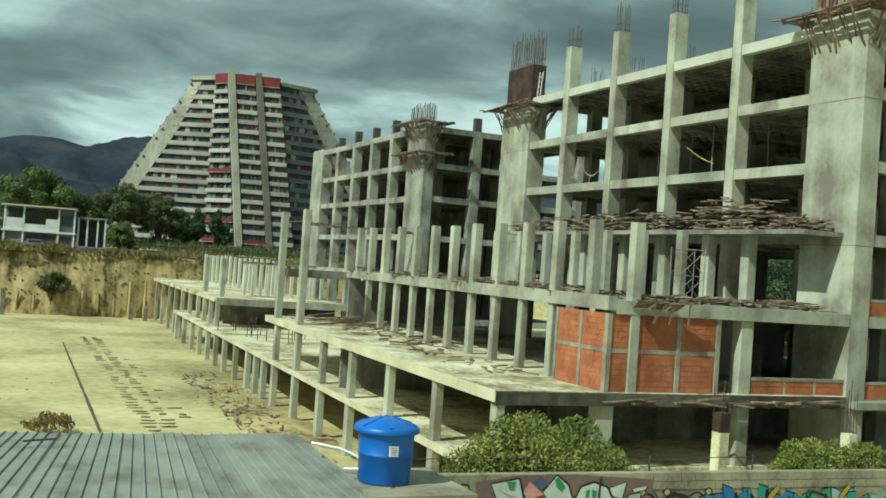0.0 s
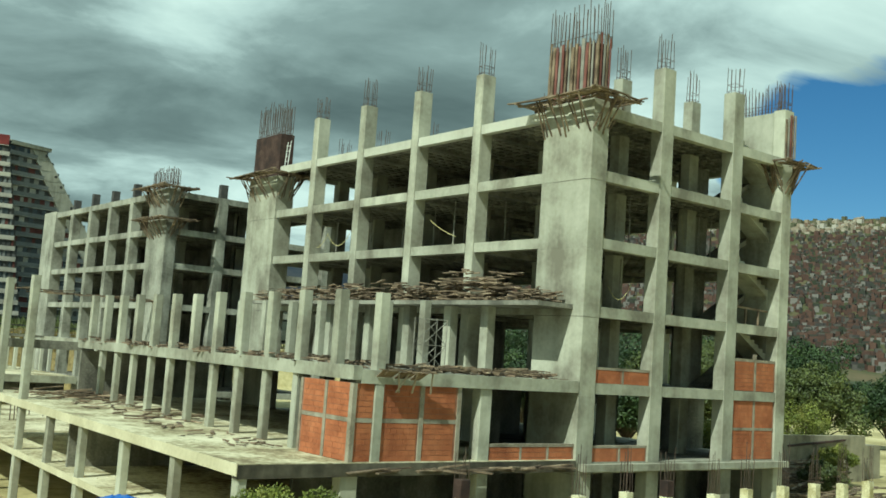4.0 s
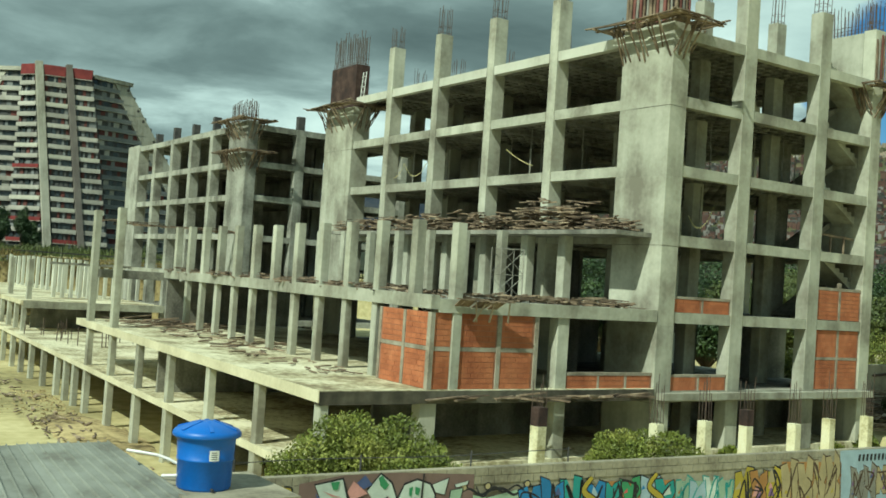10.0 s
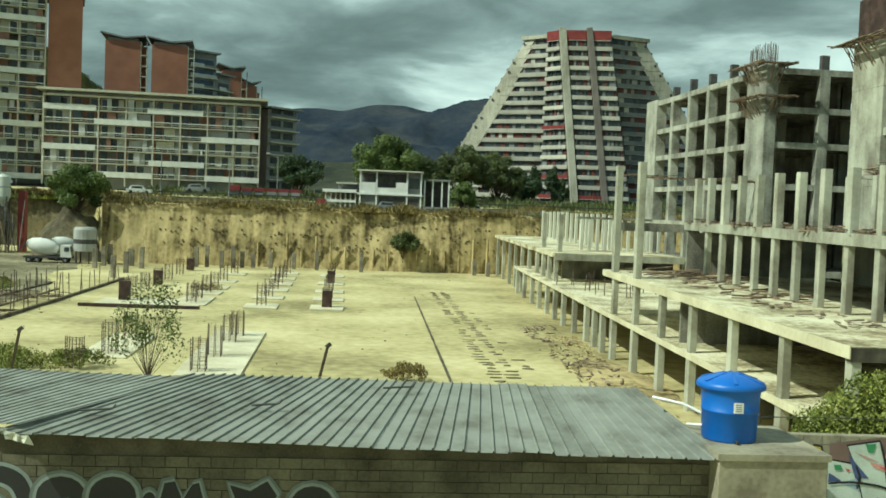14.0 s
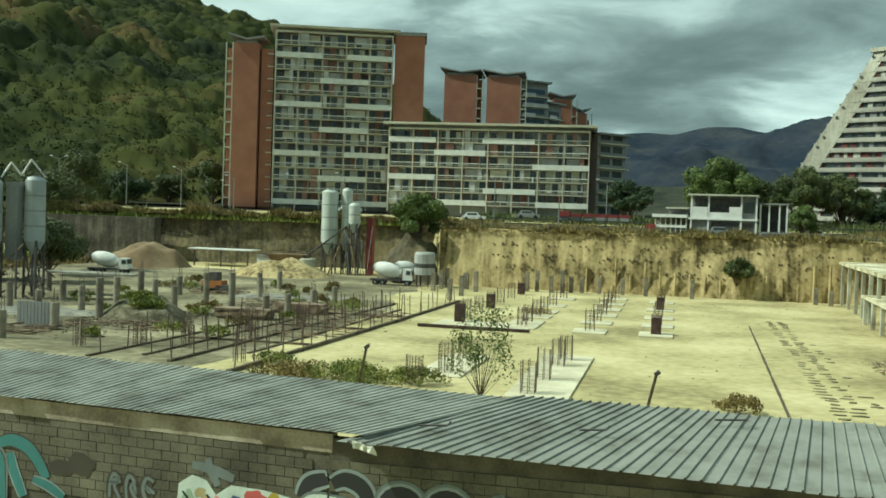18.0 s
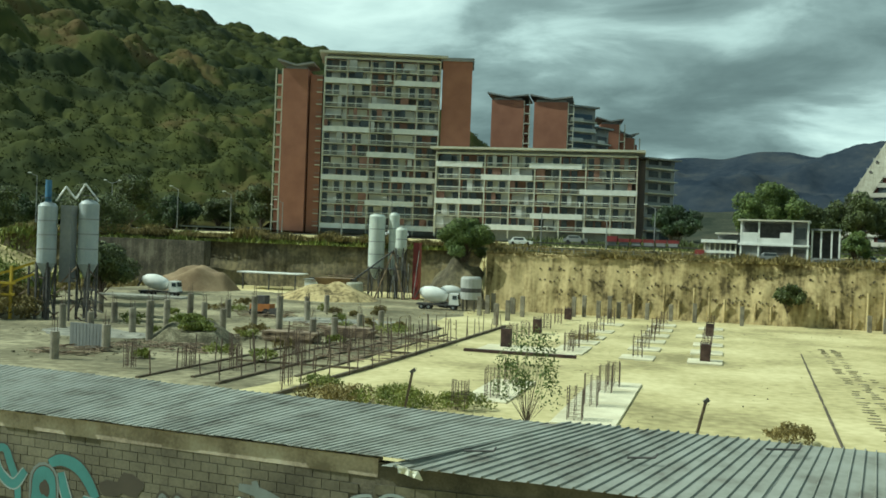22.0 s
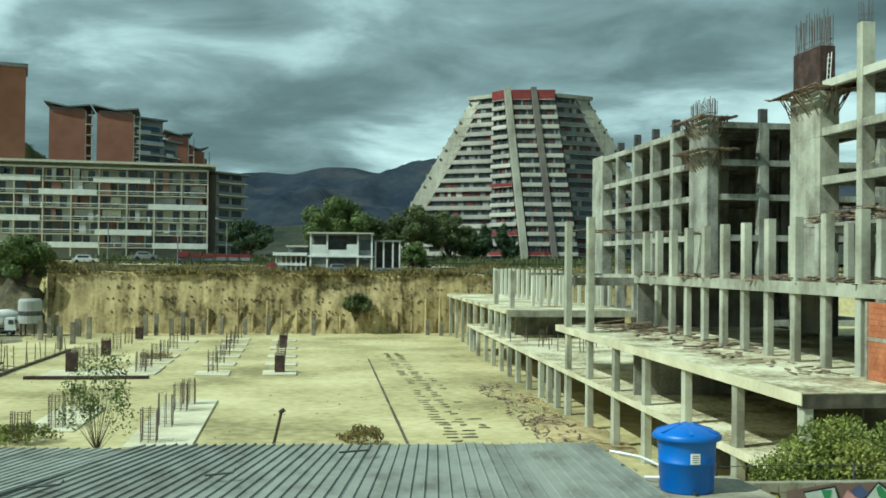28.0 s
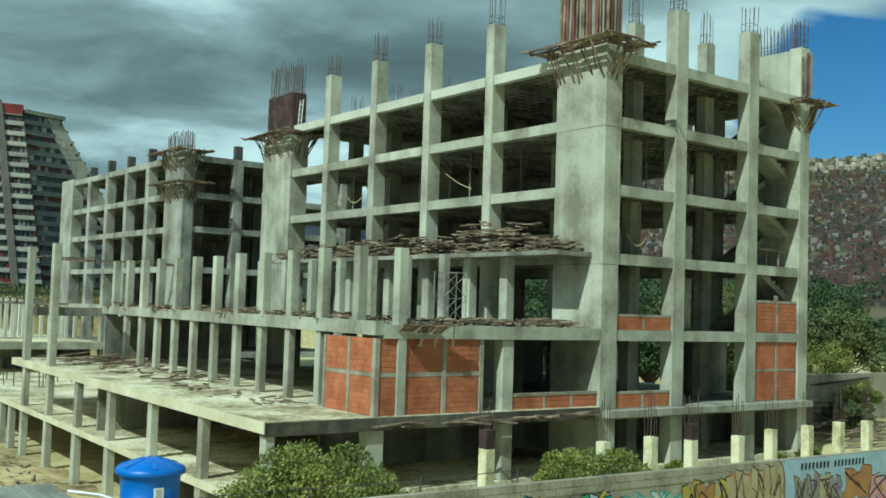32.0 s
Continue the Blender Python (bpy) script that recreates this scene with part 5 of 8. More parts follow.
    outlined(shed, [(-3.16, 3.4), (-3.1, 4.4), (-3.0, 4.82), (-2.82, 4.86), (-2.68, 4.52), (-2.52, 4.8), (-2.4, 4.84), (-2.28, 4.4), (-2.2, 3.4)], 8, ink, fog, .04)
    outlined(shed, [(-1.78, 3.4), (-1.66, 4.3), (-1.86, 4.8), (-1.5, 4.7), (-1.2, 4.88), (-1.02, 4.62), (-1.16, 4.3), (-1.1, 3.4)], 6, ink, fog)
    outlined(shed, dome(-.78, 0.0, 4.8), 4, ink, fog)
    for x, z in ((-4.82, 4.35), (-4.7, 4.42), (-3.9, 4.25), (-.4, 4.3)):
        spray(shed, [(x - .05, z - .35), (x + .05, z - .35), (x + .06, z + .12), (x - .04, z + .1)], 9, fog, line)
    # bright patchwork and thin strokes at the corner
    spray(side, [(-9.6, 3.4), (-9.5, 4.45), (-9.19, 4.66), (-8.86, 4.58), (-8.64, 4.32), (-8.31, 4.55), (-7.56, 4.54), (-6.95, 4.46), (-6.8, 3.4)], 1, cols["white"], line, "sprayed_ground")
    for k, (x, z, a, b, c) in enumerate(((-7.75, 4.4, .2, .14, "red"), (-7.3, 4.36, .2, .13, "yellow"), (-7.0, 4.22, .14, .16, "orange"), (-8.1, 4.12, .22, .2, "navy"), (-8.95, 4.28, .16, .14, "tan"), (-8.55, 4.1, .14, .18, "pink"), (-9.3, 4.15, .15, .2, "mint"), (-7.5, 4.05, .16, .15, "sky"), (-6.95, 3.95, .15, .12, "yellow"))):
        spray(side, blob(x, z, a, b, 12, .7, 60 + k), 2 + .3 * k, cols[c], line)
    for k in range(5):
        spray(side, ribbon([(-9.4 + .55 * k, 4.3), (-9.2 + .55 * k, 4.05), (-9.25 + .55 * k, 3.8)], .025), 6 + .2 * k, black, line)
    spray(side, ribbon([(-9.2, 4.86), (-8.7, 4.8), (-8.25, 4.68)], .09), 1, haze, line)
    spray(side, ribbon([(-8.85, 5.02), (-8.75, 4.75), (-8.6, 4.5)], .08), 1.4, haze, line)
    # teal lettering and a sooty patch further along
    for k, (pts, w) in enumerate((([(-15.75, 4.85), (-15.35, 4.95), (-15.15, 4.62), (-14.95, 4.2), (-14.9, 3.7)], .09), ([(-15.6, 4.75), (-15.45, 4.4), (-15.05, 4.18), (-14.72, 4.52)], .09), ([(-14.05, 4.75), (-13.72, 4.87), (-13.3, 4.78), (-13.0, 4.52), (-12.75, 4.15)], .12), ([(-13.72, 4.6), (-13.6, 4.2), (-13.35, 3.7)], .10), ([(-16.6, 4.7), (-16.2, 4.9), (-16.0, 4.3), (-16.3, 3.8)], .10), ([(-13.1, 4.1), (-12.7, 4.0), (-12.3, 3.8)], .08))):
        stroke(side, pts, w, 2 + k, deep, fog if k % 2 else film_, .03)
    outlined(side, dome(-14.5, -13.85, 4.68), 9, deep, film_, .03)
    spray(side, blob(-14.15, 4.2, .13, .2, 14, .3, 71), 11, film_, line)
    spray(side, blob(-12.05, 4.5, .5, .26, 16, .6, 72), 1, film_, line)
    for i in range(3):
        throw_up(side, -11.0 + .4 * i, 4.2, .35, .5, 200 + i, haze, film_, 2 + 2 * (i % 2), line, .035)


graffiti()


# ---- plants ----
def leaf_mesh(name, clumps, n, size, mat, seed, droop=0.0, flat=0.6):
    """Many small folded leaves on the shells of clumps (x, y, z, radius, squash)."""
    rs = np.random.RandomState(seed)
    c = np.array(clumps)
    wgt = c[:, 3] ** 2
    idx = rs.choice(len(c), n, p=wgt / wgt.sum())
    d = rs.normal(size=(n, 3))
    d /= np.linalg.norm(d, axis=1)[:, None]
    rad = c[idx, 3] * (0.55 + 0.5 * rs.rand(n) ** 0.6)
    pos = c[idx, :3] + d * np.stack([rad, rad, rad * c[idx, 4]], 1)
    if droop < 0:                                  # upright weeds
        ax = d * flat + rs.normal(size=(n, 3)) * 0.8
        ax[:, 2] -= droop
    else:                                          # leaves lie on the clump's skin
        face = d * 0.9 + rs.normal(size=(n, 3)) * 0.45
        ax = np.cross(face, rs.normal(size=(n, 3)))
        ax[:, 2] -= droop
    ax /= np.linalg.norm(ax, axis=1)[:, None]
    side = np.cross(ax, rs.normal(size=(n, 3)) if droop < 0 else face)
    side /= np.linalg.norm(side, axis=1)[:, None]
    s = size * (0.6 + 0.8 * rs.rand(n))[:, None]
    nrm = np.cross(ax, side)
    v = np.stack([pos, pos + ax * s * .5 + side * s * .3 + nrm * s * .12, pos + ax * s, pos + ax * s * .5 - side * s * .3 + nrm * s * .12], 1).reshape(-1, 3)
    f = np.arange(4 * n).reshape(-1, 4)
    me = bpy.data.meshes.new(name)
    me.from_pydata(v.tolist(), [], f.tolist())
    me.materials.append(mat)
    return me


def tree(name, label, x, y, z, height, spread, n, leaf, mat, seed, trunk=0.25, category="tree", crown_from=0.3, squash=0.8, lobes=14, flat=0.6, clump=0.30, rise=0.0):
    rs = random.Random(seed)
    t = thing(name, label, category, at=(x, y, z))
    g = Geo()
    fork = height * crown_from
    g.rod((0, 0, -.2), (rs.uniform(-.1, .1) * height * .2, 0, fork), trunk, trunk * .7, 8)
    clumps = []
    for i in range(lobes):
        a = 2.4 * i + rs.uniform(-.4, .4)
        r = spread * rs.uniform(.15, .78)
        top = fork + (height - fork) * (0.10 + 0.80 * math.sqrt(max(.05, 1 - (r / spread) ** 2)) * rs.uniform(.15, 1.0) ** .7)
        p = (r * math.cos(a), r * math.sin(a), top)
        g.rod((0, 0, fork * .95), (p[0] * .8, p[1] * .8, p[2] * .92), trunk * .4, trunk * .1, 5)
        clumps.append((*p, spread * clump * rs.uniform(.7, 1.25), squash))
    part("trunk", g, BARK, t)
    part("crown", leaf_mesh("crown", clumps, n, leaf, mat, seed, -rise, flat), mat, t)
    return t


tree("bush", "dense leafy yellow-green bush behind the site wall", 14.3, 24.2, STREET, 3.2, 3.0, 36000, .10, LEAF, 1, .06, "bush", .04, .85, 60, .5, .19, .02)
tree("bush", "leafy green bush against the site wall", 12.0, 22.6, STREET, 1.9, 1.9, 9000, .10, LEAF, 7, .05, "bush", .05, .8, 30, .5, .2)
tree("bush", "sprawling green bush behind the site wall", 17.4, 22.8, STREET, 1.9, 1.6, 6000, .09, LEAF, 8, .04, "bush", .05, .8, 26, .5, .2)
tree("bush", "low flowering green bush behind the site wall", 25.6, 24.8, STREET, 2.35, 2.6, 17000, .10, LEAF, 2, .05, "bush", .05, .8, 44, .5, .17, .6)
tree("bush", "low green bush beside the sheet roof", 6.6, 23.4, STREET - .2, 2.3, 1.4, 7000, .10, LEAF, 3, .05, "bush", .05, .8, 26, .5, .2)
for i, (x, y, h, w) in enumerate(((38.5, 26.5, 1.2, .5), (40.6, 26.3, 1.6, .55), (33.2, 27.5, 1.3, .5), (22.6, 24.6, 1.2, .9))):
    tree("weed_tuft", "tuft of tall green weeds", x, y, STREET, h, w, 900, .25, LEAF, 40 + i, .01, "weeds", .02, 1.3, 14, .3, .2, 1.0)


# ---- the cleared pit ----
def pad(x0, y0, x1, y1, label="pale concrete footing pad on the pit floor", top=.12):
    g = Geo().box(x0, y0, -.1, x1, y1, top, .05)
    tagged(part("footing_pad", g, PAD), label, "footing", "footing pads")


def cage(x, y, h, dark=False, w=.8):
    """A rebar cage for a column to come."""
    c = thing("rebar_cage", "rusty rebar column cage standing on a footing" if not dark else "rebar cage boxed in dark boards", "rebar", "rebar cages on the footings", (x, y, .1))
    for i in (-1, 0, 1):
        for j in (-1, 0, 1):
            if i or j:
                part("bar", Geo().rod((i * w / 2, j * w / 2, 0), (i * w / 2 + rnd(-.04, .04), j * w / 2 + rnd(-.04, .04), h + rnd(-.12, .12)), .026, n=4), REBAR, c)
    for k in range(1, 9):
        z = h * k / 8.6
        g = Geo()
        r = w / 2 + .02
        for a, b in (((-r, -r), (r, -r)), ((r, -r), (r, r)), ((r, r), (-r, r)), ((-r, r), (-r, -r))):
            g.rod((*a, z), (*b, z), .016, n=4)
        part("tie_ring", g, REBAR, c)
    if dark:
        part("shutter_box", Geo().box(-w / 2 - .05, -w / 2 - .05, 0, w / 2 + .05, w / 2 + .05, h * .85), RUST, c)


def round_post(x, y, h, label="bare concrete post on the pit floor"):
    p = thing("concrete_post", label, "post", "concrete posts in the pit", (x, y, 0))
    part("shaft", Geo().lathe([(.33, -.1), (.33, h - .02), (.31, h)], 12), POST, p, smooth=False)
    for k in range(5):
        a = 1.256 * k
        g = Geo().rod((.22 * math.cos(a), .22 * math.sin(a), h - .1), (.22 * math.cos(a) + rnd(-.08, .08), .22 * math.sin(a), h + rnd(.3, 1.3)), .02, n=4)
        part("starter_bar", g, REBAR, p)


GX = (-1.3, -7.2, -13.6, -19.7)
for x, ys in ((GX[0], (93.6, 102, 110.4, 121, 133)), (GX[1], (93.4, 102, 110.3, 118, 126.2, 135)), (GX[2], (94.4, 98.4, 104.6, 110.8, 119.3, 131)), (GX[3], (95.1, 98.2, 104.8, 111.9, 118.5, 126.5, 135))):
    for i, y in enumerate(ys):
        cage(x, y, rnd(1.65, 2.0), x in (GX[0], GX[3]) and i in (0, 3, 6))
        if x in GX[:3]:
            pad(x - 1.5, y - 2.3, x + 1.5, y + 1.6)
pad(-21.7, 90.2, -12.6, 96.6, "broad pale footing pad beside the steel beam", .09)
tagged(part("steel_beam", Geo().bar((-22.4, 89.6, .15), (-12.2, 89.4, .15), .5, .26), RUST), "rusty steel beam lying beside a footing", "beam")
for x, y in ((-7.4, 69.4), (-7.2, 72.7), (-7.6, 63.0), (-7.8, 57.6), (-13.9, 63.3), (-14.1, 70.2), (-14.6, 57.8)):
    cage(x, y, rnd(1.7, 2.0))
pad(-9.0, 56.0, -5.4, 75.0)
pad(-15.6, 61.5, -12.6, 72)
for x, y, h in ((-42.0, 92.5, 3.9), (-36.6, 88.1, 2.2), (-36.2, 92.6, 2.1), (-36.3, 100.0, 2.0), (-36.4, 107.1, 1.9), (-49.2, 116.3, 2.4), (-46.5, 110.1, 2.3), (-49.4, 123.3, 2.3), (-48.5, 100.3, 3.2), (-48.8, 80.1, 3.7), (-54.4, 86.2, 2.4), (-61.5, 94.0, 2.2), (-70.0, 104.2, 2.4), (-55.1, 93.6, 2.8), (-54.6, 97.5, 3.3), (-54.9, 101.1, 2.2), (-48.6, 93.4, 2.2), (-55.3, 107.5, 2.2), (-60.9, 89.0, 1.5), (-62.0, 86.0, 2.4), (-47.9, 65.6, 2.1), (-47.6, 71.7, 2.2)):
    round_post(x, y, h)
for x, y, h in ((-31.6, 134.0, 2.6), (-31.4, 138.0, 2.6), (-26.2, 120.0, 2.6), (-31.6, 142.5, 2.7), (-26.4, 127.8, 2.6), (-28.3, 140.6, 2.1), (-26.1, 136.0, 2.8), (-29.2, 144, 2.1), (-19.9, 141.6, 2.8), (-18.6, 142.6, 3.0), (-16.5, 141.7, 2.4), (-15.1, 142.8, 3.1), (-13.9, 143.5, 2.3), (-12.4, 143.5, 2.1), (-10.0, 143.7, 2.3), (-6.8, 143.7, 2.3), (-3.6, 143.7, 2.6), (2.6, 142.1, 2.6), (18.6, 143.0, 2.2), (20.4, 142.0, 2.0)):
    g = Geo().box(-.28, -.28, -.1, .28, .28, h, .04)
    p = thing("concrete_pile", "slim concrete pile head at the foot of the bank", "post", "pile heads along the bank", (x, y, 0))
    part("shaft", g, POST, p)

# grade beams: low dark walls with starter stakes
def grade_beam(x0, y0, x1, y1, h=.35, stakes=0, lean=.05):
    b = thing("grade_beam", "low dark earth-stained grade beam with starter stakes", "foundation", "grade beams in the pit")
    part("beam", Geo().bar((x0, y0, h / 2 - .1), (x1, y1, h / 2 - .1), .25, h * .75), DARK_SOIL, b)
    for k in range(stakes):
        f = (k + .5) / stakes
        x, y = x0 + (x1 - x0) * f + rnd(-.3, .3), y0 + (y1 - y0) * f + rnd(-.4, .4)
        part("stake", Geo().rod((x, y, 0), (x + rnd(-lean, lean) * 3, y + rnd(-lean, lean), rnd(1.3, 2.5)), .045, n=5), REBAR, b)


grade_beam(-26.2, 57.4, -25.1, 92, .4, 14)
grade_beam(-25.1, 92, -24.6, 118, .4, 12)
grade_beam(-31.5, 60, -30.3, 110, .35, 22)
grade_beam(-28.6, 66, -28.0, 104, .25, 16)
grade_beam(-37.4, 60.0, -36.6, 84, .3, 8)
grade_beam(-34.4, 62, -33.9, 96, .3, 14)
grade_beam(-34, 84, -25.2, 84.4, .3, 5)
grade_beam(-34, 96, -25, 96.4, .3, 5)
grade_beam(-36, 72, -26, 72.3, .3, 4)
for x, y in ((-40.5, 64), (-37, 66), (-33.5, 66.5), (-37.4, 74), (-30.4, 71), (-33.7, 78), (-27.5, 62), (-30.8, 82)):
    cage(x, y, rnd(1.6, 2.2), False, .6)

# drainage line and spread marks on the floor
line = Geo()
for k in range(22):
    y = 54 + 2.4 * k
    line.bar((6.2 + .028 * (y - 54), y, .03), (6.2 + .028 * (y + 2.4 - 54), y + 2.4, .03), .16 * rnd(.6, 1.2), .05)
tagged(part("drain_line", line, DARK_SOIL), "narrow dark drain line across the pit floor", "drain", kind="structure")
marks = Geo()
for r in range(3):
    for k in range(56):
        x, y = 9.0 + 1.15 * r + rnd(-.14, .14) + .02 * k, 50 + 1.15 * k + rnd(-.15, .15)
        if rnd(0, 1) < (.85 if r < 2 else .4):
            marks.prism(blob(x, y, rnd(.2, .42), rnd(.1, .22), 8, .5, r * 100 + k), -.02, .05)
tagged(part("mud_mark", marks, MUD), "rows of dark mud marks on the pale floor", "mud", kind="stuff")
rubble = Geo()
for k in range(1100):
    y = rnd(36, 78)
    x = edge_x(y) - abs(random.gauss(0, 1.5)) - .1
    s = rnd(.03, .16)
    rubble.prism([(x + s * math.cos(a + rnd(0, .8)), y + s * math.sin(a + rnd(0, .8))) for a in (0, 1.57, 3.14, 4.71)], .0, rnd(.02, .09), [(x + s * .5 * math.cos(a), y + s * .5 * math.sin(a)) for a in (0, 1.57, 3.14, 4.71)])
tagged(part("rubble", rubble, EARTH_CUT), "broken concrete and earth along the podium's foot", "rubble", kind="stuff")


RUBBLE_SOIL = material("rubble and earth", [(0.045, 0.04, 0.022), (0.11, 0.10, 0.058), (0.25, 0.23, 0.155)], 0.97, 1.1, 7, 0.5, 0.6)


def mound(name, label, x, y, rx, ry, h, mat, seed, n=26):
    rows = []
    for j in range(n):
        row = []
        for i in range(n):
            u, v = -1.1 + 2.2 * i / (n - 1), -1.1 + 2.2 * j / (n - 1)
            d = u * u + v * v
            z = h * max(0, 1 - d) ** .8 * (1 + .5 * noise.noise((u * 2 + seed, v * 2, 1))) + .12 * noise.noise((u * 8, v * 8 + seed, 3)) * (d < 1)
            row.append((x + u * rx, y + v * ry, max(-.1, z - .06)))
        rows.append(row)
    return tagged(part(name, Geo().grid(rows), mat, smooth=True), label, "heap")


mound("earth_mound", "low heap of trampled earth along the podium's foot", 16.6, 58, 2.4, 9, .3, EARTH_CUT, 1)
mound("earth_mound", "low heap of pale earth along the podium's foot", 15.8, 47, 2.4, 8, .3, GROUND, 2)
mound("earth_mound", "heap of dark earth overgrown with weeds", -46.2, 83, 4.2, 4.0, 1.9, RUBBLE_SOIL, 3)
mound("sand_mound", "broken heap of brown earth by the retaining wall", -87.5, 158, 7.5, 7, 3.9, SAND, 4, 44)
mound("sand_mound", "spread heap of pale sand by the silos", -60, 150, 8, 7, 2.4, EARTH_CUT, 5)
tree("weed_tuft", "green weeds growing on the earth heap", -46.8, 83.5, 1.1, 1.1, 2.4, 4500, .22, LEAF, 60, .01, "weeds", .02, .7, 40, .3, .2, 1.0)
for i, (x, y, h, w, n) in enumerate(((-22.3, 57.5, 1.2, 2.0, 2500), (-18.6, 58.0, 1.4, 2.4, 3200), (-15.0, 58.5, 1.2, 1.8, 2200), (3.7, 56.0, 1.5, 1.2, 1300), (-25.5, 63, .9, 1.2, 900), (-33, 100, 1.4, 2.5, 1500), (-14, 108, .8, 1.5, 700), (9.5, 26.5, 1.2, .8, 800))):
    tree("weed_tuft", "patch of green weeds on the pit floor", x, y, 0 if y > 30 else 1.7, h * .7, w * 1.5, int(n * 1.1), .14, LEAF if i % 3 else LEAF_DRY, 70 + i, .01, "weeds", .02, .8, 40, .3, .13, 1.0)
tree("sapling", "thin young tree with sparse pale leaves", -9.8, 53.5, 0, 6.2, 2.2, 1900, .15, LEAF_GREEN, 90, .035, "tree", .05, 1.7, 44, .6, .17)
for x, y, h in ((-1.1, 56.2, 1.9), (-17.0, 54.4, 2.6)):
    s = thing("wooden_stake", "leaning weathered wooden stake", "stake", at=(x, y, 0))
    part("shaft", Geo().bar((0, 0, -.1), (.45, .1, h), .16, .14), BARK, s)
    part("cap", Geo().bar((.35, .05, h - .1), (.6, .1, h + .1), .22, .2), STEEL_DARK, s)
for k, (x, y) in enumerate(((-38.2, 87.5), (-35.5, 95))):
    stack = thing("plank_stack", "low stack of dark boards on the pit floor", "timber", at=(x, y, 0))
    for i in range(5):
        part("board", Geo().bar((-2.6 + rnd(-.2, .2), rnd(-.2, .2), .12 + .2 * i), (2.4 + rnd(-.2, .2), rnd(-.2, .2), .12 + .2 * i), 2.2, .16), TIMBER, stack)
timber_heap("scrap timber and rubbish between the posts", -44, 95, -34, 104, 0, 120, .7, "x", 2.2)
timber_heap("scrap timber and rubbish near the bins", -52, 68, -47, 72, 0, 80, .5, "x", 1.8)
timber_heap("rubbish strewn round the earth heap", -50, 74, -40, 80, 0, 140, .3, "x", 1.2)
timber_heap("boards lying between the grade beams", -34, 76, -26, 100, 0, 130, .3, "x", 2.0)
timber_heap("scrap iron in the middle of the pit", -56, 110, -50, 116, 0, 70, .8, "x", 2.2)
bin_ = thing("formwork_box", "grey ribbed steel formwork box", "formwork", at=(-50.2, 73.5, 0))
for k in range(12):
    part("slat", Geo().box(-2.0 + .32 * k, -.06, 0, -1.72 + .32 * k, .06, 2.0), GREY_WALL, bin_)
plat = thing("slab_table", "thin concrete slab resting on posts", "slab", at=(0, 0, 0))
part("top", Geo().box(-68, 100.5, 2.35, -57.5, 103.5, 2.55), CONCRETE_OLD_SHADED, plat)


# ---- batching plant ----
def silo(name, label, x, y, r, z0, z1, foot, mat, bands=3):
    s = thing(name, label, "silo", "cement silos", (x, y, 0))
    part("shell", Geo().lathe([(r, z0), (r, z1), (r * .8, z1 + .3), (r * .2, z1 + .55)], 24), mat, s, smooth=False)
    part("cone", Geo().lathe([(.25, z0 - r * 1.5), (r, z0 - .003)], 24), mat, s)
    for k in range(bands):
        z = z0 + (z1 - z0) * (k + 1) / (bands + 1)
        part("band", Geo().lathe([(r + .03, z - .06), (r + .03, z + .06)], 24), GREY_WALL, s)
    for k in range(4):
        a = math.pi / 4 + k * math.pi / 2
        part("leg", Geo().bar((r * .95 * math.cos(a), r * .95 * math.sin(a), foot), (r * .95 * math.cos(a), r * .95 * math.sin(a), z0 + .1), .2, .2), STEEL_DARK, s)
        b = a + math.pi / 2
        part("brace", Geo().bar((r * .95 * math.cos(a), r * .95 * math.sin(a), foot + .4), (r * .95 * math.cos(b), r * .95 * math.sin(b), z0 - .1), .1, .1), STEEL_DARK, s)
    part("top_rail", Geo().lathe([(r * .7, z1 + .9), (r * .7, z1 + .95)], 16), STEEL_DARK, s)
    return s


silo("cement_silo", "tall pale green cement silo with dark bands", -55.7, 160.2, 1.35, 5.2, 13.5, 0, SILO)
silo("cement_silo", "tall pale green cement silo with dark bands", -53.0, 161.0, .85, 5.0, 13.8, 0, SILO)
silo("cement_silo", "short pale silo on a steel frame", -51.2, 159.5, .95, 8.4, 11.4, 0, SILO, 1)
silo("cement_silo", "grey-blue cement silo on a rusty frame", -69.3, 93.0, 1.0, 6.0, 12.0, 0, SILO_GREY)
silo("cement_silo", "grey-blue cement silo on a rusty frame", -66.0, 95.5, 1.05, 6.0, 12.4, 0, SILO_GREY)
plant = thing("batching_plant", "steel conveyor frame and red tower of a concrete plant", "machine")
part("tower", Geo().box(-49.4, 160.5, 0, -48.4, 162, 9.4), RED, plant, "red steel tower")
for k in range(26):
    x, z = -63 + 8.5 * random.random(), .6 + 3.4 * random.random()
    part("staging_timber", Geo().bar((x - rnd(.8, 2.2), 151.5 + rnd(0, 3), z + rnd(-.3, .3)), (x + rnd(.8, 2.2), 152.5 + rnd(0, 3), z + rnd(-.3, .3)), .2, .12), TIMBER, plant)
for k in range(9):
    x, z = -52.5 + .5 * k, .4
    part("lattice", Geo().bar((x, 158.3, z), (x + rnd(-1.2, 1.2), 158.3, rnd(5, 8.2)), .1, .1), (GREY_WALL, STEEL_DARK)[k % 2], plant)
part("hopper", Geo().prism([(-62, 152), (-57.5, 152), (-57.5, 155), (-62, 155)], 1.6, 3.3, [(-63, 151.4), (-56.8, 151.4), (-56.8, 155.6), (-63, 155.6)]), SAND, plant)
part("drum", Geo().lathe([(1.4, .3), (1.4, 2.6), (1.2, 2.8)], 16, -56.5, 152.5), CONCRETE, plant)
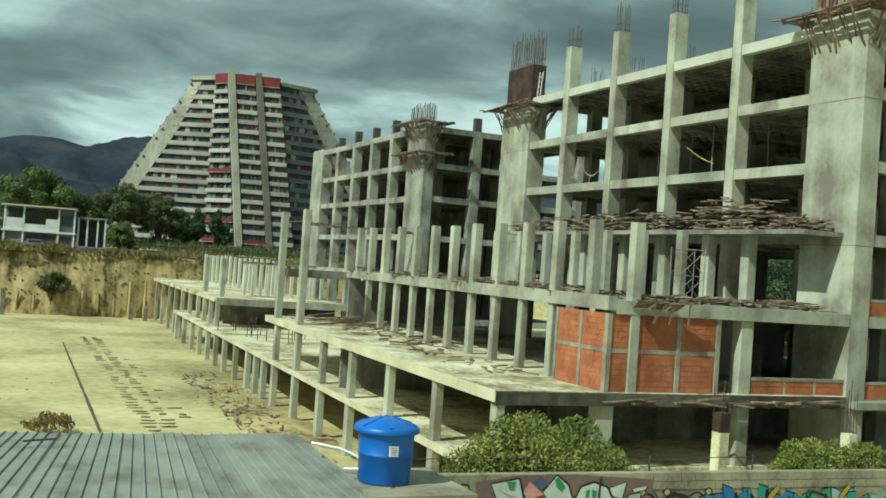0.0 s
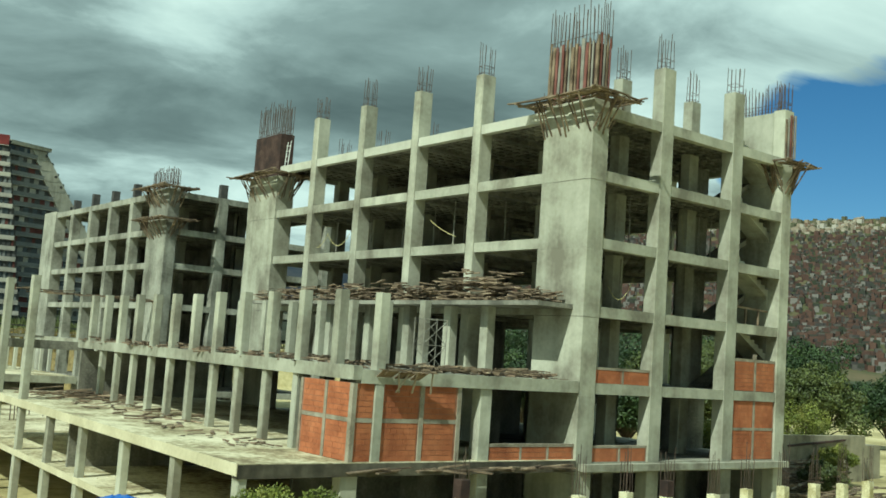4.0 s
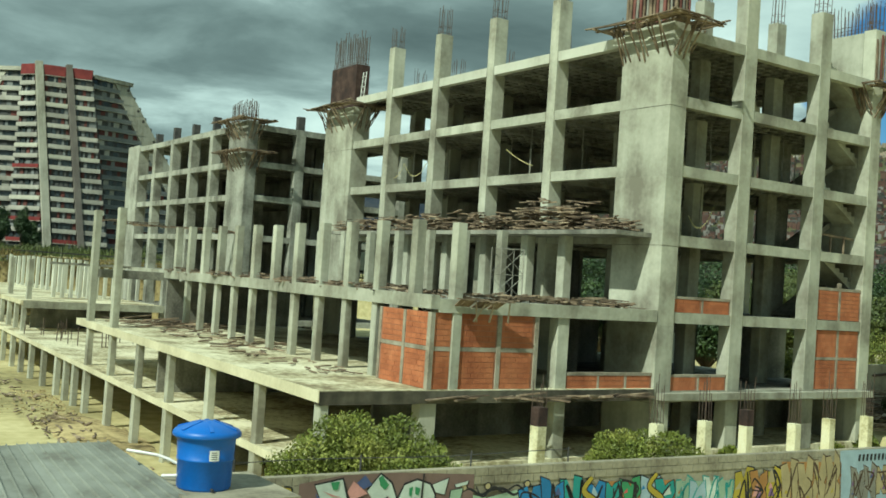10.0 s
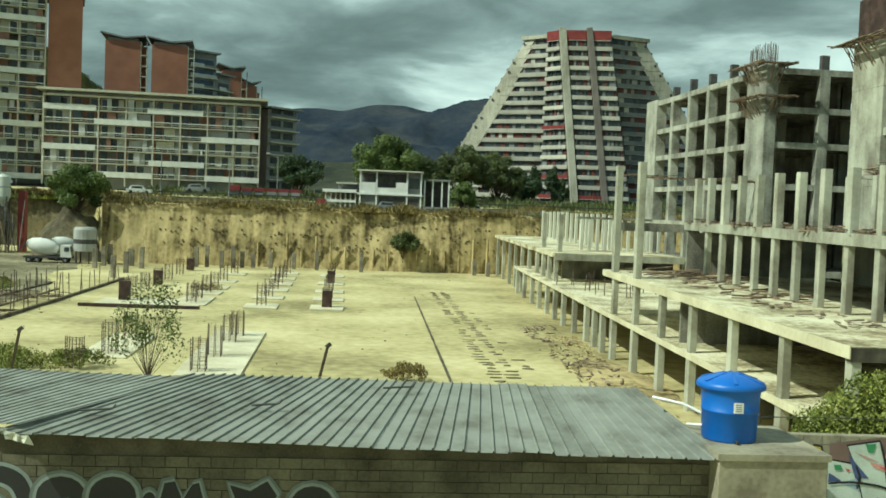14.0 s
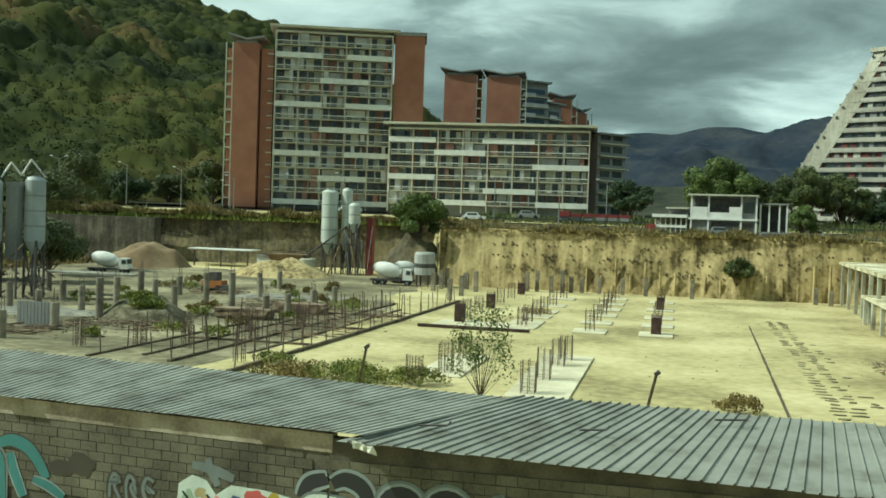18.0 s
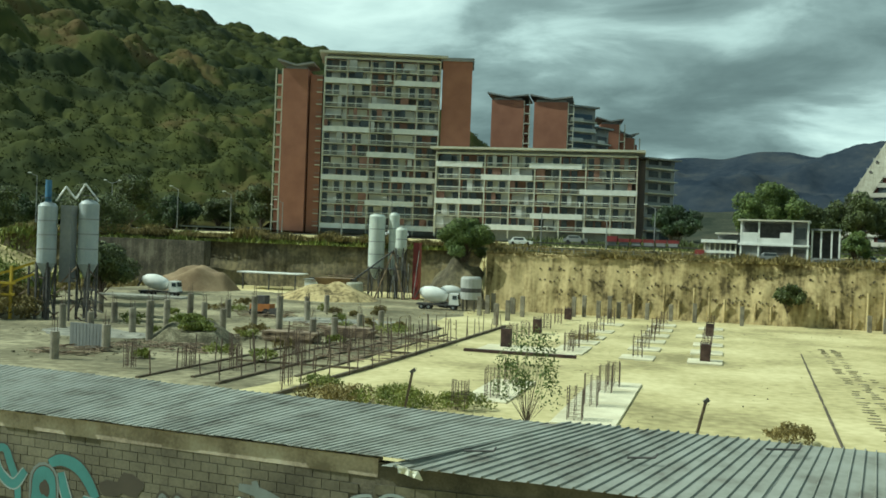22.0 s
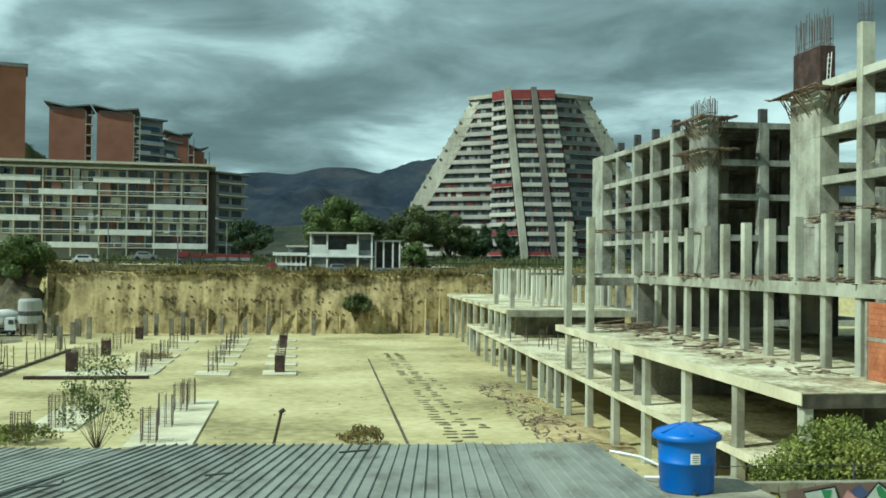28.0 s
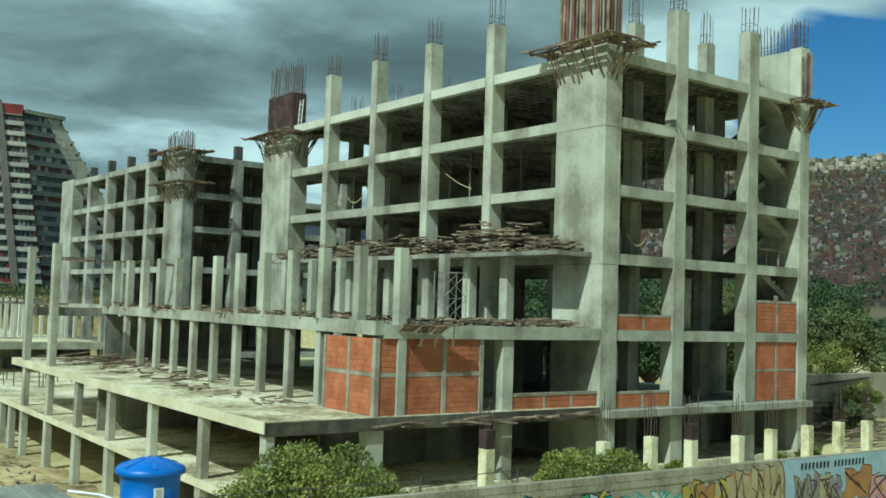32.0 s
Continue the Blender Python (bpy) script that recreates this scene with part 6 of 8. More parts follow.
for a, b in (((-62, 152, 0), (-60, 152, 3)), ((-58, 152, 0), (-60, 152, 3)), ((-57, 153, 3), (-52, 158, 8)), ((-55, 158, 0), (-52, 158, 8)), ((-50, 158, 0), (-52, 158, 8)), ((-64, 152, 3.2), (-56, 152, 3.2)), ((-56, 158, 5), (-50, 158, 5))):
    part("strut", Geo().bar(a, b, .22, .22), STEEL_DARK if a[2] else TIMBER, plant)
pump = thing("silo_pipework", "white and blue pipework on top of the silos", "pipe")
for a, b in (((-69.3, 93, 12.4), (-69.3, 93, 14.8)),):
    part("filter", Geo().rod(a, b, .33, .33, 12), paint("dull blue filter", (.06, .17, .30)), pump, "blue dust filter")
for a, b in (((-68.7, 93.5, 12.6), (-68.0, 94.2, 14.2)), ((-68.0, 94.2, 14.2), (-67.2, 94.8, 12.9)), ((-67.2, 94.8, 12.9), (-66.4, 95.3, 14.6)), ((-66.4, 95.3, 14.6), (-65.2, 96, 12.8))):
    part("pipe", Geo().rod(a, b, .1, .1, 6), PIPE, pump)
part("ladder_shaft", Geo().box(-68.3, 93.8, 4, -67.0, 94.9, 12.2), GREY_WALL, pump)
frame_ = thing("yellow_gantry", "yellow steel gantry beside the silos", "machine")
for a, b in (((-75, 90, 2.5), (-70, 92, 4.8)), ((-75, 90, 4.0), (-70, 92, 6.0)), ((-76, 90, 3.8), (-71.5, 91, 3.8)), ((-76, 90, 2.6), (-71.5, 91, 2.6)), ((-75, 90, 0), (-75, 90, 5)), ((-72, 91, 0), (-72, 91, 5.6))):
    part("strut", Geo().bar(a, b, .25, .25), paint("machine yellow", (.5, .36, .03)), frame_)


PALE_HOPPER = material("dusty grey-white paint", [(0.30, 0.31, 0.29), (0.45, 0.46, 0.43)], 0.7, 0.6, 8, 0.03, streak=0.5)


def mixer_truck(x, y, turn, label):
    t = thing("mixer_truck", label, "truck", "concrete mixer trucks", (x, y, 0))
    t.rotation_euler = (0, 0, radians(turn))
    t.scale = (.8, .8, .8)
    part("chassis", Geo().box(-3.6, -1.1, .8, 4.2, 1.1, 1.1), STEEL_DARK, t)
    drum = Geo()
    prof = [(.5, -3.3), (1.0, -2.6), (1.35, -1.4), (1.4, -.2), (1.15, 1.0), (.8, 1.7), (.3, 1.75)]
    n = 20
    ca, sa = math.cos(.22), math.sin(.22)
    vs = []
    for r, s in prof:
        for i in range(n):
            a = 2 * math.pi * i / n
            u, w = s, r * math.sin(a)
            vs.append((u * ca + w * sa, r * math.cos(a), 2.55 - u * sa + w * ca))
    fs = [tuple(range(n)), tuple(range((len(prof) - 1) * n, len(prof) * n))]
    for k in range(len(prof) - 1):
        fs += [(k * n + i, k * n + (i + 1) % n, (k + 1) * n + (i + 1) % n, (k + 1) * n + i) for i in range(n)]
    drum.add(vs, fs)
    part("drum", drum, WHITE, t, "white mixing drum", True)
    part("chute", Geo().bar((-3.3, 0, 3.4), (-4.2, 0, 1.8), .7, .15), STEEL_DARK, t)
    cab = part("cab", Geo().prism([(2.3, -1.15), (4.1, -1.15), (4.1, 1.15), (2.3, 1.15)], 1.0, 3.0, [(2.3, -1.1), (3.8, -1.1), (3.8, 1.1), (2.3, 1.1)]), WHITE, t, "white cab")
    part("side_window", Geo().box(2.9, -1.17, 2.0, 3.7, -1.12, 2.7), GLASS, cab)
    part("windscreen", Geo().bar((4.02, 0, 2.0), (3.86, 0, 2.8), 2.0, .06, (0, 0, 1)), GLASS, cab)
    for u in (-2.7, -1.4, 3.1):
        for v in (-1.0, 1.0):
            w = part("wheel", Geo().rod((u, v - .17, .5), (u, v + .17, .5), .5, .5, 16), RUBBER, t)
            part("rim", Geo().rod((u, v - .18, .5), (u, v + .18, .5), .24, .24, 10), GREY_WALL, w)


mixer_truck(-39.5, 141.0, 5, "white concrete mixer truck parked by the silos")
mixer_truck(-81.2, 135.5, 8, "dusty white concrete mixer truck by the sand heap")
mixer_truck(-38.2, 146.6, 40, "white concrete mixer truck turned away beside the bank")
tank2 = thing("fuel_tank", "grey-white upright site hopper with a dark band", "tank", at=(-34.7, 141.5, 0))
part("body", Geo().lathe([(1.5, 1.7), (1.5, 2.7)], 20).lathe([(1.5, 3.3), (1.5, 4.6), (1.3, 4.9)], 20), PALE_HOPPER, tank2)
part("band", Geo().lathe([(1.51, 2.7), (1.51, 3.3)], 20), STEEL_DARK, tank2)
for a in range(4):
    part("leg", Geo().bar((1.2 * math.cos(a * 1.571 + .7), 1.2 * math.sin(a * 1.571 + .7), 0), (1.2 * math.cos(a * 1.571 + .7), 1.2 * math.sin(a * 1.571 + .7), 1.75), .18, .18), STEEL_DARK, tank2)
shelter = thing("low_shelter", "low sheet-roofed shelter over the sand", "shelter")
part("roof", Geo().box(-83, 164, 3.0, -71, 168, 3.18), WHITE, shelter)
for x, y in ((-82, 164.3), (-77, 164.3), (-72, 164.3)):
    part("post", Geo().box(x, y, 0, x + .2, y + .2, 3.0), STEEL_DARK, shelter)
hut = thing("site_hut", "small white site hut by the sand heap", "hut", at=(-66.0, 158, 0))
part("wall", Geo().box(-1.0, -1.0, 0, 1.0, 1.0, 2.6), WHITE, hut)
part("roof", Geo().box(-1.2, -1.2, 2.6, 1.2, 1.2, 2.75), TIN, hut)
loader = thing("wheel_loader", "small rusty orange wheel loader", "machine", at=(-53.5, 113, 0))
part("body", Geo().box(-1.4, -.8, .6, 1.2, .8, 1.5), paint("loader orange", (.42, .16, .04)), loader)
part("cab", Geo().box(-.6, -.7, 1.5, .5, .7, 2.5), STEEL_DARK, loader)
part("bucket", Geo().prism([(1.2, -1), (2.2, -1), (2.2, 1), (1.2, 1)], .2, 1.0), STEEL_DARK, loader)
for u in (-.9, .8):
    for v in (-.8, .8):
        part("wheel", Geo().rod((u, v - .15, .5), (u, v + .15, .5), .5, .5, 14), RUBBER, loader)


# ---- the cut bank ----
def bank_face(x, f):
    rib = .22 * abs(math.sin(x * 1.05 + .6 * math.sin(x * .23)))
    return 146.0 + 1.5 * f + rib * (1 - .4 * f) + 1.0 * noise.noise((x * .07, f * .8, 4)) + .25 * noise.noise((x * .55, f * 3, 9)) + .12 * noise.noise((x * 1.7, f * 12, 2))


OLD_BANK = material("dark stained bank", [(0.05, 0.042, 0.024), (0.11, 0.095, 0.055), (0.22, 0.185, 0.10)], 0.97, 0.16, 1.6, 0.5, 0.5, streak=0.5)


def build_bank():
    rows, xs = [], list(np.arange(-34, 62, .55))
    nz = 17
    top_z = 8.45
    for k in range(nz):
        f = k / (nz - 1)
        row = []
        for x in xs:
            y = bank_face(x, f)
            z = -.2 + (top_z + .2) * f + .3 * noise.noise((x * .3, 0, 7)) * f
            row.append((x, y, z))
        rows.append(row)
    rows.append([(x, 150.2, top_z + .15 + .25 * noise.noise((x * .4, 1, 1))) for x in xs])
    rows.append([(x, 153.5, 8.2) for x in xs])
    structure("cut_bank", Geo().grid(rows), EARTH_CUT, "tall eroded cut clay bank with vertical ribs", "bank", True)
    for x in list(np.arange(-12, 22, 2.05)):
        pile = tagged(part("buried_post", Geo().lathe([(.2, -.1), (.18, rnd(2.0, 5.5))], 8, x, 146.25), EARTH_CUT), "slim exposed pile in the clay bank", "pile", "piles in the bank")
    g = Geo()
    rs = random.Random(5)
    for k in range(200):                           # small nail holes
        x, f = rs.uniform(-26, 40), rs.choice((.35, .55, .75)) + rs.uniform(-.05, .05)
        y = bank_face(x, f) - .1
        z = 8.45 * f
        g.prism([(x - .1, y), (x + .1, y), (x + .1, y + .5), (x - .1, y + .5)], z, z + .2)
    tagged(part("anchor_head", g, DARK_SOIL), "dark anchor heads dotted over the clay bank", "anchor", kind="stuff")
    # the older, darker wall set further back
    rows = []
    xs = list(np.arange(-140, -36, 1.2))
    for k in range(12):
        f = k / 11
        rows.append([(x, 172.5 + 1.0 * f + .8 * noise.noise((x * .1, f * 2, 4)) + .4 * noise.noise((x * .5, f * 6, 8)), -.2 + 9.2 * f) for x in xs])
    rows.append([(x, 178, 9.2) for x in xs])
    structure("retaining_bank", Geo().grid(rows), OLD_BANK, "dark stained retaining bank behind the batching plant", "bank", True)
    # its shaded face is painted dark, along with the stains
    structure("retaining_wall", Geo().box(-116, 168.5, -.1, -92, 171, 8.2), STAIN_SHADE_WALL, "dark concrete retaining wall", "wall")
    side = [[(-33.6 - 5.4 * u, 146.2 + 27 * u + .6 * noise.noise((u * 6, f * 3, 2)), -.2 + 8.6 * f + .4 * u) for u in np.linspace(0, 1, 24)] for f in np.linspace(0, 1, 9)]
    structure("bank_side", Geo().grid(side), OLD_BANK, "dark sloping flank of the bank", "bank", True)


build_bank()


def grass_strip(name, label, x0, x1, y0, y1, z, n, size, mat, seed):
    """Blades in uneven tufts."""
    rs = np.random.RandomState(seed)
    x, y = rs.uniform(x0, x1, n), rs.uniform(y0, y1, n)
    hgt = size * (0.4 + rs.rand(n)) * (0.6 + 0.6 * np.sin(x * .35 + 2 * np.sin(x * .11)) ** 2)
    hgt = hgt * np.array([.3 + 1.5 * abs(noise.noise((p * .11, q * .15, seed))) + .5 * max(0, noise.noise((p * .5, q * .5, seed))) for p, q in zip(x, y)])
    ang, lean = rs.uniform(0, 6.28, n), rs.normal(0, .3, (n, 2)) * hgt[:, None]
    w = .12 + .05 * size
    z = np.full(n, z) if z is not None else np.array([ground_z(p, q) - .1 for p, q in zip(x, y)])
    a = np.stack([x - w * np.cos(ang), y - w * np.sin(ang), z], 1)
    b = np.stack([x + w * np.cos(ang), y + w * np.sin(ang), z], 1)
    c = np.stack([x + lean[:, 0], y + lean[:, 1], z + hgt], 1)
    me = bpy.data.meshes.new(name)
    me.from_pydata(np.stack([a, b, c], 1).reshape(-1, 3).tolist(), [], np.arange(3 * n).reshape(-1, 3).tolist())
    me.materials.append(mat)
    tagged(part(name, me, mat), label, "grass", kind="stuff")


grass_strip("dry_grass", "dry brown grass along the bank's brow", -34, 60, 147.0, 153, 8.3, 26000, .8, LEAF_DRY, 1)
grass_strip("green_grass", "green grass and weeds above the bank", -34, 60, 148.5, 162, 8.3, 14000, .8, LEAF_MID, 2)
grass_strip("dry_grass", "tall yellow grass above the dark bank", -140, -38, 172.4, 180, 9.0, 30000, 1.5, LEAF_DRY, 3)
grass_strip("green_grass", "weeds hanging over the dark bank", -140, -38, 172.0, 177, 8.2, 12000, 1.3, LEAF, 4)
grass_strip("dry_grass", "rough dry grass between the bank and the road", -40, 90, 155, 181, None, 30000, 1.0, LEAF_DRY, 11)
grass_strip("green_grass", "rough green grass beyond the road", -40, 110, 191, 235, None, 26000, 1.5, LEAF_MID, 12)
grass_strip("green_grass", "overgrown green slope behind the silos", -200, -112, 95, 182, None, 34000, 1.7, LEAF, 13)
grass_strip("dry_grass", "dry yellow grass behind the silos", -126, -98, 96, 166, None, 12000, 1.2, LEAF_DRY, 14)
tree("weed_tuft", "weeds spreading down the earth heap", -45.2, 82, .7, 1.0, 2.2, 3000, .2, LEAF, 61, .01, "weeds", .02, .7, 30, .3, .2, 1.0)
mound("earth_mound", "steep dark earth slope at the bank's corner", -38.6, 151.5, 6.0, 5.5, 7.0, OLD_BANK, 9, 40)
mound("earth_mound", "fallen dark earth at the foot of the slope", -36.0, 147.5, 3.4, 3.0, 2.6, OLD_BANK, 12, 26)
tree("bank_bush", "dark bush growing out of the clay bank", 8.5, 145.6, 1.5, 4.6, 2.6, 3500, .35, LEAF_MID, 101, .05, "bush", .05, .9, 26, .6, .2)
tree("tree", "broad green tree at the bank's corner", -38.3, 150.5, 6.0, 7.8, 5.4, 30000, .30, LEAF_GREEN, 102, .3, "tree", .06, .75, 44, .6, .22)
structure("road", Geo().box(-200, 182, 10.1, 120, 190, 10.32), ASPHALT, "asphalt road above the bank", "road")

# rubble and rubbish strewn over the churned part of the pit
def strew(label, n, x0, x1, y0, y1, s0, s1, mat, seed, z=.03):
    rs, g = random.Random(seed), Geo()
    for k in range(n):
        c = rs.random()
        x, y = x0 + (x1 - x0) * rs.random(), y0 + (y1 - y0) * rs.random()
        if noise.noise((x * .12, y * .12, seed)) < -.05:
            continue
        s, a = rs.uniform(s0, s1) * (2 if c > .95 else 1), rs.uniform(0, 3)
        q = [(x + s * math.cos(a + 1.57 * i) * rs.uniform(.6, 1.2), y + s * math.sin(a + 1.57 * i) * rs.uniform(.6, 1.2)) for i in range(4)]
        g.prism(q, z - s * .6, z + s * rs.uniform(.1, .5), [(x + (u - x) * .6, y + (v - y) * .6) for u, v in q])
    tagged(part("rubble", g, mat), label, "rubble", kind="stuff")


strew("broken concrete and clods strewn between the posts", 1500, -66, -33, 64, 125, .06, .17, RUBBLE_SOIL, 3)
strew("lumps of rubble round the overgrown heap", 1500, -51, -41, 76, 90, .05, .2, RUBBLE_SOIL, 4, .06)
strew("pale clods on the far pit floor", 500, -60, -28, 110, 150, .08, .22, EARTH_CUT, 6)
strew("small stones and litter on the pale floor", 240, -26, 14, 54, 140, .03, .10, RUBBLE_SOIL, 8)
for k in range(26):
    rs = random.Random(900 + k)
    x, y = rs.uniform(-64, -34), rs.uniform(66, 130)
    tree("weed_tuft", "low yellow-green weeds among the posts", x, y, 0, rs.uniform(.5, 1.1), rs.uniform(.8, 1.8), 500, .2, LEAF if k % 2 else LEAF_DRY, 400 + k, .01, "weeds", .02, .8, 14, .3, .2, 1.0)
for i, (x, y, w, d) in enumerate(((-57, 84, 6, 4), (-64, 112, 8, 5), (-44, 112, 7, 4), (-60, 76, 5, 3))):
    g = Geo().prism(blob(x, y, w, d, 18, .35, 50 + i), -.05, .06)
    tagged(part("spilt_slab", g, MUD if i % 2 else CONCRETE_OLD_SHADED), "thin sheet of spilt concrete on the mud", "concrete", "sheets of spilt concrete")
# bracing and pipes under the near silos
clutter = thing("steel_trestle", "tangle of rusty braces under the grey silos", "machine")
rs = random.Random(17)
for k in range(34):
    x, y, z = rs.uniform(-71.5, -63.5), rs.uniform(91.5, 96.5), rs.uniform(.3, 4.6)
    part("brace", Geo().bar((x, y, z), (x + rs.uniform(-2.2, 2.2), y + rs.uniform(-.8, .8), z + rs.uniform(-1.6, 1.8)), .12, .12), (REBAR, STEEL_DARK, TIMBER)[k % 3], clutter)
for x in (-71, -68.5, -66, -63.8):
    part("leg", Geo().bar((x, 92.5, 0), (x, 92.5, 5.6), .18, .18), STEEL_DARK, clutter)

timber_heap("broken timber strewn on the earth beside the podium", 13.2, 40, 16.6, 60, .08, 70, .12, "y", 1.2)
timber_heap("broken timber strewn on the earth beside the podium", 14.0, 60, 17.5, 84, .08, 60, .12, "y", 1.3)
strew("dust and chippings on the terrace slab", 1400, 18, 26, FY + .5, 66, .03, .11, SLAB_TOP, 21, Z1)
strew("dust and chippings on the lower slab", 500, 18, 24, FY + .5, 70, .03, .1, SLAB_TOP, 22, Z0)
timber_heap("small offcuts strewn over the terrace", 17.8, 33.5, 21.3, 52, Z1, 40, .05, "x", .7)


# ---- houses and blocks beyond the road ----
def local_frame(x0, y0, x1, y1):
    """Turns (along, out of the face, up) into the world for a facade from one plan point to another."""
    a, d = Vector((x0, y0, 0)), Vector((x1 - x0, y1 - y0, 0)).normalized()
    n = Vector((d.y, -d.x, 0))
    return a, d, n


class Facade:
    def __init__(self, parent, x0, y0, x1, y1):
        self.p, (self.a, self.d, self.n) = parent, local_frame(x0, y0, x1, y1)
        self.length = math.hypot(x1 - x0, y1 - y0)

    def box(self, name, u0, u1, o0, o1, z0, z1, mat, label="", parent=None):
        """A block from u0 to u1 along the face, standing o0 to o1 out of it."""
        c = [self.a + self.d * u + self.n * o for u, o in ((u0, o1), (u1, o1), (u1, o0), (u0, o0))]
        return part(name, Geo().prism([(v.x, v.y) for v in c], z0, z1), mat, parent or self.p, label)


# the loggias' deep shade painted as a wall colour, given to some panels
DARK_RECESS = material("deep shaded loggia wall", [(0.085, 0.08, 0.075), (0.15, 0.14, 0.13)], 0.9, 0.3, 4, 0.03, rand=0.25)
PALE_GREY = material("pale grey panel", [(0.38, 0.39, 0.38), (0.55, 0.56, 0.54)], 0.85, 0.3, 3, 0.03, rand=0.2)


def apartment(label, x0, y0, x1, y1, z0, storeys, h, depth, bays, roof_over, seed, pattern):
    """A long block of deep loggias with solid and railed fronts in turn."""
    rs = random.Random(seed)
    b = thing("apartment_block", label, "building", "apartment blocks above the bank")
    f = Facade(b, x0, y0, x1, y1)
    L = f.length
    top = z0 + storeys * h
    f.box("body", .3, L - .3, -depth, -2.0, z0 - 2, top, FACADE_BRICK)
    f.box("end_wall", L - .35, L, -depth, .1, z0 - 2, top + .3, FACADE_BRICK, "brick end wall")
    f.box("end_wall", 0, .35, -2.2, .1, z0 - 2, top + .3, CREAM)
    f.box("roof", -1.2, L + 1.5, -depth - .5, 1.0, top + 1.1, top + 1.6, CREAM, "thin overhanging roof slab")
    f.box("attic", .6, L - .6, -depth + 1, -1.5, top, top + 1.1, GREY_WALL)
    w = L / bays
    for s in range(storeys):
        z = z0 + s * h
        f.box("floor_slab", .35, L - .35, -2.1, .05, z - .12, z + .1, CREAM)
        for i in range(bays):
            u = i * w
            # back wall: panels and glass
            cut = u + w * rs.choice((.35, .5, .62))
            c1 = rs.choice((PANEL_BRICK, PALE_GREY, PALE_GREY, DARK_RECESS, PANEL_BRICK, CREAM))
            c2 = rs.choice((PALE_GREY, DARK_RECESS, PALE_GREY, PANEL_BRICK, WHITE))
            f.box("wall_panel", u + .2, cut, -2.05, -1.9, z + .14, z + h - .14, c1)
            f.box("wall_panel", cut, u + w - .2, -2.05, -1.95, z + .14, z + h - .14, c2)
            f.box("window", u + w * .08, u + w * .3, -1.9, -1.82, z + .4, z + h - .3, GLASS)
            f.box("window", cut + w * .06, cut + w * .3, -1.95, -1.85, z + .2, z + h - .3, GLASS)
            if rs.random() < .42:                      # full-height infill set in the front plane
                a = rs.choice((.06, .3, .62))
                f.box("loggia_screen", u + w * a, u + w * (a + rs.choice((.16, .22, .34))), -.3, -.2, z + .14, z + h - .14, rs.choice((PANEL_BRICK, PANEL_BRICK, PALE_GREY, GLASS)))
            if rs.random() < .3:
                f.box("curtain", u + w * rs.choice((.1, .4, .7)), u + w * rs.choice((.78, .88)), -1.2, -1.15, z + .9, z + h - .3, rs.choice((PALE_GREY, CREAM)))
            f.box("rail", u + .1, u + w - .05, .0, .07, z + .82, z + 1.0, WHITE)
            f.box("rail", u + .1, u + w - .05, .0, .06, z + .42, z + .5, CREAM)
        for a, c in pattern[s % len(pattern)]:
            f.box("parapet", L * a + .1, L * c - .05, -.08, .16, z - .12, z + 1.1, WHITE, "white balcony parapet")
    for i in range(bays + 1):
        u = min(i * w, L - .2)
        f.box("pier", max(0.02, u - .13), u + .13, -.3, .12, z0 - 2, top, CREAM)
    f.box("edge_beam", 0, L, -.4, .16, top - .05, top + .35, CREAM)
    f.box("plinth_wall", .5, L - .5, -2.2, -1.2, z0 - 2.6, z0 - .2, GREY_WALL)
    return b


apartment("tall brick and concrete apartment block with white balconies", -91.6, 221.8, -65.8, 230.8, 12.0, 14, 2.83, 15, 5, 1, 1, (((0, .4), (.6, 1)), (), ((.38, .8),), ()))
apartment("long low apartment block with white balconies", -65.4, 227.6, -19.3, 231.4, 13.0, 6, 2.85, 13, 8, 1, 2, (((.74, 1), (.24, .5)), ((.48, .74), (0, .01)), ((0, .24), (.72, .73)), ((.72, 1), (.24, .25)), ((.23, .49),), ((0, .24), (.47, .73))))


def brick_tower(label, x0, y0, x1, y1, z0, z1, depth, slope=0.0, side="r"):
    b = thing("brick_tower", label, "building", "brick stair towers and blocks")
    f = Facade(b, x0, y0, x1, y1)
    f.box("body", 0, f.length, -depth, 0, z0, z1, FACADE_BRICK)
    for u0, u1, za, zb_ in ((-1.3, f.length * .55, 2.0, .75), (f.length * .5, f.length + 1.3, .75, 1.5)):
        p, q = f.a + f.d * u0 - f.n * depth / 2, f.a + f.d * u1 - f.n * depth / 2
        part("roof", Geo().bar((p.x, p.y, z1 + za), (q.x, q.y, z1 + zb_), depth + 1.4, .4), GREY_WALL, b, "thin tilted roof slab")
    f.box("attic", .5, f.length - .5, -depth + .5, -.5, z1, z1 + .7, GREY_WALL)
    n = int((z1 - z0) / 2.9)
    for k in range(n):
        z = z0 + k * 2.9
        u0, u1 = (f.length, f.length + 1.8) if side == "r" else (-1.8, 0)
        f.box("balcony_floor", u0, u1, -3.5, -.05, z - .12, z + .12, CREAM)
        f.box("balcony_back", u0, u1 - (.2 if side == "r" else 0), -3.5, -3.2, z + .12, z + 2.78, FACADE_BRICK)
    for u in ((f.length + .02, f.length + 1.6) if side == "r" else (-1.8, -.3)):
        f.box("balcony_post", u, u + .25, -.4, -.05, z0, z1, CREAM)
    return b


wing = thing("brick_wing", "blank brick end wing of the tall block", "building", "brick stair towers and blocks")
wf = Facade(wing, -65.6, 231.4, -58.6, 233.2)
wf.box("body", 0, 7.0, -12, 0, 9, 52.2, FACADE_BRICK)
wf.box("roof", -.4, 7.4, -12, .4, 52.2, 53.0, GREY_WALL)
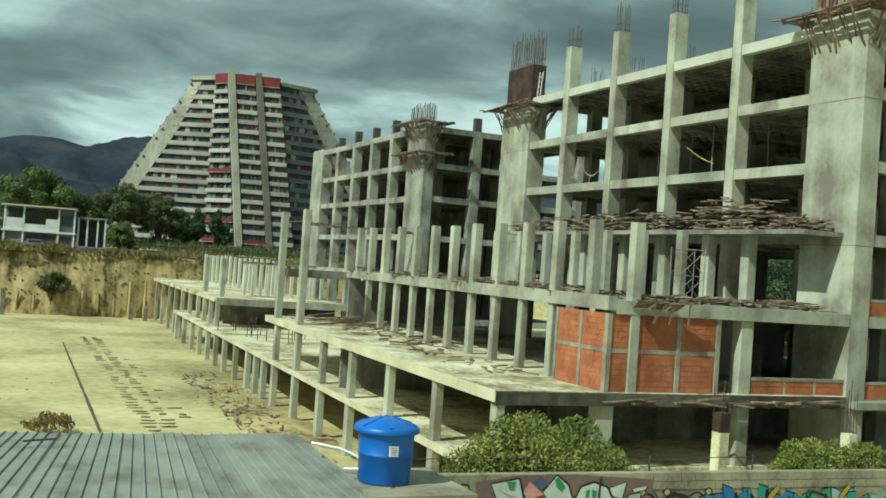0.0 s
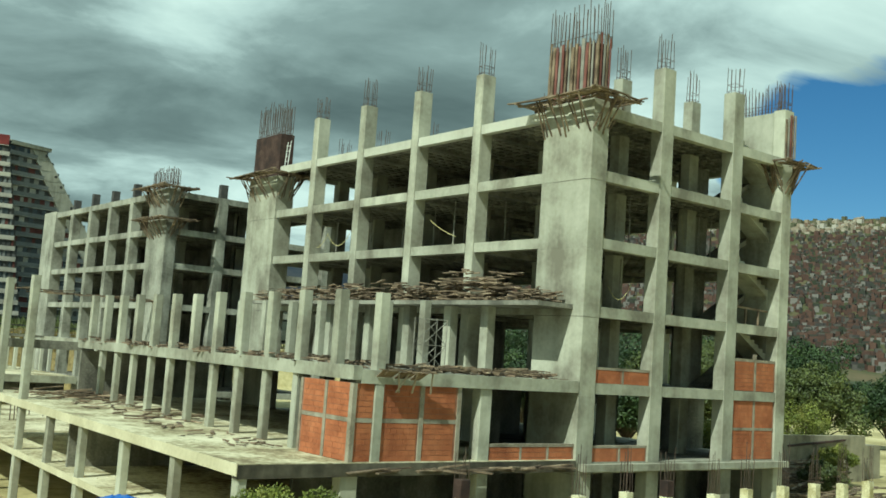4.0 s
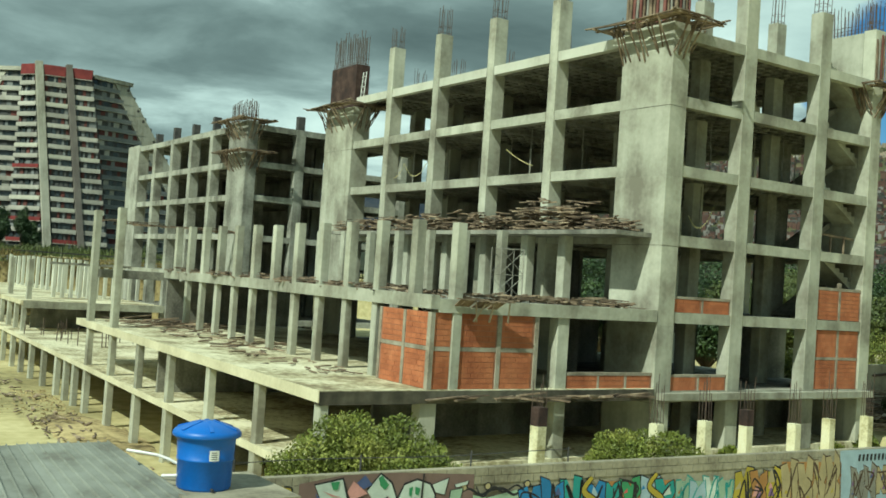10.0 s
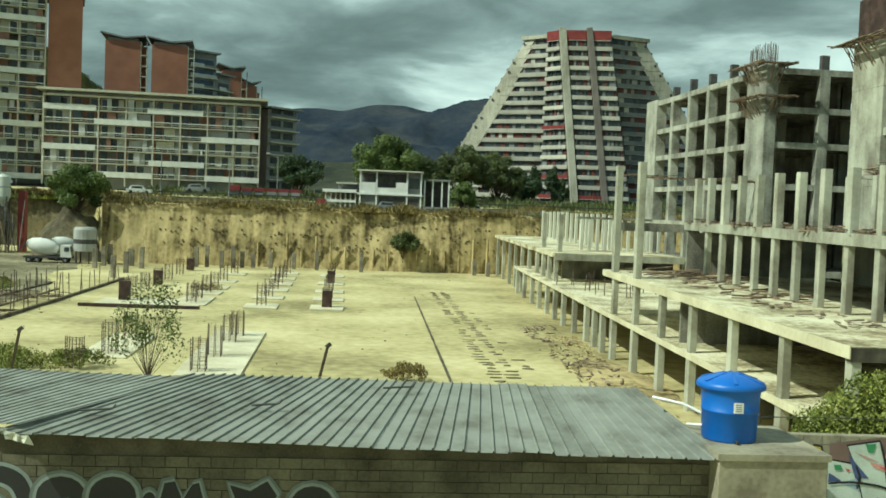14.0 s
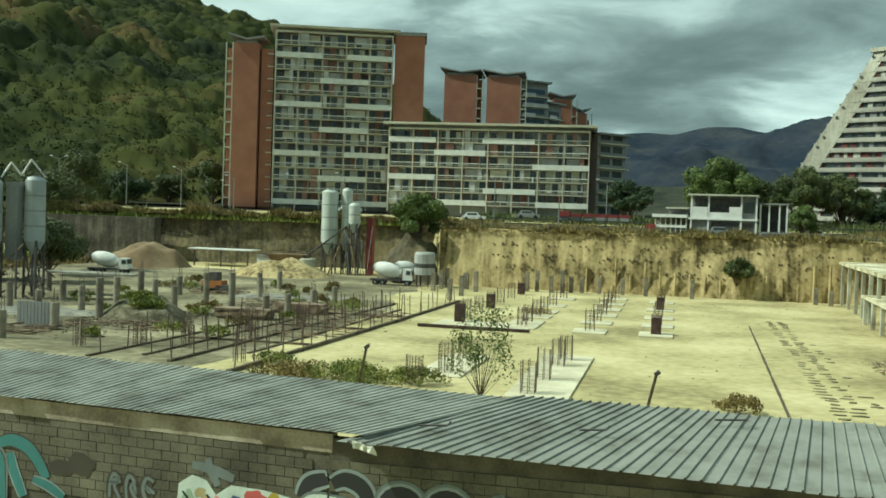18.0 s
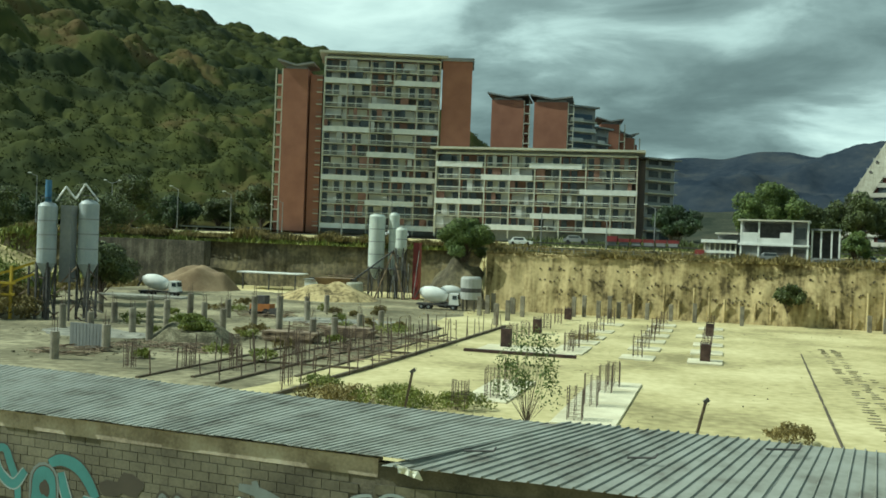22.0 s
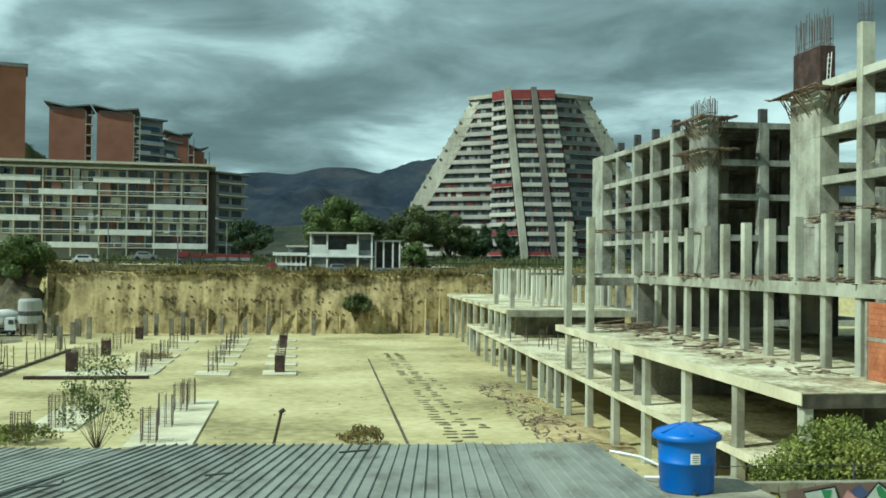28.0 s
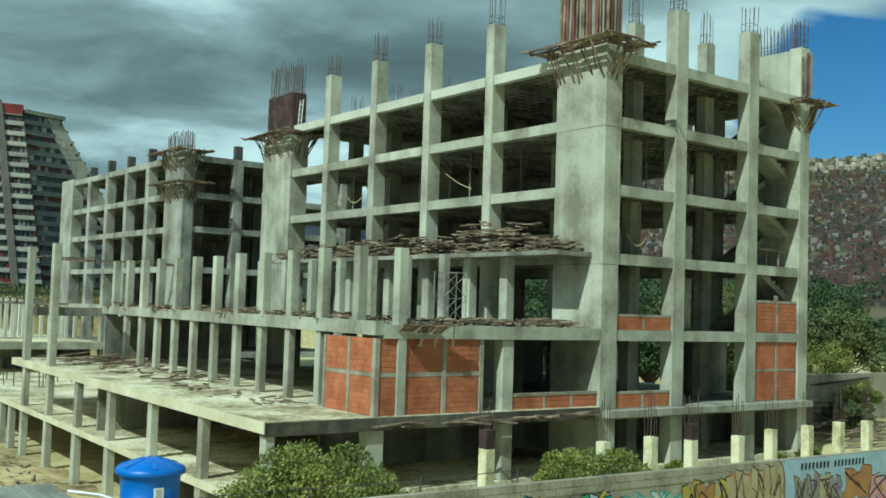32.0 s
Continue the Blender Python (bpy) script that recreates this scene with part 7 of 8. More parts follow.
brick_tower("narrow brick stair tower beside the tall block", -100.2, 218.0, -94.6, 219.4, 10, 48.5, 9, side="l")
stair_side = thing("brick_wing", "recessed brick flank with slim galleries beside the stair tower", "building", "brick stair towers and blocks")
sf = Facade(stair_side, -94.6, 221.0, -91.9, 221.8)
sf.box("body", 0, 2.8, -6, 0, 10, 47.5, FACADE_BRICK)
for k in range(13):
    sf.box("gallery", 1.6, 2.9, 0, .9, 12.2 + 2.83 * k, 12.4 + 2.83 * k, CREAM)
    sf.box("gallery_rail", 1.6, 2.9, .8, .88, 13.2 + 2.83 * k, 13.3 + 2.83 * k, GREY_WALL)
brick_tower("brick apartment block behind the low one", -67.0, 290, -57.7, 291, 10, 51.5, 16)
brick_tower("brick apartment block behind the low one", -54.6, 291, -45.0, 292.0, 10, 51.0, 16)
brick_tower("brick apartment block behind the low one", -37.7, 310, -32.1, 311, 10, 47, 14)
brick_tower("brick apartment block behind the low one", -31.4, 316, -28.0, 317, 10, 43.5, 12)
for x0, y0, x1, y1, zt in ((-44.6, 293, -37.5, 299, 50.0), (-37.4, 300, -34.0, 306, 44.5)):
    flank = thing("apartment_block", "grey balconied side of a brick block", "building", "apartment blocks above the bank")
    f = Facade(flank, x0, y0, x1, y1)
    f.box("body", 0, f.length, -6, -.8, 10, zt, GREY_WALL)
    for k in range(12):
        z = 14 + 2.9 * k
        if z < zt - 2:
            f.box("floor_slab", 0, f.length, -.8, .4, z - .15, z + .15, CREAM)
            f.box("parapet", .2, f.length * (.5 if k % 2 else .95), .25, .4, z + .15, z + 1.0, PALE_GREY)
            f.box("window", 1, f.length - 1, -.8, -.7, z + .9, z + 2.3, GLASS)
    f.box("roof", -.5, f.length + .5, -6, .8, zt, zt + .5, GREY_WALL)
back = thing("apartment_block", "grey balconied flank of a further apartment block", "building", "apartment blocks above the bank")
f = Facade(back, -17.6, 236, -11.5, 243)
f.box("body", 0, f.length, -8, -.6, 8, 30, GREY_WALL)
for k in range(7):
    f.box("floor_slab", 0, f.length, -.7, .5, 11 + 2.85 * k, 11.25 + 2.85 * k, CREAM)
    f.box("window", 1.0, 4.0, -.6, -.5, 12 + 2.85 * k, 13.4 + 2.85 * k, GLASS)
    f.box("window", 5.0, 8.0, -.6, -.5, 12 + 2.85 * k, 13.4 + 2.85 * k, GLASS)
f.box("roof", -.6, f.length + .6, -9, 1, 30.2, 30.6, GREY_WALL)


# ---- the stepped tower ----
FLANK = material("stained cream flank", [(0.26, 0.25, 0.195), (0.39, 0.38, 0.305), (0.48, 0.47, 0.38)], 0.9, 0.12, 2, 0.05, 0.3, streak=0.5)
MID_SPINE = material("brown grey spine render", [(0.13, 0.115, 0.10), (0.20, 0.18, 0.155)], 0.9, 0.2, 3, 0.05, streak=0.4)
LOGGIA_RED = material("dull red loggia wall", [(0.10, 0.035, 0.03), (0.17, 0.06, 0.05)], 0.9, 0.4, 4, 0, rand=0.3)


def pyramid():
    b = thing("stepped_tower", "tall stepped apartment tower with cream spines and red panels", "building")
    rl = random.Random(77)
    zb, zt, n = 10.0, 60.0, 18
    h = (zt - zb) / n

    def prof(k):
        return k / n

    def lerp(a, c, t):
        return a[0] + (c[0] - a[0]) * t, a[1] + (c[1] - a[1]) * t

    # side wings, narrowing upwards; the flanks are plain cream walls
    def wing(sgn, foot_out, head_out, foot_in, head_in):
        for k in range(n):
            t0, t1 = prof(k), prof(k + 1)
            z0, z1 = zb + k * h, zb + (k + 1) * h
            o0, o1 = lerp(foot_out, head_out, t0), lerp(foot_out, head_out, t1)
            i0, i1 = lerp(foot_in, head_in, t0), lerp(foot_in, head_in, t1)
            d = Vector((i0[0] - o0[0], i0[1] - o0[1], 0))
            L = d.length
            d.normalize()
            nrm = Vector((d.y, -d.x, 0)) if sgn > 0 else Vector((-d.y, d.x, 0))
            if nrm.y > 0:
                nrm = -nrm

            def q(u, o):
                return (o0[0] + d.x * u + nrm.x * o, o0[1] + d.y * u + nrm.y * o)
            poly = [q(0, 0), q(L, 0), q(L, -9), q(0, -9)]
            if sgn < 0:
                poly = poly[::-1]
            # the right wing's shade is painted: dark storeys here, greyer parapets below
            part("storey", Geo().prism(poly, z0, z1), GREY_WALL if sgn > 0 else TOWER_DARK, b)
            m = min(5.2, L * .3)
            flank = [q(-.6, 1.1), q(m, 1.1), q(m, -.2), q(-.6, -.2)]
            s0 = lerp(foot_out, head_out, t1)
            up = [(x + s0[0] - o0[0], y + s0[1] - o0[1]) for x, y in flank]
            if sgn < 0:
                flank, up = flank[::-1], up[::-1]
            fl = part("flank", Geo().prism(flank, z0, z1, up), FLANK, b, "plain cream flank wall")
            if k % 3 != 1:
                c = q(m * .32, 1.13)
                part("porthole", Geo().rod((c[0], c[1], z0 + h * .55), (c[0] + nrm.x * .08, c[1] + nrm.y * .08, z0 + h * .55), .42, .42, 12), STEEL_DARK, fl)
            if k == n - 1:
                cap = [q(-.2, 1.15), q(L, 1.15), q(L, -8), q(-.2, -8)]
                part("roof_cap", Geo().prism(cap if sgn > 0 else cap[::-1], z1, z1 + 1.1), FLANK, b)
            par = [q(m, 1.0), q(L, 1.0), q(L, .7), q(m, .7)]
            if sgn < 0:
                par = par[::-1]
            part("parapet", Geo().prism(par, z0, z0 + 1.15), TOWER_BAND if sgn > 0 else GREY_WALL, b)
            part("window_band", Geo().prism([q(m, .12), q(L, .12), q(L, .02), q(m, .02)] if sgn > 0 else [q(m, .12), q(L, .12), q(L, .02), q(m, .02)][::-1], z0 + 1.0, z1 - .15), rl.choice((GLASS, TOWER_DARK, GLASS, TOWER_DARK, LOGGIA_RED)), b)
            for j in range(int((L - m) / 2.6)):
                u = m + 2.6 * j + rl.uniform(.2, .6)
                pan = [q(u, .3), q(u + rl.uniform(.7, 2.0), .3), q(u + .5, .16), q(u, .16)]
                part("loggia_panel", Geo().prism(pan if sgn > 0 else pan[::-1], z0 + .9, z1 - .15), rl.choice((TOWER_DARK, LOGGIA_RED, GREY_WALL, TOWER_BAND, GLASS)), b)
            part("floor_slab", Geo().prism([q(m, 1.0), q(L, 1.0), q(L, 0), q(m, 0)] if sgn > 0 else [q(m, 1.0), q(L, 1.0), q(L, 0), q(m, 0)][::-1], z0 - .12, z0 + .12), TOWER_BAND, b)

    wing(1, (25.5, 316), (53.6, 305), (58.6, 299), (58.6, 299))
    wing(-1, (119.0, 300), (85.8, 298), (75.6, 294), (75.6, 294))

    # the wedge in front: two slanting faces that meet in a cream spine
    A0, A1, B0, B1, C0, C1 = (57.3, 297.5), (58.2, 298.0), (65.0, 285.0), (60.9, 294.0), (80.6, 283.0), (74.6, 291.0)
    zt2, n2 = 61.6, 18
    h2 = (zt2 - zb) / n2
    for k in range(n2):
        t = k / n2
        z0 = zb + k * h2
        a, m, c = lerp(A0, A1, t), lerp(B0, B1, t), lerp(C0, C1, t)
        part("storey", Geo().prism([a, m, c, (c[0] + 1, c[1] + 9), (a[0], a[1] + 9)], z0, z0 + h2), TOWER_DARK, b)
        for p0, p1, tag in ((a, m, 0), (m, c, 1)):
            d = Vector((p1[0] - p0[0], p1[1] - p0[1], 0))
            L = d.length
            d.normalize()
            nr = Vector((d.y, -d.x, 0))
            spans = ((.02, .93),) if tag == 0 else ((.09, .49), (.61, .985))
            for u0, u1 in spans:
                v = [(p0[0] + d.x * L * u + nr.x * o, p0[1] + d.y * L * u + nr.y * o) for u, o in ((u0, 1.1), (u1, 1.1), (u1, .8), (u0, .8))]
                red = k == n2 - 1 or (tag == 0 and k in (0, 1, 3, 8)) or (tag == 1 and k in (1,) and u0 < .3)
                part("parapet", Geo().prism(v, z0, z0 + (h2 * .98 if k == n2 - 1 else 1.05)), RED if red else (TOWER_BAND if (k + tag) % 5 else CREAM), b)
                for j in range(5):
                    ua = u0 + (u1 - u0) * (j + rl.uniform(.0, .25)) / 5
                    ub = ua + (u1 - u0) * rl.uniform(.08, .17)
                    v = [(p0[0] + d.x * L * u + nr.x * o, p0[1] + d.y * L * u + nr.y * o) for u, o in ((ua, .3), (ub, .3), (ub, .02), (ua, .02))]
                    part("loggia_panel", Geo().prism(v, z0 + .1, z0 + h2 - .12), rl.choice((GLASS, TOWER_DARK, GREY_WALL, TOWER_DARK, LOGGIA_RED, GLASS)), b)
                v = [(p0[0] + d.x * L * u + nr.x * o, p0[1] + d.y * L * u + nr.y * o) for u, o in ((u0, 1.1), (u1, 1.1), (u1, 0), (u0, 0))]
                part("floor_slab", Geo().prism(v, z0 - .12, z0 + .1), TOWER_BAND, b)
                if k % 2 == 0:
                    mid = (u0 + u1) / 2
                    v = [(p0[0] + d.x * L * u + nr.x * o, p0[1] + d.y * L * u + nr.y * o) for u, o in ((mid - .08, .06), (mid + .1, .06), (mid + .1, 0), (mid - .08, 0))]
                    part("window", Geo().prism(v, z0 + 1.0, z0 + h2 - .3), GLASS, b)

    def spine(p0, p1, w, out, mat, z1=zt2):
        part("spine", Geo().bar((p0[0], p0[1] - out, zb - 1), (p1[0], p1[1] - out, z1 + .6), w, 1.6, (0, -1, 0)), mat, b, "slanting spine wall")
    spine(B0, B1, 1.9, .9, FLANK)
    spine(lerp(B0, C0, .55), lerp(B1, C1, .55), 1.6, 1.0, MID_SPINE)
    part("penthouse", Geo().prism([(63, 300), (73, 297), (74, 303), (64, 306)], 59, 61.0), GREY_WALL, b)
    part("base", Geo().prism([(56.5, 297), (66, 284), (82, 282.5), (84, 300), (57, 302)], 7, zb), GREY_WALL, b)


pyramid()


# ---- the white house, cars and lamps on the brow ----
house = thing("white_house", "flat-roofed white two-storey house with open balconies", "house")
hf = Facade(house, 2.3, 166.0, 12.5, 164.9)
hf.box("wall", 0, 10.0, -6, 0, 8.0, 11.0, GREY_WALL)
hf.box("wall", 0, 7.8, -6, -1.8, 11.2, 14.8, GREY_WALL)
hf.box("floor_slab", -.3, 10.2, -6, .5, 11.0, 11.3, WHITE)
hf.box("roof", -.4, 10.2, -6.4, .9, 14.8, 15.02, CREAM)
hf.box("parapet", .1, 2.6, -.1, .3, 11.3, 13.0, WHITE, "solid white balcony wall")
hf.box("parapet", 2.9, 7.6, -.1, .3, 11.3, 12.2, WHITE)
hf.box("parapet", 5.9, 7.6, -.1, .3, 12.2, 13.1, WHITE)
hf.box("wall", 7.8, 10.0, -5, -.5, 11.3, 14.75, GREY_WALL)
hf.box("window", 8.1, 9.6, -.5, -.42, 12.2, 13.9, GLASS)
hf.box("window", .4, 7.4, -1.8, -1.7, 12.2, 14.5, STEEL_DARK)
hf.box("door_opening", 3.2, 7.4, 0, .06, 8.3, 10.8, STEEL_DARK)
hf.box("door_opening", 7.9, 9.6, 0, .06, 8.3, 10.6, STEEL_DARK)
for u in (0, 2.65, 7.6, 9.85):
    hf.box("pillar", u, u + .25, -.1, .35, 8, 14.8, WHITE)
annex = thing("pergola", "open white concrete pergola beside the house", "pergola")
af = Facade(annex, 12.7, 165.0, 16.8, 164.6)
for u in (0, 1.3, 2.8, 3.9):
    af.box("pillar", u, u + .25, -.3, 0, 8.5, 13.6, WHITE)
af.box("roof", -.2, 4.3, -4, .2, 13.6, 13.85, GREY_WALL)
af.box("wall", 0, 4.2, -4, -3.7, 8.5, 13.4, STEEL_DARK)
af.box("wall", 0, 5.0, .0, .3, 7.9, 9.4, GREY_WALL)
for k in range(4):
    af.box("opening", .4 + 1.15 * k, 1.2 + 1.15 * k, .28, .34, 8.3, 9.1, STEEL_DARK)
low = thing("low_shed", "low white arcaded shed beside the house", "shed")
lf = Facade(low, -3.3, 167.0, 1.9, 166.4)
lf.box("roof", -.3, 5.2, -4, .5, 11.2, 11.7, WHITE)
lf.box("roof", 1.8, 5.3, -4, .3, 12.6, 12.85, CREAM)
lf.box("wall", 2.0, 5.2, -4, -2, 11.7, 12.6, GREY_WALL)
lf.box("wall", 0, 5.1, -4, -3.6, 8, 11.2, GREY_WALL)
for k in range(7):
    lf.box("pillar", .8 * k + .1, .8 * k + .32, -.2, .1, 8.3, 11.2, CREAM)
lf.box("wall", 0, 5.1, .1, .25, 9.6, 10.0, WHITE)
lf.box("door", -1.2, .3, .3, .5, 8.0, 10.0, RED, "red gate")


def car(x, y, z, turn, mat, label):
    c = thing("car", label, "car", "parked cars on the brow", (x, y, z))
    c.rotation_euler = (0, 0, radians(turn))
    g = Geo().prism([(-2.1, -.85), (2.1, -.85), (2.1, .85), (-2.1, .85)], .3, .85)
    g.prism([(-1.7, -.8), (1.0, -.8), (1.0, .8), (-1.7, .8)], .85, 1.45, [(-1.3, -.68), (.5, -.68), (.5, .68), (-1.3, .68)])
    part("body", g, mat, c)
    for s in (-1, 1):
        part("side_window", Geo().bar((-1.2, s * .77, 1.13), (.6, s * .77, 1.13), .04, .38), GLASS, c)
    for u in (-1.3, 1.3):
        for s in (-.8, .8):
            part("wheel", Geo().rod((u, s - .1, .32), (u, s + .1, .32), .32, .32, 12), RUBBER, c)


car(-35.0, 178.5, 9.6, 4, WHITE, "white car parked above the bank")
car(-26, 184, 10.3, 2, GREY_WALL, "grey car on the road")
car(-60, 184, 10.3, 2, WHITE, "white car on the road")
car(20.5, 160.0, 8.5, 8, WHITE, "white car parked by the small tree")
car(7.0, 163.2, 8.5, 0, GREY_WALL, "grey car parked before the house")
kiosk = thing("red_canopy", "row of red canopies and stalls on the road", "stall")
for k in range(6):
    part("canopy", Geo().box(-21 + 2.2 * k, 188 + .1 * k, 10.9, -19.0 + 2.2 * k, 190, 11.5 + (k == 0) * .4), RED, kiosk)
    part("stall", Geo().box(-20.8 + 2.2 * k, 188.3, 10.2, -19.2 + 2.2 * k, 189.8, 10.9), GREY_WALL, kiosk)
fence = thing("bank_fence", "low white and grey fence posts above the bank", "fence")
for k in range(50):
    x = -33 + 1.8 * k
    part("fence_post", Geo().box(x, 155, 8.2, x + .1, 155.1, 9.4), GREY_WALL, fence)
for z in (8.9, 9.3):
    part("fence_wire", Geo().bar((-33, 155.05, z), (56, 155.05, z), .03, .04), GREY_WALL, fence)


def street_lamp(x, y, z, h, double=True):
    l = thing("street_lamp", "slim grey street lamp on the road", "street lamp", "street lamps along the road", (x, y, z))
    part("pole", Geo().rod((0, 0, 0), (0, 0, h), .12, .07, 8), GREY_WALL, l)
    for s in ((-1, 1) if double else (-1,)):
        arm = part("arm", Geo().rod((0, 0, h - .2), (s * 1.8, 0, h + .55), .05, .05, 6), GREY_WALL, l)
        part("lamp_head", Geo().box(s * 1.8 - .35, -.15, h + .48, s * 1.8 + .35, .15, h + .64, .05), WHITE, arm)


for x, y, z, h, d in ((-127, 191.7, 10.5, 9.2, True), (-115.4, 199, 10.5, 8.6, False), (-105.4, 204.4, 10.5, 8.0, False), (-140, 184, 10.5, 10, False), (-96, 209, 10.4, 5.6, False)):
    street_lamp(x, y, z, h, d)
for x, y, h in ((-91, 200, 7), (-79, 204, 7.6), (-33.5, 190.5, 8.2), (-19.4, 174, 5.6), (-68.5, 206, 8), (-12.5, 190.5, 8)):
    street_lamp(x, y, ground_z(x, y), h, False)

# ---- trees on the brow ----
tree("tree", "round bright green tree behind the white house", 7.5, 205, 9.5, 14.5, 8.0, 26600, .42, LEAF_GREEN, 110, .4, "tree", .08, .85, 34, .6, .24)
tree("tree", "green tree behind the white house", 16, 212, 9.5, 10.5, 7.0, 15200, .42, LEAF_MID, 111, .4, "tree", .1, .85, 26, .6, .24)
tree("tree", "dark feathery tree beside the stepped tower", 25, 218, 9.0, 15.0, 7.5, 22800, .42, LEAF_MID, 112, .4, "tree", .05, 1.0, 34, .6, .20)
tree("tree", "dark feathery tree beside the stepped tower", 34, 226, 9.0, 13.5, 6.5, 18000, .42, LEAF_MID, 113, .4, "tree", .05, 1.0, 34, .6, .20)
tree("tree", "low dark green tree before the stepped tower", 41, 240, 9.0, 10.0, 6.0, 13000, .42, LEAF_DARK, 114, .4, "tree", .05, 1.0, 30, .6, .20)
for x, y, h in ((47.0, 252, 12.5), (52.5, 256, 12.0), (56.0, 262, 8.5)):
    tree("conifer", "slim dark conifer before the stepped tower", x, y, 9.0, h, 1.9, 5200, .42, LEAF_DARK, int(h * 10), .22, "tree", .1, 1.9, 18, .6, .42)
tree("tree", "small light green tree by the pergola", 18.4, 158.8, 8.3, 5.4, 2.5, 6000, .36, LEAF_GREEN, 116, .2, "tree", .12, .85, 24, .6, .26)
tree("tree", "dark green tree beside the low shed", -9.5, 205, 9.5, 9.0, 6.0, 11400, .42, LEAF_DARK, 117, .3, "tree", .08, .8, 22, .6, .25)
for i, (x, y, h, w) in enumerate(((94, 58, 9, 6), (104, 68, 12, 8), (88, 70, 10, 7), (118, 76, 13, 9), (80, 60, 7, 5), (110, 58, 9, 6), (130, 95, 13, 10), (100, 88, 11, 8), (76, 76, 8, 5), (66, 70, 8.5, 5.5), (61, 60, 6.5, 4), (71, 62, 7, 5), (60, 79, 9, 6), (84, 92, 12, 8))):
    tree("tree", "leafy green tree beyond the concrete frame", x, y, 3, h, w, 14000, .34, LEAF_MID if i % 2 == 0 else LEAF_DARK, 120 + i, .3, "tree", .06, .8, 26, .6, .25)
for i, (x, y, h, w) in enumerate(((-78, 116, 8, 5), (-86, 128, 9, 6), (-92, 112, 8, 5), (-84, 100, 6, 4), (-96, 140, 9, 7))):
    tree("tree", "dark scrubby tree behind the silos", x, y, 0 if x > -88 else 7, h, w, 9000, .35, LEAF_MID, 140 + i, .25, "tree", .15, .8, 14)
for i in range(16):
    x, y = -74 - 3.1 * (i % 8) + 2 * math.sin(i * 3.3), 92 + 9.5 * (i // 2) * .9 + 3 * math.sin(i * 1.9)
    if -x / y < .7:
        continue
    tree("bush", "overgrown yellow-green bush behind the silos", x, y, 0, 4.2 + 1.5 * math.sin(i), 4.2, 8000, .3, LEAF if i % 3 else LEAF_DRY, 300 + i, .1, "bush", .05, .8, 16)
ruin = thing("old_wall", "ruined yellow-brown wall beyond the frame", "wall")
part("wall", Geo().prism([(60, 40), (72, 40), (72, 40.5), (60, 40.5)], 2.8, 6.2).box(64, 41, 2.8, 76, 46, 5.4).box(53, 38.5, 2.8, 57, 38.9, 5.2), PLASTER, ruin)
part("roof", Geo().bar((62, 41.5, 5.5), (69, 41.5, 5.9), 3.4, .12), RUST, ruin, "rusty sheet")
timber_heap("scrap heap beyond the frame", 52, 30, 60, 36, 3.0, 120, 1.2, "x", 2.5)
timber_heap("broken boards piled beside the ruined wall", 54, 36, 64, 39.5, 3.0, 260, 2.0, "x", 2.2)
for i, (x, y, h, w) in enumerate(((55.5, 41, 4.2, 2.6), (60, 43, 5.0, 3), (66, 39, 3.0, 2), (58, 35, 2.4, 1.8), (70, 44, 5.5, 3.4))):
    tree("bush", "tangled green bush over the ruined wall", x, y, 2.8, h, w, 7000, .16, LEAF_MID if i % 2 else LEAF, 500 + i, .05, "bush", .05, .9, 30, .5, .22)


# ---- hills ----
def polar_hill(name, label, az0, az1, d0, d1, na, nd, height, mat, kind="structure"):
    rows = []
    for j in range(nd):
        f = j / (nd - 1)
        D = d0 + (d1 - d0) * f
        row = []
        for i in range(na):
            az = radians(az0 + (az1 - az0) * i / (na - 1))
            x, y = D * math.sin(az), D * math.cos(az)
            row.append((x, y, height(math.degrees(az), f, x, y)))
        rows.append(row)
    return tagged(part(name, Geo().grid(rows), mat, smooth=True), label, "hill", kind=kind)


def left_crest(az):
    """The tangent of the wooded hill's crest over the eye."""
    pts = ((-60, .34), (-44, .29), (-36, .240), (-31.6, .212), (-29.8, .206), (-27.9, .195), (-25.1, .184), (-23.3, .181), (-20.7, .170), (-18, .150), (-14, .095), (-10, .04))
    for (a, u), (b, v) in zip(pts, pts[1:]):
        if a <= az <= b:
            return u + (v - u) * (az - a) / (b - a)
    return pts[0][1] if az < -60 else pts[-1][1]


def left_height(az, f, x, y):
    D = 280 + 620 * f
    full = left_crest(az) * 900
    prof = f ** .92
    z = 9 + full * prof + 16 * noise.noise((x * .009, y * .009, 3)) * min(1, 4 * f) * (1 - f ** 3) + 7 * noise.noise((x * .03, y * .03, 5)) * min(1, 4 * f) * (1 - f ** 2)
    return z


polar_hill("wooded_hill", "steep wooded hillside above the apartment blocks", -62, -9, 280, 900, 90, 60, left_height, WOODS)


def canopy_z(az, f, x, y):
    """The tops of the crowns: rounded domes with creases between them."""
    dome = 14.0 * abs(noise.noise((x * .048, y * .048, 8))) + 4.0 * abs(noise.noise((x * .13, y * .13, 4))) + 1.2 * abs(noise.noise((x * .4, y * .4, 1)))
    return left_height(az, f, x, y) + dome * (.5 + .5 * min(1, 5 * f))


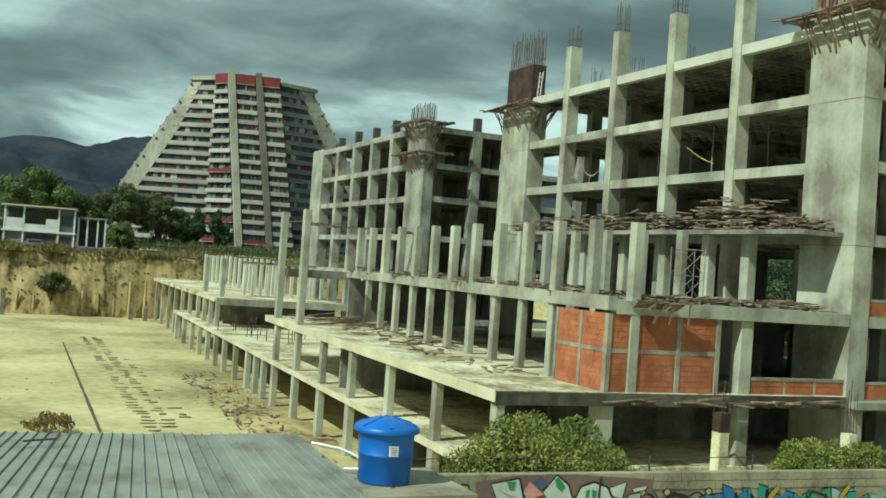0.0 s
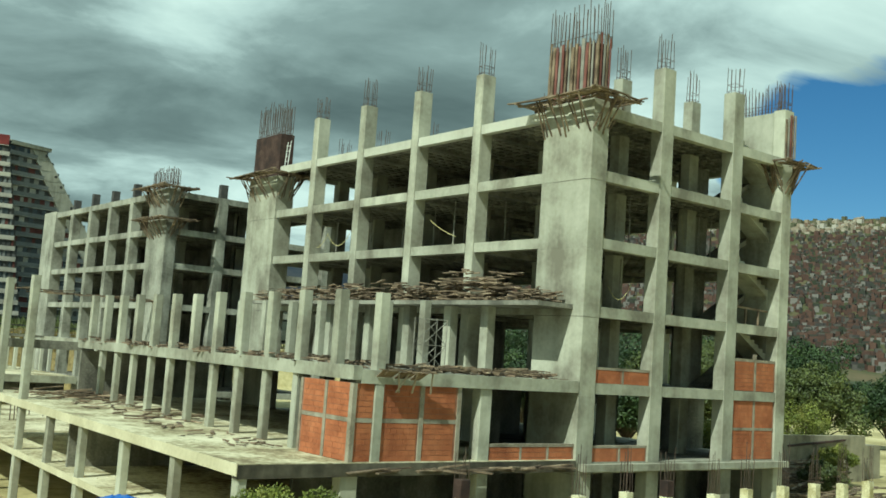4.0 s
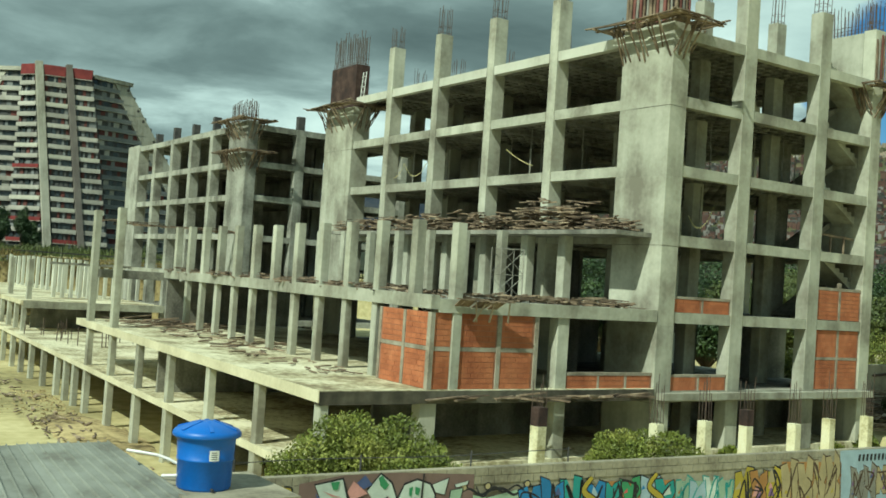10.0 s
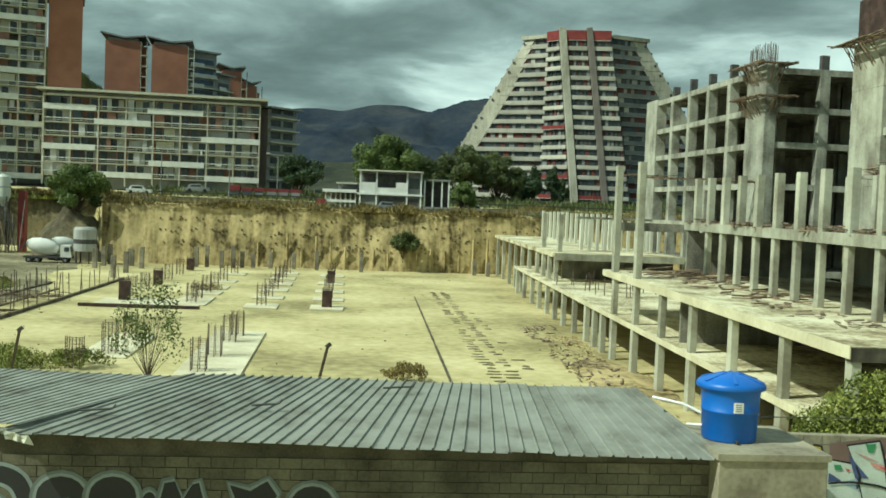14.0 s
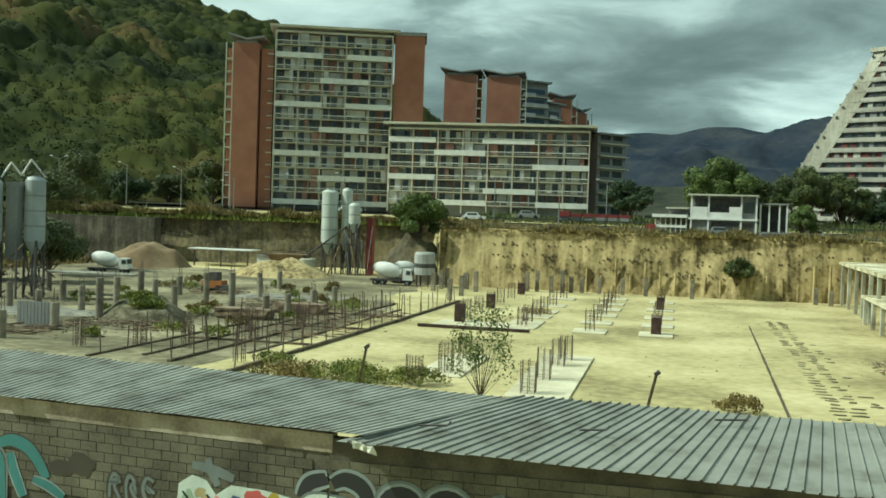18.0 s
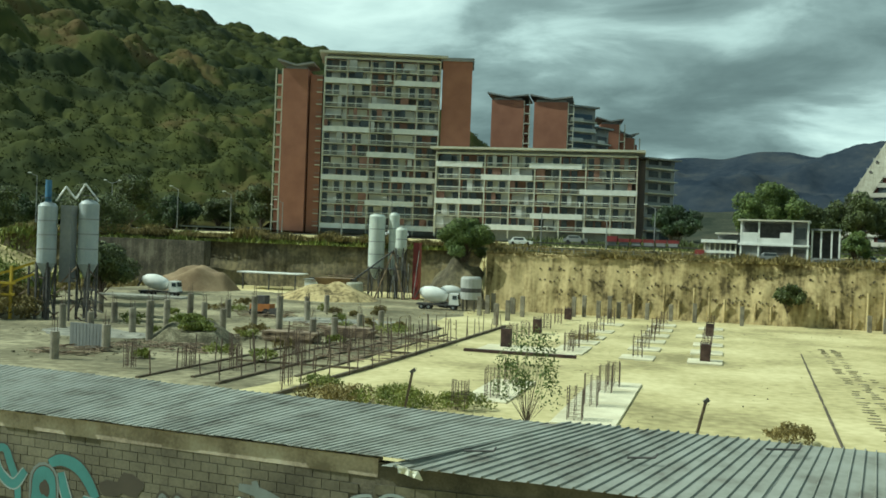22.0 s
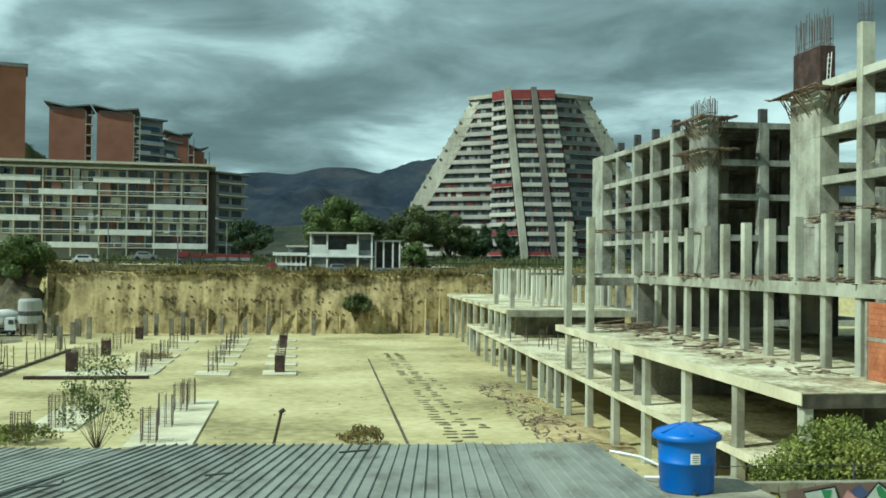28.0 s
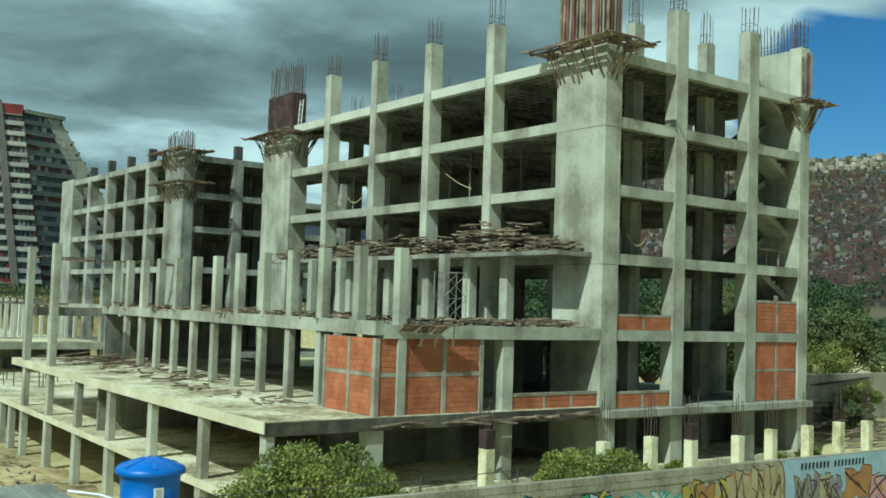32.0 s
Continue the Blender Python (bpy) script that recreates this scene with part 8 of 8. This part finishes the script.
def woods():
    """A closed canopy of domed crowns, with loose leaves over it."""
    rows = []
    for j in range(280):
        f = (j / 279) ** 1.15
        D = 280 + 620 * f
        row = []
        for i in range(400):
            az = -49 + 39 * i / 399
            x, y = D * math.sin(radians(az)), D * math.cos(radians(az))
            row.append((x, y, canopy_z(az, f, x, y)))
        rows.append(row)
    tagged(part("woods_canopy", Geo().grid(rows), WOODS, smooth=True), "closed green canopy of the wooded hillside", "trees", kind="stuff")
    rs = np.random.RandomState(11)
    for part_no in range(2):
        tufts = []
        for k in range(9000):
            az, f = rs.uniform(-48, -11), rs.rand() ** 1.25 * .995
            D = 280 + 620 * f
            x, y = D * math.sin(radians(az)), D * math.cos(radians(az))
            tufts.append((x, y, canopy_z(az, f, x, y) - .3, rs.uniform(.8, 1.9) * (1 + .5 * f), .7))
        me = leaf_mesh("woods", tufts, 125000, .8, WOODS, 30 + part_no)
        tagged(part("woods", me, WOODS), "dense mixed green trees covering the hillside", "trees", kind="stuff")


woods()
for i in range(14):
    az = -44 + 2.3 * i
    D = 262 + 14 * math.sin(i * 2.1)
    tree("tree", "leafy tree at the foot of the wooded hill", D * math.sin(radians(az)), D * math.cos(radians(az)), 9.5, 11 + 3 * math.sin(i * 1.7), 7, 9000, .5, LEAF_MID if i % 3 else LEAF_DARK, 160 + i, .35, "tree", .15, .85, 16)


def ridge_noise(x, y, scale, seed):
    return sum((1 - abs(noise.noise((x * scale * 2 ** o + seed, y * scale * 2 ** o, seed * 3.1)) * 2)) / 2 ** o for o in range(5)) / 2


def mountain_height(az, f, x, y):
    """Rises to a crest whose tangent over the eye changes with the bearing, broken by spurs below it."""
    pts = ((-30, .078), (-9, .082), (-3.5, .086), (-1.5, .089), (-.3, .0875), (1.5, .092), (3.2, .095), (4.5, .0925), (7.4, .0975), (10, .094), (14, .09), (46, .085))
    crest = next((u + (v - u) * (az - a) / (b - a) for (a, u), (b, v) in zip(pts, pts[1:]) if a <= az <= b), .085)
    rise = math.sin(min(1.0, f * 1.25) * math.pi / 2)
    D = 2300 + 1100 * f
    spur = (ridge_noise(x, y, .0014, 2.0) - .55) * 190 * math.sin(min(1.0, f * 1.25) * math.pi)
    return 5 + (crest * min(D, 3180) + 4 + 14 * noise.noise((x * .006, y * .006, 5))) * rise + spur


def foothill_height(az, f, x, y):
    return 5 + (40 + ridge_noise(x, y, .002, 6.0) * 48) * math.sin(min(1.0, f * 1.25) * math.pi / 2)


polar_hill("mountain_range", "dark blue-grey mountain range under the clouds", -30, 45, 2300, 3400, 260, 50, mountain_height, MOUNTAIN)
polar_hill("foothill", "dry brown foothills below the range", -30, 45, 1000, 1900, 140, 30, foothill_height, VALLEY)


def valley_height(az, f, x, y):
    return 10.9 + 6 * f + 3.5 * abs(noise.noise((x * .05, y * .05, 6))) * min(1, 6 * f)


polar_hill("valley_floor", "scrubby valley floor before the foothills", -30, 45, 236, 1100, 160, 60, valley_height, VALLEY)


def barrio_height(az, f, x, y):
    D = 330 + 620 * f
    return 8 + D * (.010 + .140 * f) + 6 * noise.noise((x * .01, y * .01, 2))


polar_hill("barrio_hill", "steep built-up hillside beyond the frame", 39, 92, 330, 950, 66, 40, barrio_height, SCRUB)


def barrio():
    rs = random.Random(21)
    g = Geo()
    for k in range(15000):
        az = rs.uniform(40, 90)
        f = .08 + .85 * rs.random() ** .9
        D = 330 + 620 * f
        x, y = D * math.sin(radians(az)), D * math.cos(radians(az))
        z = barrio_height(az, f, x, y)
        w, d, h = rs.uniform(.8, 2.0), rs.uniform(1.0, 2.2), rs.uniform(1.0, 3.2)
        a = radians(-az) + rs.uniform(-.3, .3)
        ca, sa = math.cos(a), math.sin(a)
        g.prism([(x + ca * u - sa * v, y + sa * u + ca * v) for u, v in ((-w, -d), (w, -d), (w, d), (-w, d))], z - 3, z + h)
        if rs.random() < .5:
            u = rs.uniform(-.6, .6) * w
            cx, cy = x + ca * u + sa * d, y + sa * u - ca * d
            g.prism([(cx + ca * p - sa * q, cy + sa * p + ca * q) for p, q in ((-.7, -.15), (.7, -.15), (.7, .15), (-.7, .15))], z + .6, z + 2.2)
    tagged(part("hillside_houses", g, BARRIO), "thousands of small brick and block houses stacked up the hillside", "houses", kind="stuff")
    # the hilltop row looks sunlit through its paler palette
    ridge = Geo()
    for k in range(1800):
        az, f = rs.uniform(40, 90), rs.uniform(.92, .995)
        D = 330 + 620 * f
        x, y = D * math.sin(radians(az)), D * math.cos(radians(az))
        z, w, h = barrio_height(az, f, x, y), rs.uniform(.8, 2.2), rs.uniform(1, 3.8)
        ridge.box(x - w, y - w, z - 3, x + w, y + w, z + h)
    tagged(part("ridge_houses", ridge, BARRIO_LIT), "row of houses along the hilltop, coloured paler as sunlit", "houses", kind="stuff")
    woods_ = []
    for k in range(70):
        az, f = rs.uniform(40, 90), .01 + .12 * rs.random()
        D = 330 + 620 * f
        woods_.append((D * math.sin(radians(az)), D * math.cos(radians(az)), barrio_height(az, f, 0, 0) + 2, rs.uniform(5, 10), .8))
    part("hillside_trees", leaf_mesh("hillside_trees", woods_, 26000, 1.3, LEAF_DARK, 5), LEAF_DARK)
    tagged(bpy.data.objects["hillside_trees"], "belt of dark trees below the hillside houses", "trees", kind="stuff")


barrio()
